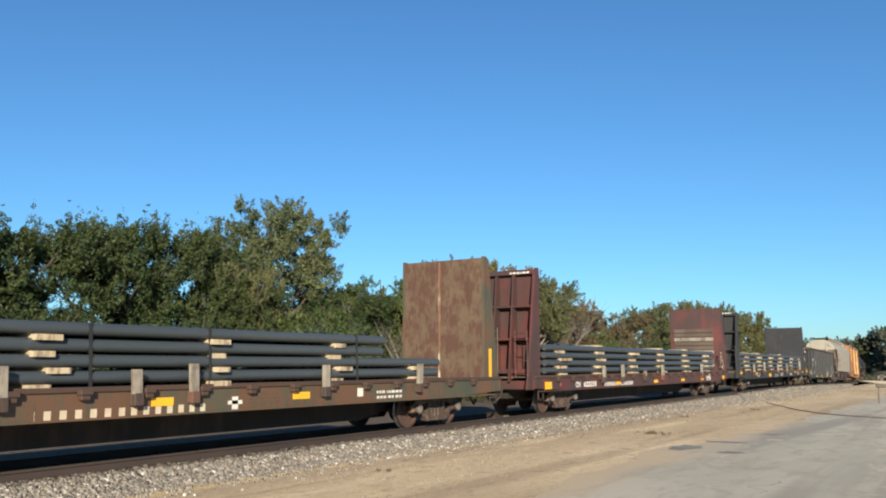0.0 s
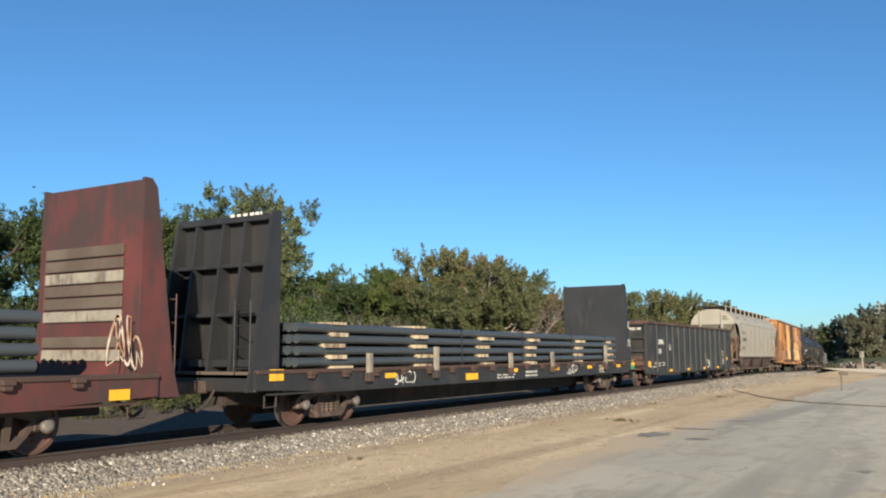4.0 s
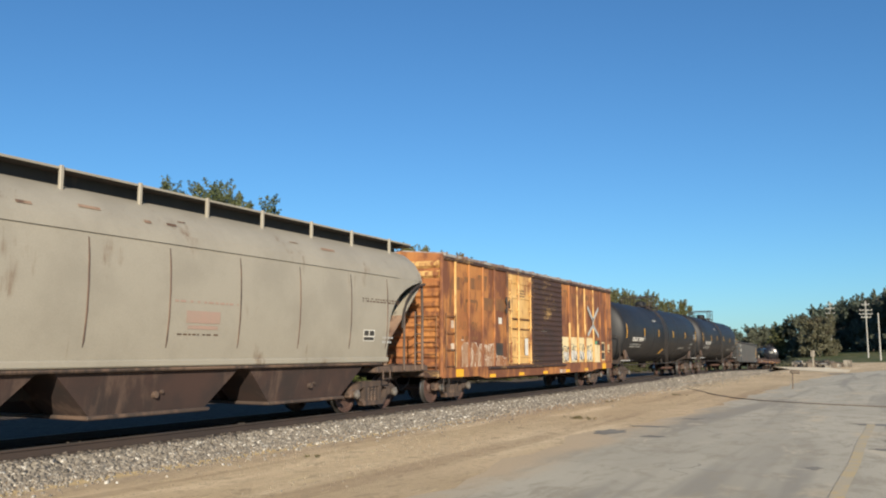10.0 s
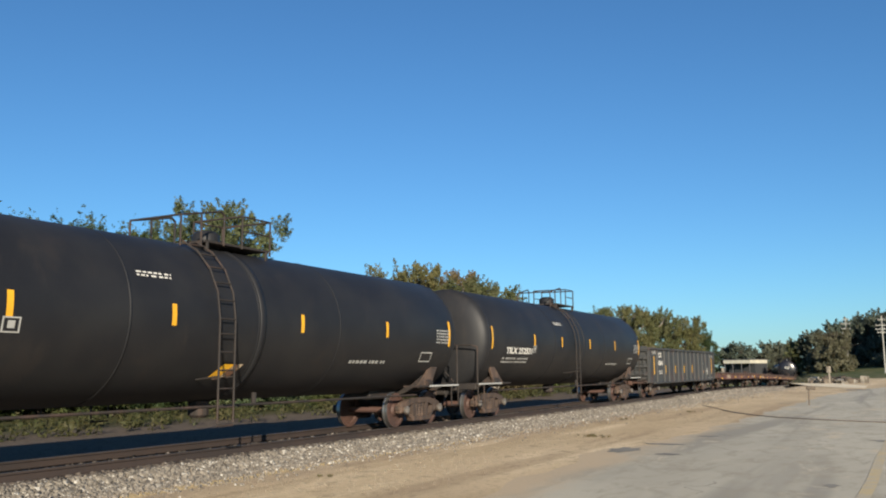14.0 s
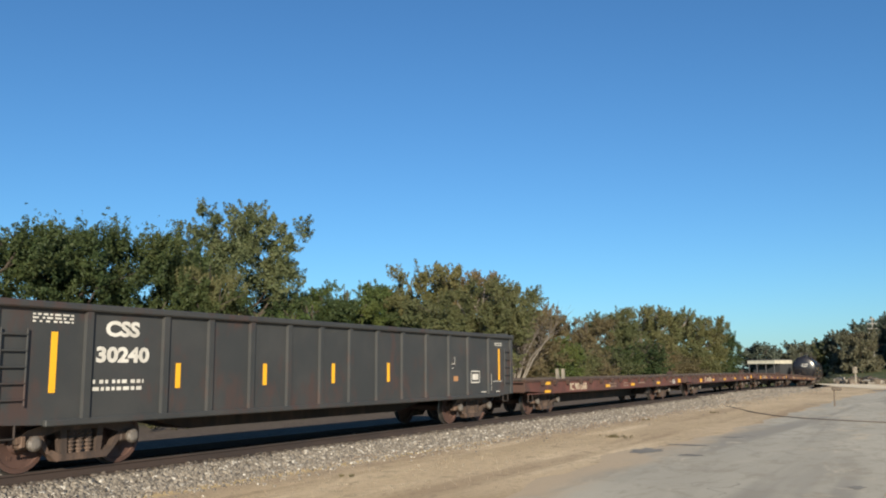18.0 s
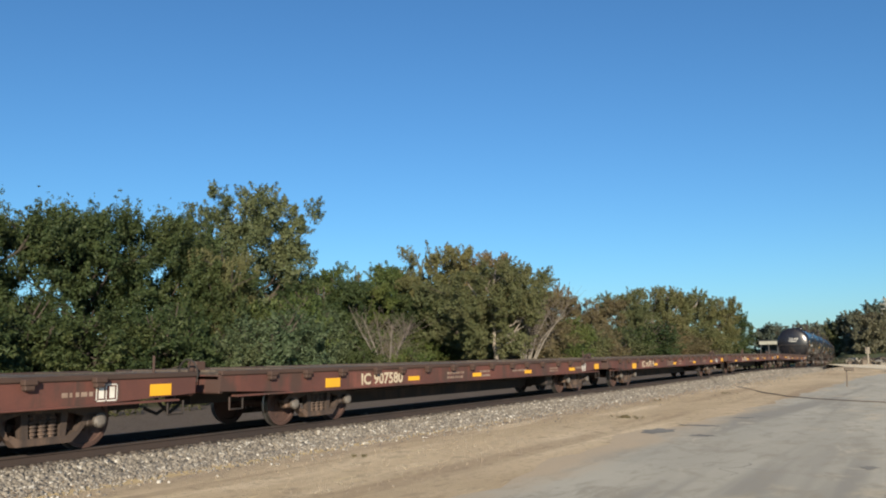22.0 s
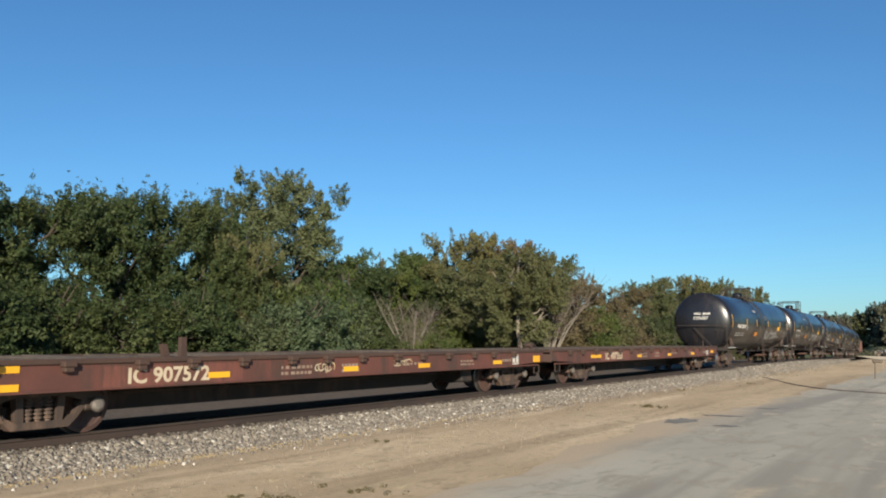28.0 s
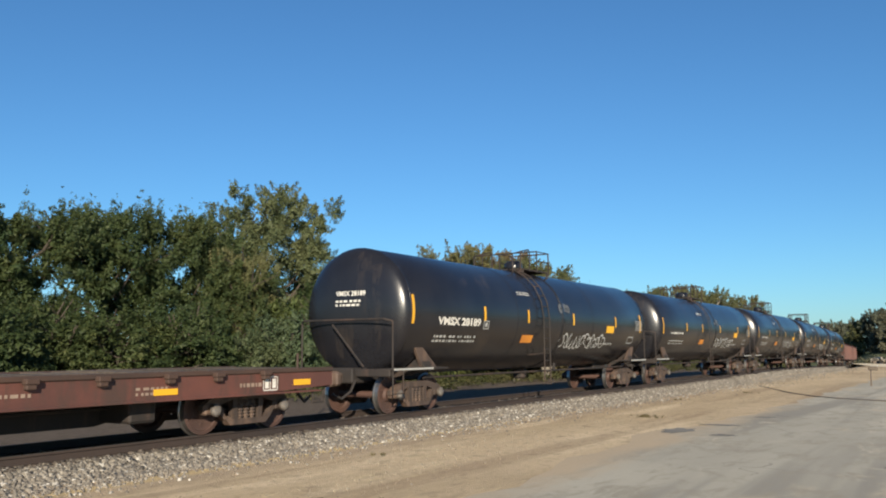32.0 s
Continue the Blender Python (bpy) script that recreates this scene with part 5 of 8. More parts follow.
# ---------------------------------------------------------------- gondolas
def gondola(s, half, top, bottom, paint, ribs, kind):
    label = {"black": "tall black gondola car with upright side ribs", "grey": "dark grey gondola car with yellow reflective stripes",
             "brown": "rusty red-brown gondola car far down the line"}[kind]
    car = start_car("gondola_car", s, label)
    w = 1.44
    y0, y1 = (-half + 0.10, half + 0.15) if kind == "black" else (-half, half)
    for sx in (-1, 1):
        bm = bmesh.new()
        a, b = sorted((sx * (w - 0.04), sx * w))
        prism(bm, [(y0 + 0.02, top - 0.05), (y1 - 0.02, top - 0.05), (y1 - 0.02, bottom + 0.05), (y1 - 1.2, bottom), (y0 + 1.2, bottom), (y0 + 0.02, bottom + 0.05)], "x", a, b)
        part("side_sheet", bm, paint, car)
        bm = bmesh.new()
        a, b = sorted((sx * (w - 0.08), sx * (w + 0.10)))
        box(bm, a, b, y0, y1, top - 0.10, top, 0.02)
        part("top_chord", bm, M["rust_chord"] if kind == "black" else paint, car, "rust-worn top chord" if kind == "black" else "")
        bm = bmesh.new()
        a, b = sorted((sx * (w - 0.02), sx * (w + 0.07)))
        box(bm, a, b, y0 + 0.9, y1 - 0.9, bottom - 0.01, bottom + 0.08, 0.015)
        part("side_sill", bm, paint, car)
        for y in ribs:
            bm = bmesh.new()
            rw = 0.075
            a, c = sx * (w - 0.005), sx * (w + 0.06)
            prism(bm, [(a, y - rw), (c, y - rw * 0.8), (c, y + rw * 0.8), (a, y + rw)], "z", bottom + 0.02, top - 0.10)
            part("side_rib", bm, paint, car)
    bm = bmesh.new()
    box(bm, -w + 0.05, w - 0.05, y0 + 0.1, y1 - 0.1, bottom + 0.22, bottom + 0.30)
    part("floor", bm, M["under"], car, "sooty steel floor")
    levels = [top - 0.18 - (top - bottom - 0.55) * k / 3 for k in range(4)]
    for y, sg in ((y0, -1), (y1, 1)):
        bm = bmesh.new()
        box(bm, -w, w, *sorted((y, y - sg * 0.05)), bottom + 0.75, top - 0.02)
        part("end_sheet", bm, paint, car)
        bm = bmesh.new()
        box(bm, -w, w, *sorted((y, y - sg * 0.05)), bottom + 0.20, bottom + 0.75)
        part("end_sheet", bm, M["rust_chord"] if kind == "black" else paint, car, "rust-stained lower end sheet" if kind == "black" else "")
        # pressed ribs with a flat underside
        for z in levels:
            bm = bmesh.new()
            prism(bm, [(y + sg * 0.002, z), (y + sg * 0.13, z + 0.01), (y + sg * 0.115, z + 0.09), (y + sg * 0.002, z + 0.24)], "x", -w + 0.10, w - 0.10)
            part("end_rib", bm, M["rust_chord"] if kind == "black" and z < bottom + 0.75 else paint, car)
        bm = bmesh.new()
        box(bm, -w - 0.06, w + 0.06, *sorted((y - sg * 0.02, y + sg * 0.14)), top - 0.13, top + 0.015, 0.02)
        part("end_chord", bm, M["rust_chord"] if kind == "black" else paint, car, "rust-worn end chord" if kind == "black" else "")
        for sx in (-1, 1):
            bm = bmesh.new()
            box(bm, *sorted((sx * (w - 0.10), sx * (w + 0.04))), *sorted((y - sg * 0.10, y + sg * 0.09)), bottom + 0.05, top - 0.10, 0.015)
            part("corner_post", bm, paint, car)
        bm = bmesh.new()
        box(bm, -0.55, 0.55, *sorted((y - sg * 0.3, y + sg * 0.22)), 0.58, 0.86, 0.04)
        box(bm, -1.35, 1.35, *sorted((y - sg * 0.2, y + sg * 0.10)), 0.66, 0.80, 0.03)
        part("end_sill", bm, M["rust_chord"], car, "rusty end sill and striker")
        bm = bmesh.new()
        polyrod(bm, [(1.35, y + sg * 0.16, 0.72), (1.2, y + sg * 0.22, 0.80), (0.3, y + sg * 0.24, 0.80), (0.15, y + sg * 0.36, 0.86)], 0.016)
        part("uncoupling_lever", bm, M["truck"], car, "bent uncoupling lever")
        yy = y - 0.55 if sg > 0 else y + 0.12
        if kind != "black" or sg > 0:
            ladder(car, paint, w + 0.05, yy, bottom + 0.35, top - 0.45, 5, 0.42)
        if kind != "black":
            ladder(car, paint, 0.75, y + sg * 0.17, bottom + 0.45, top - 0.5, 4, 0.45, "x")
        else:
            for z in (bottom + 0.32, bottom + 0.62):
                bm = bmesh.new()
                polyrod(bm, [(0.85, y + sg * 0.03, z), (0.85, y + sg * 0.16, z), (1.32, y + sg * 0.16, z), (1.32, y + sg * 0.03, z)], 0.015)
                part("grab_iron", bm, M["rust_chord"], car, "rusty grab iron")
        step(car, yy, bottom + 0.06, w - 0.02)
    centre_sill(car, -half + 0.2, half - 0.2, min(bottom - 0.08, 0.38), bottom + 0.24)
    put = side_at(w + 0.006)
    if kind == "black":
        lettering("OMNX", put, 77.03 - s, 1.70, 0.99, 0.20, M["white"], car, "white reporting mark", 0.05)
        lettering("135", put, 77.05 - s, 1.31, 0.52, 0.20, M["white"], car, "white car number", 0.05)
        decal("data_panel", put, [(78.93 - s, 79.23 - s, 1.45, 1.475), (78.93 - s, 79.23 - s, 1.675, 1.70), (78.93 - s, 78.955 - s, 1.45, 1.7), (79.205 - s, 79.23 - s, 1.45, 1.7), (79.03 - s, 79.14 - s, 1.50, 1.62)], M["white"], car, "white framed panel")
        for y, z in ((78.9, 0.60), (82.25, 0.60), (85.7, 0.60), (89.05, 0.60)):
            reflector(car, y - s, z, 0.48, 0.10, w + 0.071)
        reflector(car, 75.55 - s, 0.90, 0.52, 0.22, w + 0.006)
        reflector(car, 91.85 - s, 1.03, 0.3, 0.16, w + 0.006)
        bars(put, 77.0 - s, 0.80, 0.36, 0.2, 2, M["white"], car, 21)
        bars(put, 77.75 - s, 0.80, 0.36, 0.2, 2, M["white"], car, 25)
        bars(put, 75.75 - s, 0.76, 0.95, 0.07, 1, M["white"], car, 22)
        bars(put, 76.45 - s, 0.88, 0.25, 0.10, 2, M["white"], car, 26)
        for pts in ([(86.7, 1.05), (86.85, 0.85), (87.15, 0.80)], [(87.15, 0.98), (87.2, 0.72), (86.95, 0.62), (86.75, 0.64)], [(87.75, 1.02), (87.6, 0.80), (87.5, 0.62)]):
            bm = bmesh.new()
            polyrod(bm, [(w + 0.006, q - s, z) for q, z in pts], 0.022, 4)
            part("graffiti", bm, M["white"], car, "white graffiti stroke")
        lettering("OMNX 135", front_at(y0 - 0.006), 0.42, 2.26, 0.8, 0.10, M["white"], car, "white end lettering", 0.04)
        bars(front_at(y0 - 0.125), -0.1, 1.95, 0.7, 0.10, 2, M["faint"], car, 23)
        bars(front_at(y0 - 0.006), -0.1, 1.52, 0.7, 0.10, 2, M["faint"], car, 27)
        decal("data_panel", put, [(90.6 - s, 90.95 - s, 0.74, 0.77), (90.6 - s, 90.95 - s, 1.0, 1.03), (90.6 - s, 90.63 - s, 0.74, 1.03), (90.92 - s, 90.95 - s, 0.74, 1.03), (90.7 - s, 90.85 - s, 0.82, 0.95)], M["white"], car, "white framed data panel")
        bars(put, 90.6 - s, 1.15, 0.4, 0.35, 3, M["cream_letter"], car, 24)
    elif kind == "grey":
        lettering("CSS", put, 174.4 - s, 1.84, 0.68, 0.23, M["white"], car, "white reporting mark", 0.045)
        lettering("30240", put, 174.24 - s, 1.47, 1.06, 0.23, M["white"], car, "white car number", 0.045)
        for y, z0, z1 in ((173.48, 1.07, 1.88), (175.95, 1.09, 1.47), (178.2, 1.10, 1.47), (180.43, 1.10, 1.48), (182.63, 1.10, 1.5), (188.73, 1.06, 1.9)):
            bm = bmesh.new()
            box(bm, w + 0.004, w + 0.01, y - s - 0.055, y - s + 0.055, z0, z1)
            part("reflector", bm, M["yellow"], car, "upright yellow reflective strip")
        decal("data_panel", put, [(186.9 - s, 187.45 - s, 1.01, 1.04), (186.9 - s, 187.45 - s, 1.29, 1.32), (186.9 - s, 186.93 - s, 1.01, 1.32), (187.42 - s, 187.45 - s, 1.01, 1.32), (187.0 - s, 187.35 - s, 1.09, 1.24)], M["white"], car, "white framed data panel")
        bars(put, 174.2 - s, 1.08, 1.0, 0.2, 2, M["white"], car, 31)
        bars(put, 173.1 - s, 2.0, 0.7, 0.14, 3, M["white"], car, 32)
        bars(put, 188.45 - s, 1.98, 0.5, 0.10, 2, M["white"], car, 33)
        decal("placard", put, [(185.88 - s, 186.14 - s, 1.07, 1.19)], plain("faded_orange_card", (0.42, 0.22, 0.10), 0.7), car, "small faded orange placard")
        decal("chalk_mark", put, [(185.72 - s, 185.98 - s, 1.48, 1.495), (185.95 - s, 185.97 - s, 1.50, 1.66), (185.78 - s, 185.9 - s, 1.38, 1.392)], M["white"], car, "pale chalk scrawl")
        decal("jacking_mark", put, [(188.2 - s, 188.22 - s, 0.8, 0.9), (188.2 - s, 188.22 - s, 0.94, 1.24), (188.3 - s, 188.95 - s, 1.03, 1.042)], M["white"], car, "thin white and ochre guide lines")
        bars(put, 187.55 - s, 0.76, 0.3, 0.05, 1, M["white"], car, 34)
        bars(put, 188.5 - s, 0.76, 0.3, 0.05, 1, M["white"], car, 35)
    add_couplers(car, -half, half, 0.75)
    for y in (-half + (1.52 if kind == "black" else 1.85), half - 1.95):
        add_truck(car, y, s)
    return car


# ---------------------------------------------------------------- covered hopper
def hopper_car(s):
    car = start_car("covered_hopper_car", s, "grey-cream covered hopper car with rusty bays")
    hl = 9.25
    taper = lambda y: 1 - 0.05 * max(0.0, min(1.0, (abs(y) - (hl - 0.5)) / 0.5))
    outline = [(1.44, 1.18), (1.50, 1.5), (1.545, 1.9), (1.555, 2.3), (1.54, 2.7), (1.50, 3.06)]
    # side sheets: upper edge long, lower corners cut back in a curve
    for sx in (-1, 1):
        bm = bmesh.new()
        rows = []
        for k in range(15):
            z = 1.18 + (3.06 - 1.18) * k / 14
            x = float(np.interp(z, [q for _, q in outline], [q for q, _ in outline]))
            u = max(0.0, (z - 1.85) / (3.0 - 1.85))
            u = 1 - math.sqrt(max(0.0, 1 - min(1.0, u) ** 2)) if u < 1 else 1.0
            hf, hr = 8.0 + (hl - 8.0) * u, 7.3 + (hl - 7.3) * u
            row = []
            for i in range(41):
                y = -hf + (hf + hr) * i / 40
                row.append(bm.verts.new((sx * x * taper(y), y, z)))
            rows.append(row)
        for ra, rb in zip(rows, rows[1:]):
            for i in range(40):
                bm.faces.new((ra[i], ra[i + 1], rb[i + 1], rb[i]))
        part("side_sheet", bm, M["hopper"], car, "grey-cream bulged side sheet", True)
        for y in [96.72, 98.33, 100.04, 101.9, 103.68, 105.57, 107.52, 109.53, 111.2]:
            bm = bmesh.new()
            prev = None
            for x, z in outline[0:6]:
                z = 1.3 if z == 1.18 else (2.98 if z == 3.06 else z)
                a = [bm.verts.new((sx * (x + dx), y - s + dy, z)) for dx, dy in ((-0.01, -0.02), (0.012, -0.012), (0.012, 0.012), (-0.01, 0.02))]
                if prev:
                    for i in range(3):
                        bm.faces.new((prev[i], prev[i + 1], a[i + 1], a[i]))
                prev = a
            part("weld_seam", bm, M["hopper_low"], car, "rusty vertical weld seam")
        bm = bmesh.new()
        a, b = sorted((sx * 1.40, sx * 1.50))
        box(bm, a, b, -8.05, 7.35, 1.10, 1.21, 0.02)
        part("side_sill", bm, M["hopper"], car, "grey-cream side sill")
        bm = bmesh.new()
        polyrod(bm, [(sx * 1.44, -7.95, 0.80), (sx * 1.44, -7.75, 0.94), (sx * 1.44, -7.4, 1.03), (sx * 1.44, -6.9, 1.065), (sx * 1.44, 7.1, 1.065)], 0.03)
        part("train_line", bm, M["hopper_low"], car, "rusty pipe clipped under the sill")
        bm = bmesh.new()
        prism(bm, [(sx * 1.49, 3.05), (sx * 1.53, 3.05), (sx * 1.47, 3.22), (sx * 1.43, 3.22)], "y", -hl + 1.4, hl - 1.4)
        part("roof_rail", bm, M["hopper"], car)
    # roof
    bm = bmesh.new()
    roof = [(1.50, 3.05), (1.43, 3.25), (1.22, 3.51), (0.85, 3.74), (0.4, 3.86), (0, 3.88)]
    prof = roof + [(-x, z) for x, z in roof[-2::-1]]
    rings = [[bm.verts.new((x * taper(y), y, z)) for x, z in prof] for y in [-hl, -hl + 0.49, -hl + 0.51, -4, 0, 4, hl - 0.51, hl - 0.49, hl]]
    for ra, rb in zip(rings, rings[1:]):
        for i in range(len(prof) - 1):
            bm.faces.new((ra[i], ra[i + 1], rb[i + 1], rb[i]))
    part("roof", bm, M["hopper"], car, "grey-cream curved roof", True)
    # upper end sheets and slope sheets
    for sg in (-1, 1):
        bm = bmesh.new()
        vs = [bm.verts.new((x * 0.95, sg * hl, z)) for x, z in prof] + [bm.verts.new((-1.42, sg * hl, 2.96)), bm.verts.new((1.42, sg * hl, 2.96))]
        bm.faces.new(vs)
        part("end_sheet", bm, M["hopper"], car, "grey-cream upper end sheet")
        for lo, hi, mt, text in ((1.0, 0.0, "hopper", "cream upper slope sheet"), (2.35, 1.0, "hopper_dust", "dust-pink lower slope sheet")):
            bm = bmesh.new()
            edge = lambda d: 1.42
            for d, e in ((hi, lo),):
                za, zb = 3.0 - 0.81 * d, 3.0 - 0.81 * e
                vs = [bm.verts.new(q) for q in ((-edge(d), sg * (hl - d), za), (edge(d), sg * (hl - d), za), (edge(e), sg * (hl - e), zb), (-edge(e), sg * (hl - e), zb),
                                                (-edge(d), sg * (hl - d - 0.07), za), (edge(d), sg * (hl - d - 0.07), za), (edge(e), sg * (hl - e - 0.07), zb), (-edge(e), sg * (hl - e - 0.07), zb))]
                for q in ((0, 1, 2, 3), (4, 5, 6, 7), (0, 1, 5, 4), (1, 2, 6, 5), (2, 3, 7, 6), (3, 0, 4, 7)):
                    bm.faces.new([vs[i] for i in q])
            bmesh.ops.recalc_face_normals(bm, faces=bm.faces[:])
            part("slope_sheet", bm, M[mt], car, text)
        bm = bmesh.new()
        prism(bm, [(sg * (hl - 2.2), 1.02), (sg * (hl - 1.55), 1.02), (sg * (hl - 1.55), 1.75), (sg * (hl - 2.2), 1.25)], "x", -0.9, 0.9)
        part("bolster_web", bm, M["hopper_dust"], car, "dust-pink bolster web")
        for x in (-0.8, 0.62):
            bm = bmesh.new()
            prism(bm, [(sg * (hl + 0.02), 2.95), (sg * (hl + 0.02), 2.76), (sg * (hl - 1.35), 1.25), (sg * (hl - 1.35), 1.5)], "x", x - 0.08, x + 0.08)
            prism(bm, [(sg * (hl + 0.004), 2.86), (sg * (hl + 0.06), 2.86), (sg * (hl + 0.06), 3.66), (sg * (hl + 0.004), 3.66)], "x", x - 0.05, x + 0.05)
            part("end_brace", bm, M["hopper"], car, "cream diagonal end brace")
        bm = bmesh.new()
        a, b = sorted((sg * (hl - 2.3), sg * (hl + 0.35)))
        box(bm, -1.42, 1.42, a, b, 0.86, 1.0, 0.02)
        part("end_platform", bm, M["hopper_low"], car, "dust-brown end platform")
        bm = bmesh.new()
        a, b = sorted((sg * (hl - 0.2), sg * (hl + 0.4)))
        box(bm, -0.35, 0.35, a, b, 0.62, 0.95, 0.04)
        box(bm, -1.3, 1.3, *sorted((sg * (hl + 0.25), sg * (hl + 0.37))), 0.72, 0.95, 0.02)
        part("end_sill", bm, M["hopper_low"], car, "rust-brown end sill")
        for sx in (-1, 1):
            bm = bmesh.new()
            y = sg * (hl - 0.05)
            polyrod(bm, [(sx * 1.46, y, 0.9), (sx * 1.46, y, 2.2), (sx * 1.44, y, 2.95)], 0.04)
            polyrod(bm, [(sx * 1.46, sg * (hl - 1.05), 0.9), (sx * 1.46, sg * (hl - 1.05), 2.35)], 0.035)
            for k in range(6):
                rod(bm, (sx * 1.45, y, 1.1 + 0.22 * k), (sx * 1.45, sg * (hl - 0.45), 1.1 + 0.22 * k), 0.014, 6)
            rod(bm, (sx * 1.46, sg * (hl - 0.45), 0.9), (sx * 1.46, sg * (hl - 0.45), 2.3), 0.022, 6)
            part("corner_ladder", bm, M["hopper_low"], car, "dusty corner post and ladder rungs")
            bm = bmesh.new()
            polyrod(bm, [(sx * 1.535, sg * (hl - 0.05 - 1.22 * math.sin(1.5708 * t)), 2.98 - 1.1 * (1 - math.cos(1.5708 * t))) for t in (0, 0.2, 0.4, 0.6, 0.8, 1.0)], 0.035)
            part("side_edge_bar", bm, M["under"], car, "dark curved edge bar")
            step(car, sg * (hl - 1.9) - 0.17, 0.92, sx * 1.44, M["hopper_low"])
        bm = bmesh.new()
        box(bm, -0.45, 0.3, *sorted((sg * (hl - 0.9), sg * (hl - 0.35))), 1.0, 1.35, 0.05)
        rod(bm, (-0.7, sg * (hl - 0.6), 1.3), (0.2, sg * (hl - 0.6), 1.3), 0.16, 12)
        rod(bm, (0.5, sg * (hl - 0.5), 1.0), (0.55, sg * (hl - 0.5), 1.55), 0.06, 8)
        part("brake_gear", bm, M["hopper_low"], car, "dusty brake cylinder and valves")
    brake_wheel(car, -0.95, -hl + 0.25, 1.6)
    # hopper bays
    for cy in (-4.95, -0.35, 4.25):
        for sx in (-1, 1):
            bm = bmesh.new()
            top = [bm.verts.new((sx * x, cy + y, 1.12)) for x, y in ((0.12, -2.25), (1.36, -2.25), (1.36, 2.25), (0.12, 2.25))]
            low = [bm.verts.new((sx * x, cy + y, 0.40)) for x, y in ((0.12, -1.35), (1.20, -1.35), (1.20, 1.35), (0.12, 1.35))]
            for i in range(4):
                bm.faces.new((top[i], top[(i + 1) % 4], low[(i + 1) % 4], low[i]))
            bm.faces.new(low)
            part("hopper_bay", bm, M["bay"], car, "dark brown tapering outlet bay")
        bm = bmesh.new()
        box(bm, -1.28, 1.28, cy - 1.42, cy + 1.42, 0.34, 0.40, 0.015)
        for sx in (-1, 1):
            rod(bm, (sx * 1.1, cy, 0.66), (sx * 1.34, cy, 0.66), 0.055, 8)
            rod(bm, (sx * 1.1, cy + 0.16, 0.70), (sx * 1.32, cy + 0.16, 0.70), 0.03, 8)
        part("outlet_gate", bm, M["truck"], car, "rusty sliding outlet gate")
    centre_sill(car, -hl, hl, 0.62, 0.95, 0.2)
    # roof walkway on posts, hatches
    for sx in (-1, 1):
        bm = bmesh.new()
        a, b = sorted((sx * 0.46, sx * 0.86))
        box(bm, a, b, -hl - 0.25, hl + 0.25, 4.00, 4.04)
        part("running_board", bm, M["under"], car, "dark steel grating walkway")
        bm = bmesh.new()
        box(bm, *sorted((sx * 0.863, sx * 0.89)), -hl - 0.25, hl + 0.25, 4.005, 4.04)
        part("walkway_edge", bm, M["hopper"], car, "thin cream walkway edge")
        # black strip that stands for the shaded gap below the running board
        bm = bmesh.new()
        box(bm, *sorted((sx * 0.50, sx * 0.53)), -hl + 0.1, hl - 0.1, 3.80, 3.999)
        part("walkway_runner", bm, M["black_gon"], car)
        for y in [94.9, 96.68, 98.36, 100.07, 101.78, 103.47, 105.22, 106.93, 108.73, 110.45, 112.3]:
            bm = bmesh.new()
            box(bm, *sorted((sx * 0.86, sx * 0.925)), y - s - 0.035, y - s + 0.035, 3.68, 4.06, 0.008)
            part("walkway_post", bm, M["hopper"], car, "cream walkway bracket")
    # hatch covers are black to paint in the walkway's shade
    for k in range(10):
        bm = bmesh.new()
        y = -8.5 + 17.0 * k / 9
        box(bm, -0.32, 0.32, y - 0.8, y + 0.8, 3.85, 4.0, 0.05)
        part("hatch", bm, M["black_gon"], car, "trough hatch cover, black for the shade under the walkway")
    for sg in (-1, 1):
        bm = bmesh.new()
        box(bm, -0.9, 0.9, *sorted((sg * (hl - 0.15), sg * (hl + 0.3))), 3.955, 3.995)
        part("cross_walk", bm, M["under"], car, "dark end cross walkway")

    def put(y, z):
        zs = [q for _, q in outline]
        return (float(np.interp(z, zs, [q for q, _ in outline])) + 0.008, y, z)
    lettering("C E F X", put, 96.9 - s, 2.43, 0.90, 0.19, M["black_letter"], car, "black reporting mark", 0.04)
    lettering("352222", put, 96.88 - s, 2.02, 1.34, 0.19, M["black_letter"], car, "black car number", 0.04)
    bars(put, 96.9 - s, 1.55, 0.8, 0.2, 2, M["ghost"], car, 41)
    lettering("CEFX", front_at(-hl - 0.01), 0.66, 3.36, 0.30, 0.09, M["black_letter"], car, "black end lettering", 0.03)
    lettering("352222", front_at(-hl - 0.01), 0.66, 3.22, 0.42, 0.09, M["black_letter"], car, "black end lettering", 0.03)
    decal("data_panel", put, [(96.0 - s, 96.3 - s, 1.42, 1.45), (96.0 - s, 96.3 - s, 1.55, 1.58), (96.02 - s, 96.28 - s, 1.47, 1.53)], M["ghost"], car, "small grey data panel", 2)
    bars(put, 111.0 - s, 1.52, 0.5, 0.2, 2, M["tape"], car, 43)
    bars(put, 110.0 - s, 2.42, 1.75, 0.11, 2, M["ghost"], car, 45)
    decal("data_panel", put, [(110.09 - s, 110.61 - s, 1.56, 1.81)], M["white"], car, "white-edged data panel", 2)
    decal("data_plate", lambda y, z: (put(y, z)[0] + 0.004, y, z), [(110.12 - s, 110.33 - s, 1.68, 1.79), (110.37 - s, 110.58 - s, 1.68, 1.79), (110.12 - s, 110.58 - s, 1.58, 1.65)], M["black_letter"], car, "black panel writing", 2)
    decal("mark", put, [(104.1 - s, 105.0 - s, 1.80, 2.0), (104.15 - s, 104.95 - s, 1.70, 1.76)], M["pink"], car, "faded pinkish mark", 3)
    bars(put, 103.8 - s, 2.13, 1.7, 0.07, 1, M["pink"], car, 44)
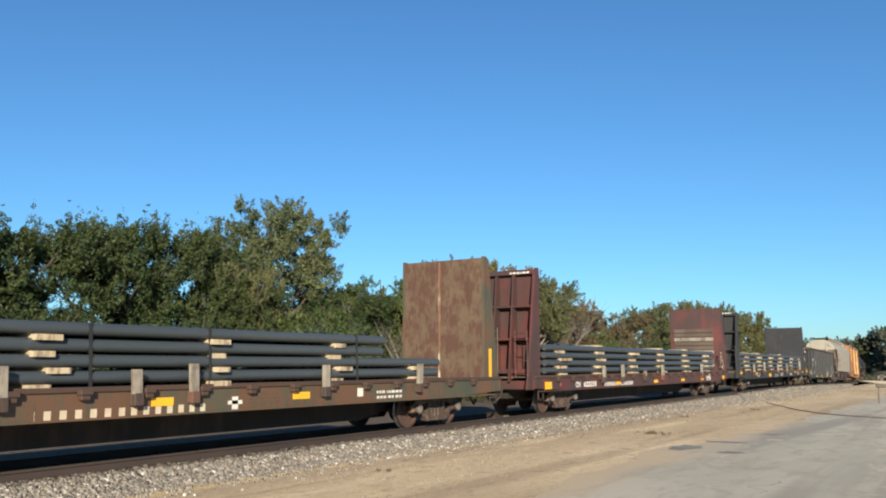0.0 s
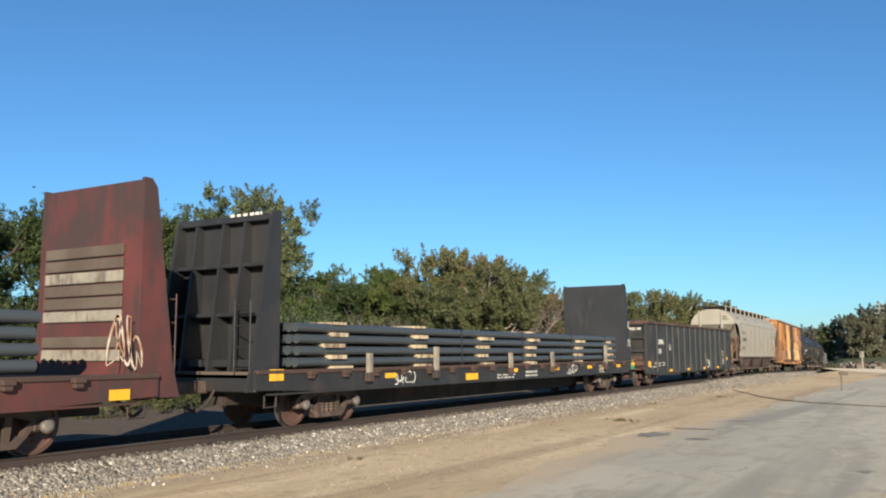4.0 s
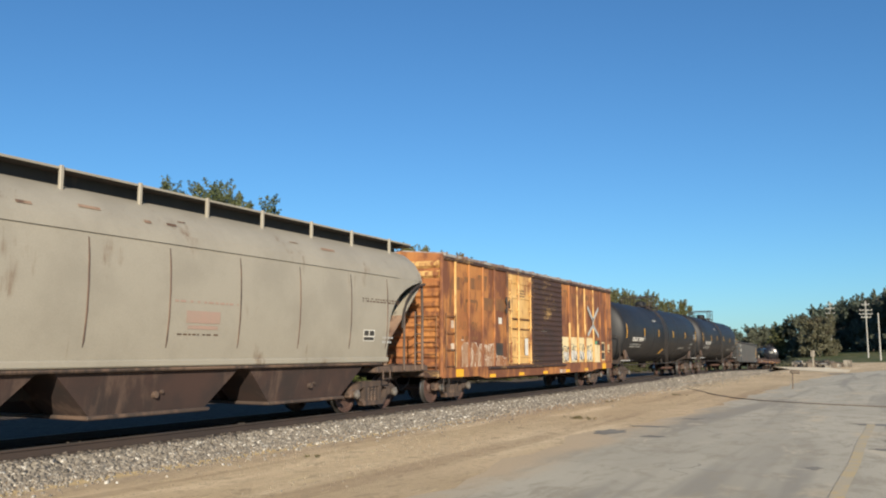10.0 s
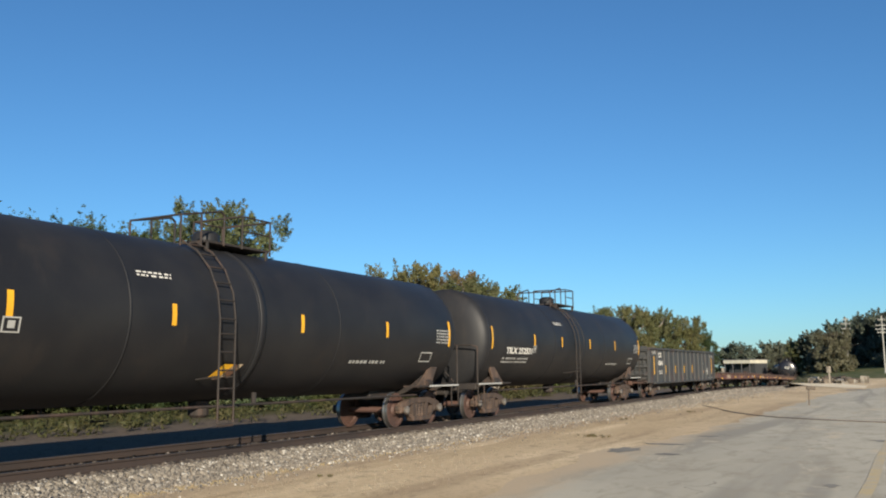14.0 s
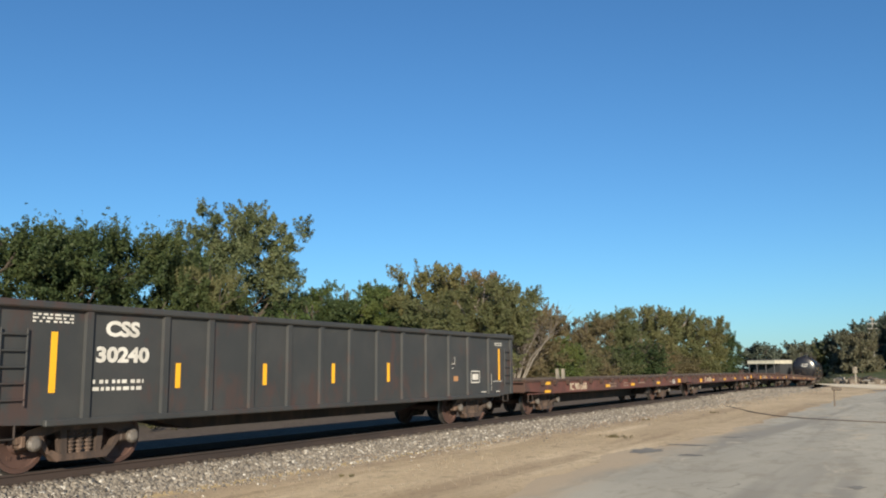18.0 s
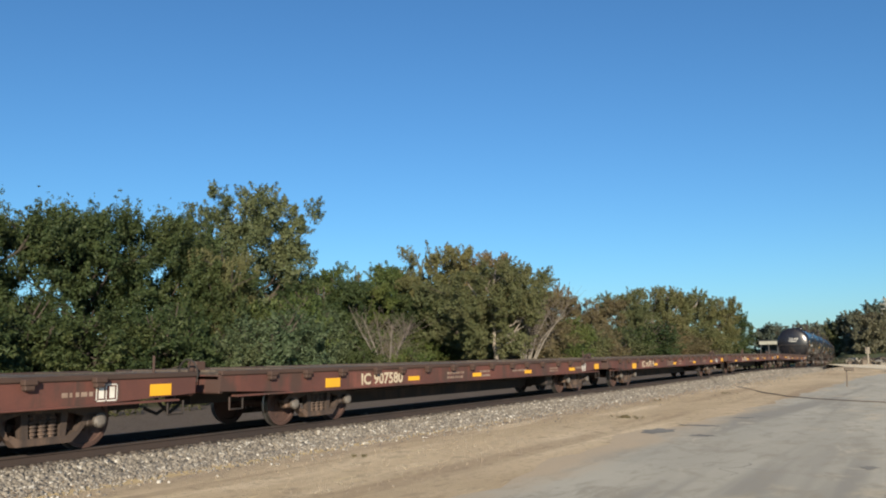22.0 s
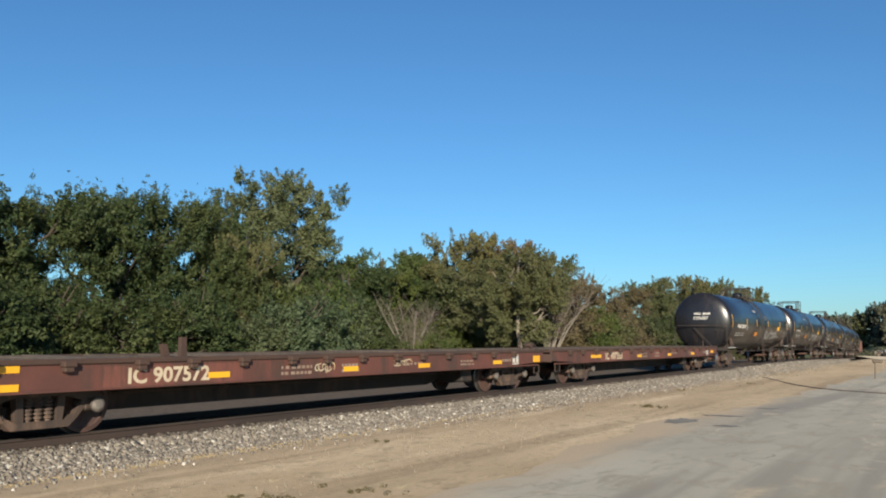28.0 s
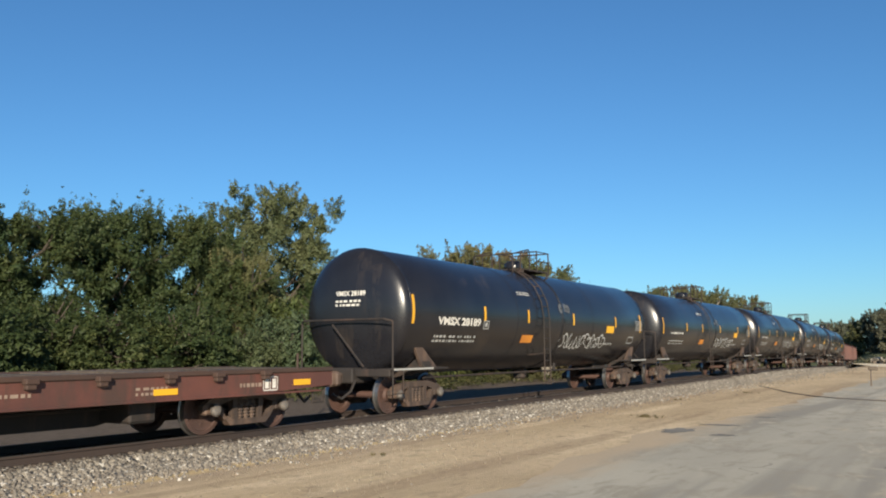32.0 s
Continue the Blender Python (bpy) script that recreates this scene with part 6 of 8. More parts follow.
    bars(put, 103.9 - s, 1.60, 1.1, 0.05, 1, M["ghost"], car, 46)
    decal("mark", put, [(96.2 - s, 97.3 - s, 1.215, 1.25)], M["ochre"], car, "yellow dusted sill strip")
    rng = random.Random(77)
    for k in range(16):
        y, ww = -hl + 0.7 + rng.uniform(0, 6.5) * (1 if k < 11 else 2.4), rng.uniform(0.15, 0.55)
        v = 3.27 + rng.uniform(0, 0.20)
        face = lambda u, q: (1.43 - (q - 3.25) * 0.81 + 0.012, u, q + 0.006)
        decal("rust_smear", face, [(y, y + ww, v, v + rng.uniform(0.02, 0.05))], M["hopper_dust"], car, "brown smear below the roof edge")
    add_couplers(car, -hl - 0.2, hl + 0.2, 0.6)
    for y in (-8.05, 7.25):
        add_truck(car, y, s)
    return car


# ---------------------------------------------------------------- boxcar
def boxcar(s):
    car = start_car("boxcar", s, "rusty orange boxcar with yellow and dark doors")
    half, w, z0, z1 = 8.47, 1.45, 0.78, 3.78
    loc = lambda v: v - s
    for sx in (-1, 1):
        bm = bmesh.new()
        box(bm, *sorted((sx * (w - 0.05), sx * w)), -half, half, z0, z1)
        part("side_wall", bm, M["box_orange"], car, "rust-stained orange side wall")
        bm = bmesh.new()
        prism(bm, [(-half, 0.92), (half, 0.92), (half, 0.66), (half - 2.4, 0.66), (half - 3.0, 0.585), (-half + 3.0, 0.585), (-half + 2.4, 0.66), (-half, 0.66)], "x", *sorted((sx * (w - 0.02), sx * (w + 0.03))))
        part("side_sill", bm, M["box_orange"], car, "rusty orange side sill")
        bm = bmesh.new()
        box(bm, *sorted((sx * (w - 0.03), sx * (w + 0.07))), -half, half, z1 - 0.06, z1 + 0.05, 0.02)
        part("eave", bm, M["box_door"], car, "rusted eave angle")
        ribs = [115.26, 116.22, 117.23, 118.14, 125.56, 126.6, 127.56, 128.75, 129.76, 130.64]
        for y in ribs:
            bm = bmesh.new()
            box(bm, *sorted((sx * (w + 0.001), sx * (w + 0.055))), loc(y) - 0.05, loc(y) + 0.05, 0.92, z1 - 0.06, 0.015)
            part("side_post", bm, M["box_yellow"] if int(y * 10) % 3 == 0 else M["box_orange"], car, "worn yellow-orange side post")
        for y in (125.56, 126.6, 127.56):
            bm = bmesh.new()
            box(bm, *sorted((sx * (w + 0.01), sx * (w + 0.075))), loc(y) - 0.075, loc(y) + 0.075, 0.93, 2.36, 0.02)
            part("post_sleeve", bm, M["box_yellow"], car, "yellow lower sleeve on the side post")
        # plug door: yellow panel with frame, rods and battens
        a, b = loc(119.2), loc(121.3)
        bm = bmesh.new()
        box(bm, *sorted((sx * (w + 0.001), sx * (w + 0.06))), a, b, 0.95, z1 - 0.08, 0.015)
        door = part("door", bm, M["box_yellow"], car, "faded yellow plug door")
        bm = bmesh.new()
        for z in (1.15, 1.75, 2.35, 2.95, 3.4):
            box(bm, *sorted((sx * (w + 0.061), sx * (w + 0.085))), a + 0.06, b - 0.06, z, z + 0.07, 0.01)
        part("door_batten", bm, M["box_yellow"], door)
        bm = bmesh.new()
        rod(bm, (sx * (w + 0.10), a + 0.3, 2.32), (sx * (w + 0.10), b - 0.3, 2.32), 0.02, 6)
        rod(bm, (sx * (w + 0.10), a + 0.3, 2.02), (sx * (w + 0.10), b - 0.3, 2.02), 0.02, 6)
        part("door_handle", bm, M["box_rod"], door, "rust-brown cross bars")
        for y, r in ((a + 0.12, 0.02), (a + 0.80, 0.036), (b - 0.18, 0.030)):
            bm = bmesh.new()
            rod(bm, (sx * (w + 0.115), y, 0.95), (sx * (w + 0.115), y, z1 - 0.1), r, 8)
            for z in (1.05, 1.6, 2.1, 2.6, 3.1, 3.5):
                box(bm, *sorted((sx * (w + 0.06), sx * (w + 0.15))), y - 0.05, y + 0.05, z - 0.03, z + 0.03, 0.008)
            part("locking_rod", bm, M["box_yellow"], door, "yellow locking rod with brackets")
        for y0, y1, v0, v1 in ((a - 0.05, b + 0.05, z1 - 0.10, z1 - 0.05), (a - 0.05, b + 0.05, 0.90, 0.97), (a - 0.06, a + 0.02, 0.93, z1 - 0.07), (b - 0.02, b + 0.06, 0.93, z1 - 0.07)):
            bm = bmesh.new()
            box(bm, *sorted((sx * (w + 0.002), sx * (w + 0.075))), y0, y1, v0, v1, 0.01)
            part("door_frame", bm, M["box_rod"], door, "rust-brown door frame strip")
        # sliding door: dark corrugated
        a, b = loc(121.5), loc(124.65)
        bm = bmesh.new()
        box(bm, *sorted((sx * (w + 0.001), sx * (w + 0.04))), a, b, 0.92, z1 - 0.08)
        door = part("door", bm, M["box_door"], car, "dark rusted sliding door")
        for k in range(16):
            bm = bmesh.new()
            z = 1.0 + 0.168 * k
            prism(bm, [(sx * (w + 0.041), z), (sx * (w + 0.085), z + 0.035), (sx * (w + 0.085), z + 0.075), (sx * (w + 0.041), z + 0.11)], "y", a + 0.08, b - 0.08)
            part("door_rib", bm, M["box_door"], door)
        bm = bmesh.new()
        box(bm, *sorted((sx * (w + 0.03), sx * (w + 0.11))), loc(117.6), loc(125.0), 0.84, 0.91, 0.01)
        part("door_track", bm, M["box_door"], car, "rusty door track")
    # roof
    bm = bmesh.new()
    prism(bm, [(-w - 0.08, z1 + 0.03), (w + 0.08, z1 + 0.03), (w + 0.08, z1 + 0.10), (0, z1 + 0.22), (-w - 0.08, z1 + 0.10)], "y", -half + 0.06, half - 0.06)
    roof = part("roof", bm, M["galvanised"], car, "pale galvanised roof, rusty at the seams")
    for k in range(13):
        bm = bmesh.new()
        y = -half + 0.15 + (2 * half - 0.3) * k / 12
        prism(bm, [(-w - 0.08, z1 + 0.102), (0, z1 + 0.222), (w + 0.08, z1 + 0.102), (w + 0.08, z1 + 0.125), (0, z1 + 0.245), (-w - 0.08, z1 + 0.125)], "y", y - 0.04, y + 0.04)
        part("roof_seam", bm, M["box_orange"] if k % 3 else M["galvanised"], roof)
    # ends with horizontal ribs
    for y, sg in ((-half, -1), (half, 1)):
        bm = bmesh.new()
        prism(bm, [(-w, z0), (w, z0), (w, z1 + 0.09), (0, z1 + 0.21), (-w, z1 + 0.09)], "y", *sorted((y, y - sg * 0.05)))
        part("end_wall", bm, M["box_orange"], car, "rust-streaked orange end wall")
        for k in range(11):
            z = 0.98 + 0.262 * k
            bm = bmesh.new()
            prism(bm, [(y + sg * 0.001, z - 0.10), (y + sg * 0.085, z - 0.035), (y + sg * 0.085, z + 0.035), (y + sg * 0.001, z + 0.10)], "x", -w + 0.1, w - 0.1)
            part("end_rib", bm, M["box_yellow"] if k > 8 else M["box_orange"], car, "pressed end rib")
        for sx in (-1, 1):
            bm = bmesh.new()
            box(bm, *sorted((sx * (w - 0.08), sx * (w + 0.02))), *sorted((y - sg * 0.06, y + sg * 0.05)), 0.68, z1 + 0.02, 0.015)
            part("corner_post", bm, M["box_orange"], car)
        ladder(car, M["box_rod"], w + 0.07, y - sg * 0.1 - (0.60 if sg > 0 else 0), 0.95, 2.25, 4, 0.60)
        ladder(car, M["box_rod"], 0.85, y + sg * 0.12, 0.95, 2.2, 5, 0.45, "x")
        bm = bmesh.new()
        box(bm, -1.4, 1.4, *sorted((y - sg * 0.2, y + sg * 0.16)), 0.66, 0.86, 0.03)
        box(bm, -0.9, 0.9, *sorted((y + sg * 0.1, y + sg * 0.42)), 0.98, 1.02)
        part("end_sill", bm, M["box_door"], car, "rusty end sill and platform")
        step(car, y + (0.05 if sg < 0 else -0.4), 0.64, w + 0.01)
    brake_wheel(car, -0.6, -half - 0.3, 1.6)
    bm = bmesh.new()
    box(bm, -w + 0.05, w - 0.05, -half + 0.1, half - 0.1, 0.80, 0.86)
    part("floor", bm, M["under"], car)
    centre_sill(car, -half, half, 0.46, 0.82, 0.3)
    # paint on the camera side
    put = side_at(w + 0.006)
    decal("paint_patch", put, [(loc(124.75), loc(125.5), 0.95, 1.85), (loc(125.62), loc(126.54), 0.95, 1.85), (loc(126.66), loc(127.5), 0.95, 1.85), (loc(127.62), loc(128.68), 0.95, 1.85)], M["box_cream"], car, "cream repainted patch")
    decal("paint_patch", put, [(loc(128.82), loc(129.7), 0.92, 1.6)], M["box_cream"], car, "cream repainted patch")
    blobs(side_at(w + 0.009), loc(124.8), loc(128.65), 0.97, 1.62, 6, 4, None, M["smudge"], car)
    blobs(side_at(w + 0.009), loc(125.0), loc(128.5), 1.0, 1.4, 4, 14, M["white"], M["tape"], car)
    blobs(side_at(w + 0.009), loc(115.75), loc(118.2), 0.68, 1.58, 4, 6, M["graffiti_fill"], M["graffiti"], car)
    blobs(side_at(w + 0.012), loc(117.0), loc(118.2), 1.05, 1.60, 2, 9, M["graffiti_fill"], M["graffiti"], car)
    blobs(side_at(w + 0.009), loc(118.35), loc(119.1), 0.78, 1.22, 1, 17, M["graffiti_fill"], M["graffiti"], car)
    for u0, u1, v0, v1 in ((115.02, 115.3, 1.95, 2.15), (115.0, 115.25, 1.35, 1.55), (115.7, 115.9, 1.62, 1.67), (124.35, 125.0, 0.60, 0.72), (127.55, 127.9, 0.61, 0.68)):
        decal("paint_patch", side_at(w + 0.033) if v0 < 0.75 else put, [(loc(u0), loc(u1), v0, v1)], M["graffiti"], car, "chalky pale scuff")
    for (ya, za), (yb, zb) in (((127.85, 3.02), (128.6, 2.55)), ((129.4, 3.02), (128.65, 2.55)), ((128.62, 2.62), (128.62, 2.28)), ((128.6, 2.32), (127.85, 1.95)), ((128.65, 2.32), (129.4, 1.92))):
        bm = bmesh.new()
        d = Vector((yb - ya, zb - za)).normalized() * 0.075
        vs = [bm.verts.new((w + 0.06, loc(q[0]), q[1])) for q in ((ya - d.y, za + d.x), (ya + d.y, za - d.x), (yb + d.y, zb - d.x), (yb - d.y, zb + d.x))]
        bm.faces.new(vs)
        part("tape_strip", bm, M["tape"], car, "grey taped strip in a cross")
    lettering("The nationwide bo", put, loc(124.9), 3.27, 4.1, 0.24, M["old_logo"], car, "faded dark slogan", 0.03)
    # an old emblem, as plain slanted blocks
    for u0, u1, v0, v1 in ((115.0, 115.72, 2.98, 3.32), (115.76, 116.16, 3.22, 3.36), (116.2, 116.75, 3.05, 3.36), (116.8, 117.5, 3.06, 3.48), (117.15, 118.0, 2.50, 2.86), (118.05, 118.5, 2.52, 2.86), (118.55, 119.05, 2.52, 2.88), (114.86, 114.98, 2.35, 2.95), (115.9, 116.02, 2.4, 2.75), (116.02, 116.8, 2.68, 2.76), (116.72, 116.82, 2.45, 2.72)):
        bm = bmesh.new()
        bm.faces.new([bm.verts.new(put(loc(u), v)) for u, v in ((u0, v0), (u1, v0), (u1 + 0.10, v1), (u0 + 0.10, v1))])
        part("paint_patch", bm, M["old_logo"], car, "faded dark block of an old emblem")
    for (ya, za), (yb, zb) in (((119.0, 2.92), (119.5, 2.50)), ((119.0, 2.50), (119.5, 2.92))):
        bm = bmesh.new()
        d = Vector((yb - ya, zb - za)).normalized() * 0.09
        vs = [bm.verts.new((w + 0.064 + 0.002 * (za > 2.6), loc(q[0]), q[1])) for q in ((ya - d.y, za + d.x), (ya + d.y, za - d.x), (yb + d.y, zb - d.x), (yb - d.y, zb + d.x))]
        bm.faces.new(vs)
        part("painted_cross", bm, M["black_letter"], car, "black painted cross")
    bars(side_at(w + 0.066), loc(119.95), 3.02, 0.75, 0.26, 3, M["ghost"], car, 49)
    bars(side_at(w + 0.044), loc(122.2), 2.35, 0.6, 0.06, 1, M["tape"], car, 50)
    bars(side_at(w + 0.044), loc(122.4), 2.0, 0.5, 0.08, 1, M["tape"], car, 51)
    lettering("AB", put, loc(115.5), 1.93, 0.58, 0.22, M["old_logo"], car, "faded dark letters", 0.02)
    lettering("OX", put, loc(116.4), 1.93, 0.5, 0.22, M["old_logo"], car, "faded dark letters", 0.02)
    bars(put, loc(115.75), 1.66, 1.2, 0.16, 1, M["old_logo"], car, 52)
    decal("label", put, [(loc(118.5), loc(118.78), 2.15, 2.33)], M["white"], car, "small white label")
    decal("label", side_at(w + 0.124), [(loc(120.53), loc(120.83), 1.22, 1.74)], M["white"], car, "white door label")
    decal("label", put, [(loc(118.3), loc(118.85), 1.22, 1.58)], M["black_letter"], car, "black data plate")
    decal("label", put, [(loc(129.0), loc(129.3), 1.62, 1.74)], M["green"], car, "small green label")
    decal("label", put, [(loc(129.35), loc(129.65), 1.58, 1.78)], M["black_letter"], car, "small black label")
    decal("data_panel", put, [(loc(129.85), loc(130.45), 0.98, 1.02), (loc(129.85), loc(130.45), 1.66, 1.70), (loc(129.85), loc(129.9), 0.98, 1.7), (loc(130.4), loc(130.45), 0.98, 1.7), (loc(129.85), loc(130.45), 1.3, 1.34)], M["box_cream"], car, "cream framed data panel")
    decal("data_panel", put, [(loc(129.92), loc(130.38), 1.04, 1.28), (loc(129.92), loc(130.38), 1.36, 1.64)], M["black_letter"], car, "dark data panel")
    decal("paint_patch", put, [(loc(130.75), loc(131.15), 1.3, 1.62)], M["box_cream"], car, "cream patch by the ladder")
    for y, z, ww, hh in ((115.55, 0.77, 0.5, 0.2), (117.95, 0.65, 0.46, 0.09), (120.42, 0.65, 0.46, 0.09), (122.77, 0.65, 0.46, 0.09), (125.28, 0.66, 0.46, 0.09), (127.64, 0.67, 0.46, 0.09), (130.2, 0.76, 0.5, 0.2)):
        reflector(car, loc(y), z, ww, hh, w + 0.032)
    add_couplers(car, -half, half, 0.65)
    for y in (-7.15, 6.75):
        add_truck(car, y, s)
    return car


# ---------------------------------------------------------------- tank cars
def tank_car(s, ref, mark, kind, paint, seed):
    half = ref * 0.9795
    labels = {"dull": "dull black tank car with yellow reflective strips", "gloss": "glossy black tank car with yellow reflective strips and graffiti"}
    car = start_car("tank_car", s, labels[kind])
    GAUGE[car.name] = ROUND_SCALE
    r, zc = 1.40, 2.20
    bm = bmesh.new()
    prof = []
    for k in range(9):
        a = math.pi / 2 * k / 8
        prof.append((max(0.02, r * math.sin(a)), -half - 0.42 * math.cos(a)))
    body = [-half + 2 * half * k / 6 for k in range(1, 6)]
    prof += [(r, y) for y in body]
    prof += [(rr, -o) for rr, o in prof[8::-1]]
    lathe(bm, prof, (0, 0, zc), 56, "y")
    part("tank_shell", bm, paint, car, "black painted tank shell with domed heads", True)
    for y in (-half + 0.02, -half * 0.33, half * 0.04, half * 0.36, half - 0.02):
        bm = bmesh.new()
        lathe(bm, [(r - 0.01, y - 0.03), (r + 0.006, y - 0.02), (r + 0.006, y + 0.02), (r - 0.01, y + 0.03)], (0, 0, zc), 56, "y")
        part("weld_seam", bm, paint, car, "", True)
    for y in (half * 0.04 + 0.12,):
        bm = bmesh.new()
        lathe(bm, [(r - 0.01, y - 0.09), (r + 0.014, y - 0.08), (r + 0.014, y + 0.08), (r - 0.01, y + 0.09)], (0, 0, zc), 56, "y")
        part("reinforcing_band", bm, paint, car, "", True)
    put = tank_side(r, zc, 0.008)
    # reflective strips
    strips = {"CRGX": (-8.55, -5.1, -1.93, 1.74, 5.15, 8.44), "TILX": (-8.28, -4.82, -2.12, 1.10, 4.49, 8.31)}.get(mark[0], (-8.33, -4.8, -2.11, 1.29, 5.2, 7.95))
    for y, h in zip(strips, (0.62, 0.34, 0.34, 0.34, 0.34, 0.62)):
        decal("reflector", put, [(y - 0.055, y + 0.055, 2.22 - h / 2, 2.22 + h / 2)], M["yellow"], car, "upright yellow reflective strip", 5)
    m1, m2 = mark
    if m1:
        lettering(m1 + " " + m2, put, strips[0] + 1.12, 1.90 if m1 == "VMSX" else 1.78, 2.18, 0.19, M["white"], car, "white reporting mark and number", 0.045)
        lettering(m1 + " " + m2, lambda u, v: (u, -half - 0.42 * math.sqrt(max(0.0, 1 - (u * u + (v - zc) ** 2) / (r * r))) - 0.012, v), -0.35, 2.52, 0.8, 0.11, M["white"], car, "small white head lettering", 0.025)
        bars(lambda u, v: (u, -half - 0.42 * math.sqrt(max(0.0, 1 - (u * u + (v - zc) ** 2) / (r * r))) - 0.012, v), -0.35, 2.30, 0.7, 0.17, 2, M["white"], car, seed)
        decal("data_panel", put, [(-ref * 0.955 + 3.35, -ref * 0.955 + 3.65, 1.84, 1.86), (-ref * 0.955 + 3.35, -ref * 0.955 + 3.65, 2.03, 2.05), (-ref * 0.955 + 3.35, -ref * 0.955 + 3.38, 1.84, 2.05), (-ref * 0.955 + 3.62, -ref * 0.955 + 3.65, 1.84, 2.05), (-ref * 0.955 + 3.44, -ref * 0.955 + 3.56, 1.9, 2.0)], M["tape"], car, "small grey framed panel")
    else:
        bars(put, -ref * 0.955 + 0.95, 1.92, 1.9, 0.14, 1, M["white"], car, seed)
    bars(put, -ref * 0.955 + 0.95, 1.50, 2.1, 0.22, 2, M["tape"], car, seed + 1)
    bars(put, ref * 0.42, 1.45, 1.6, 0.14, 1, M["tape"], car, seed + 2)
    bars(put, ref * 0.86, 1.98, 0.75, 0.36, 5, M["tape"], car, seed + 3, 2)
    decal("data_panel", put, [(ref * 0.78, ref * 0.78 + 0.6, 1.5, 1.53), (ref * 0.78, ref * 0.78 + 0.6, 1.72, 1.75), (ref * 0.78, ref * 0.78 + 0.03, 1.5, 1.75), (ref * 0.78 + 0.57, ref * 0.78 + 0.6, 1.5, 1.75)], M["tape"], car, "grey framed data panel", 2)
    bars(put, -ref * 0.30, 2.80, 0.8, 0.12, 2, M["white"], car, seed + 5)
    if kind == "gloss":
        scrawl(put, ref * 0.05, ref * 0.50, 1.32, 1.80, seed, M["tape"], car, "pale grey graffiti", 15, 0.026)
        decal("placard", put, [(-ref * 0.28, -ref * 0.28 + 0.75, 1.50, 1.72)], weathered("orange_patch", (0.62, 0.24, 0.03), (0.5, 0.18, 0.03), None, 0, 0.6), car, "orange patch", 3)
        decal("placard", put, [(ref * 0.50, ref * 0.50 + 0.75, 1.86, 2.08)], M["yellow"], car, "yellow placard", 3)
        scrawl(put, ref * 0.03, ref * 0.11, 2.42, 2.64, seed + 3, M["smudge"], car, "pale smudged graffiti", 4, 0.05)
    if m1 == "CRGX":
        p0 = -0.64
        slant = lambda u, v: tank_side(r, zc, 0.010)(u + (v - 1.14) * 0.9, v)
        decal("placard", slant, [(p0, p0 + 0.30, 1.13, 1.42)], M["yellow"], car, "yellow half of a slanted placard", 3)
        decal("placard", slant, [(p0 + 0.30, p0 + 0.56, 1.13, 1.42)], M["seam"], car, "pale half of a slanted placard", 3)
    # top platform with railings and valve housing
    mid = 0.05 if kind == "dull" else -0.35
    bm = bmesh.new()
    lathe(bm, [(0.26, zc + r - 0.05), (0.28, zc + r + 0.26), (0.18, zc + r + 0.34), (0.05, zc + r + 0.35)], (0, mid + 0.35, 0), 18, "z")
    part("valve_housing", bm, paint, car, "black domed valve housing", True)
    bm = bmesh.new()
    box(bm, -0.62, 0.62, mid - 0.35, mid + 1.6, zc + r + 0.02, zc + r + 0.06)
    for x in (-0.6, 0.6):
        for y in (mid - 0.3, mid + 1.5):
            rod(bm, (x, y, zc + r - 0.25), (x, y, zc + r + 0.04), 0.03, 6)
    part("top_platform", bm, M["under"], car, "dark top platform")
    zt = zc + r + 0.62
    for sx in (-1, 1):
        bm = bmesh.new()
        polyrod(bm, [(sx * 0.62, mid - 1.05, zc + r - 0.12), (sx * 0.62, mid - 1.05, zt - 0.2), (sx * 0.62, mid + 0.05, zt), (sx * 0.62, mid + 0.15, zt - 0.06), (sx * 0.62, mid + 0.15, zc + r)], 0.022)
        part("railing", bm, M["under"], car, "black pipe railing")
        bm = bmesh.new()
        rod(bm, (sx * 0.62, mid - 0.5, zc + r - 0.05), (sx * 0.62, mid - 0.5, zt - 0.1), 0.022)
        part("railing_post", bm, M["under"], car)
        bm = bmesh.new()
        polyrod(bm, [(sx * 0.62, mid + 0.7, zc + r), (sx * 0.62, mid + 0.7, zt), (sx * 0.62, mid + 1.6, zt), (sx * 0.62, mid + 1.6, zc + r - 0.05)], 0.022)
        part("railing", bm, M["under"], car, "black pipe railing")
        bm = bmesh.new()
        rod(bm, (sx * 0.62, mid + 0.7, zt - 0.28), (sx * 0.62, mid + 1.6, zt - 0.28), 0.016)
        part("middle_rail", bm, M["under"], car)
    for y, z in ((mid + 0.7, zt), (mid + 1.6, zt), (mid - 1.05, zt - 0.2)):
        bm = bmesh.new()
        rod(bm, (-0.62, y, z), (0.62, y, z), 0.02, 6)
        part("cross_rail", bm, M["under"], car)
    for sx in (-1, 1):
        lad = mid - 0.95
        side = None
        for y in (lad, lad + 0.42):
            bm = bmesh.new()
            polyrod(bm, [((r + 0.10) * sx, y, 0.50)] + [((r + 0.10) * math.cos(a) * sx, y, zc + (r + 0.10) * math.sin(a)) for a in (0.0, 0.3, 0.6, 0.9, 1.2)], 0.02)
            if side is None:
                side = part("ladder", bm, M["under"], car, "dark side ladder bent over the tank")
            else:
                part("stile", bm, M["under"], side)
        for k in range(12):
            a = (k - 6) * 0.21
            q = ((r + 0.10) * sx, zc - 0.30 * (6 - k) + 0.05) if k < 6 else ((r + 0.10) * math.cos(a) * sx, zc + (r + 0.10) * math.sin(a))
            bm = bmesh.new()
            rod(bm, (q[0], lad, q[1]), (q[0], lad + 0.42, q[1]), 0.015, 6)
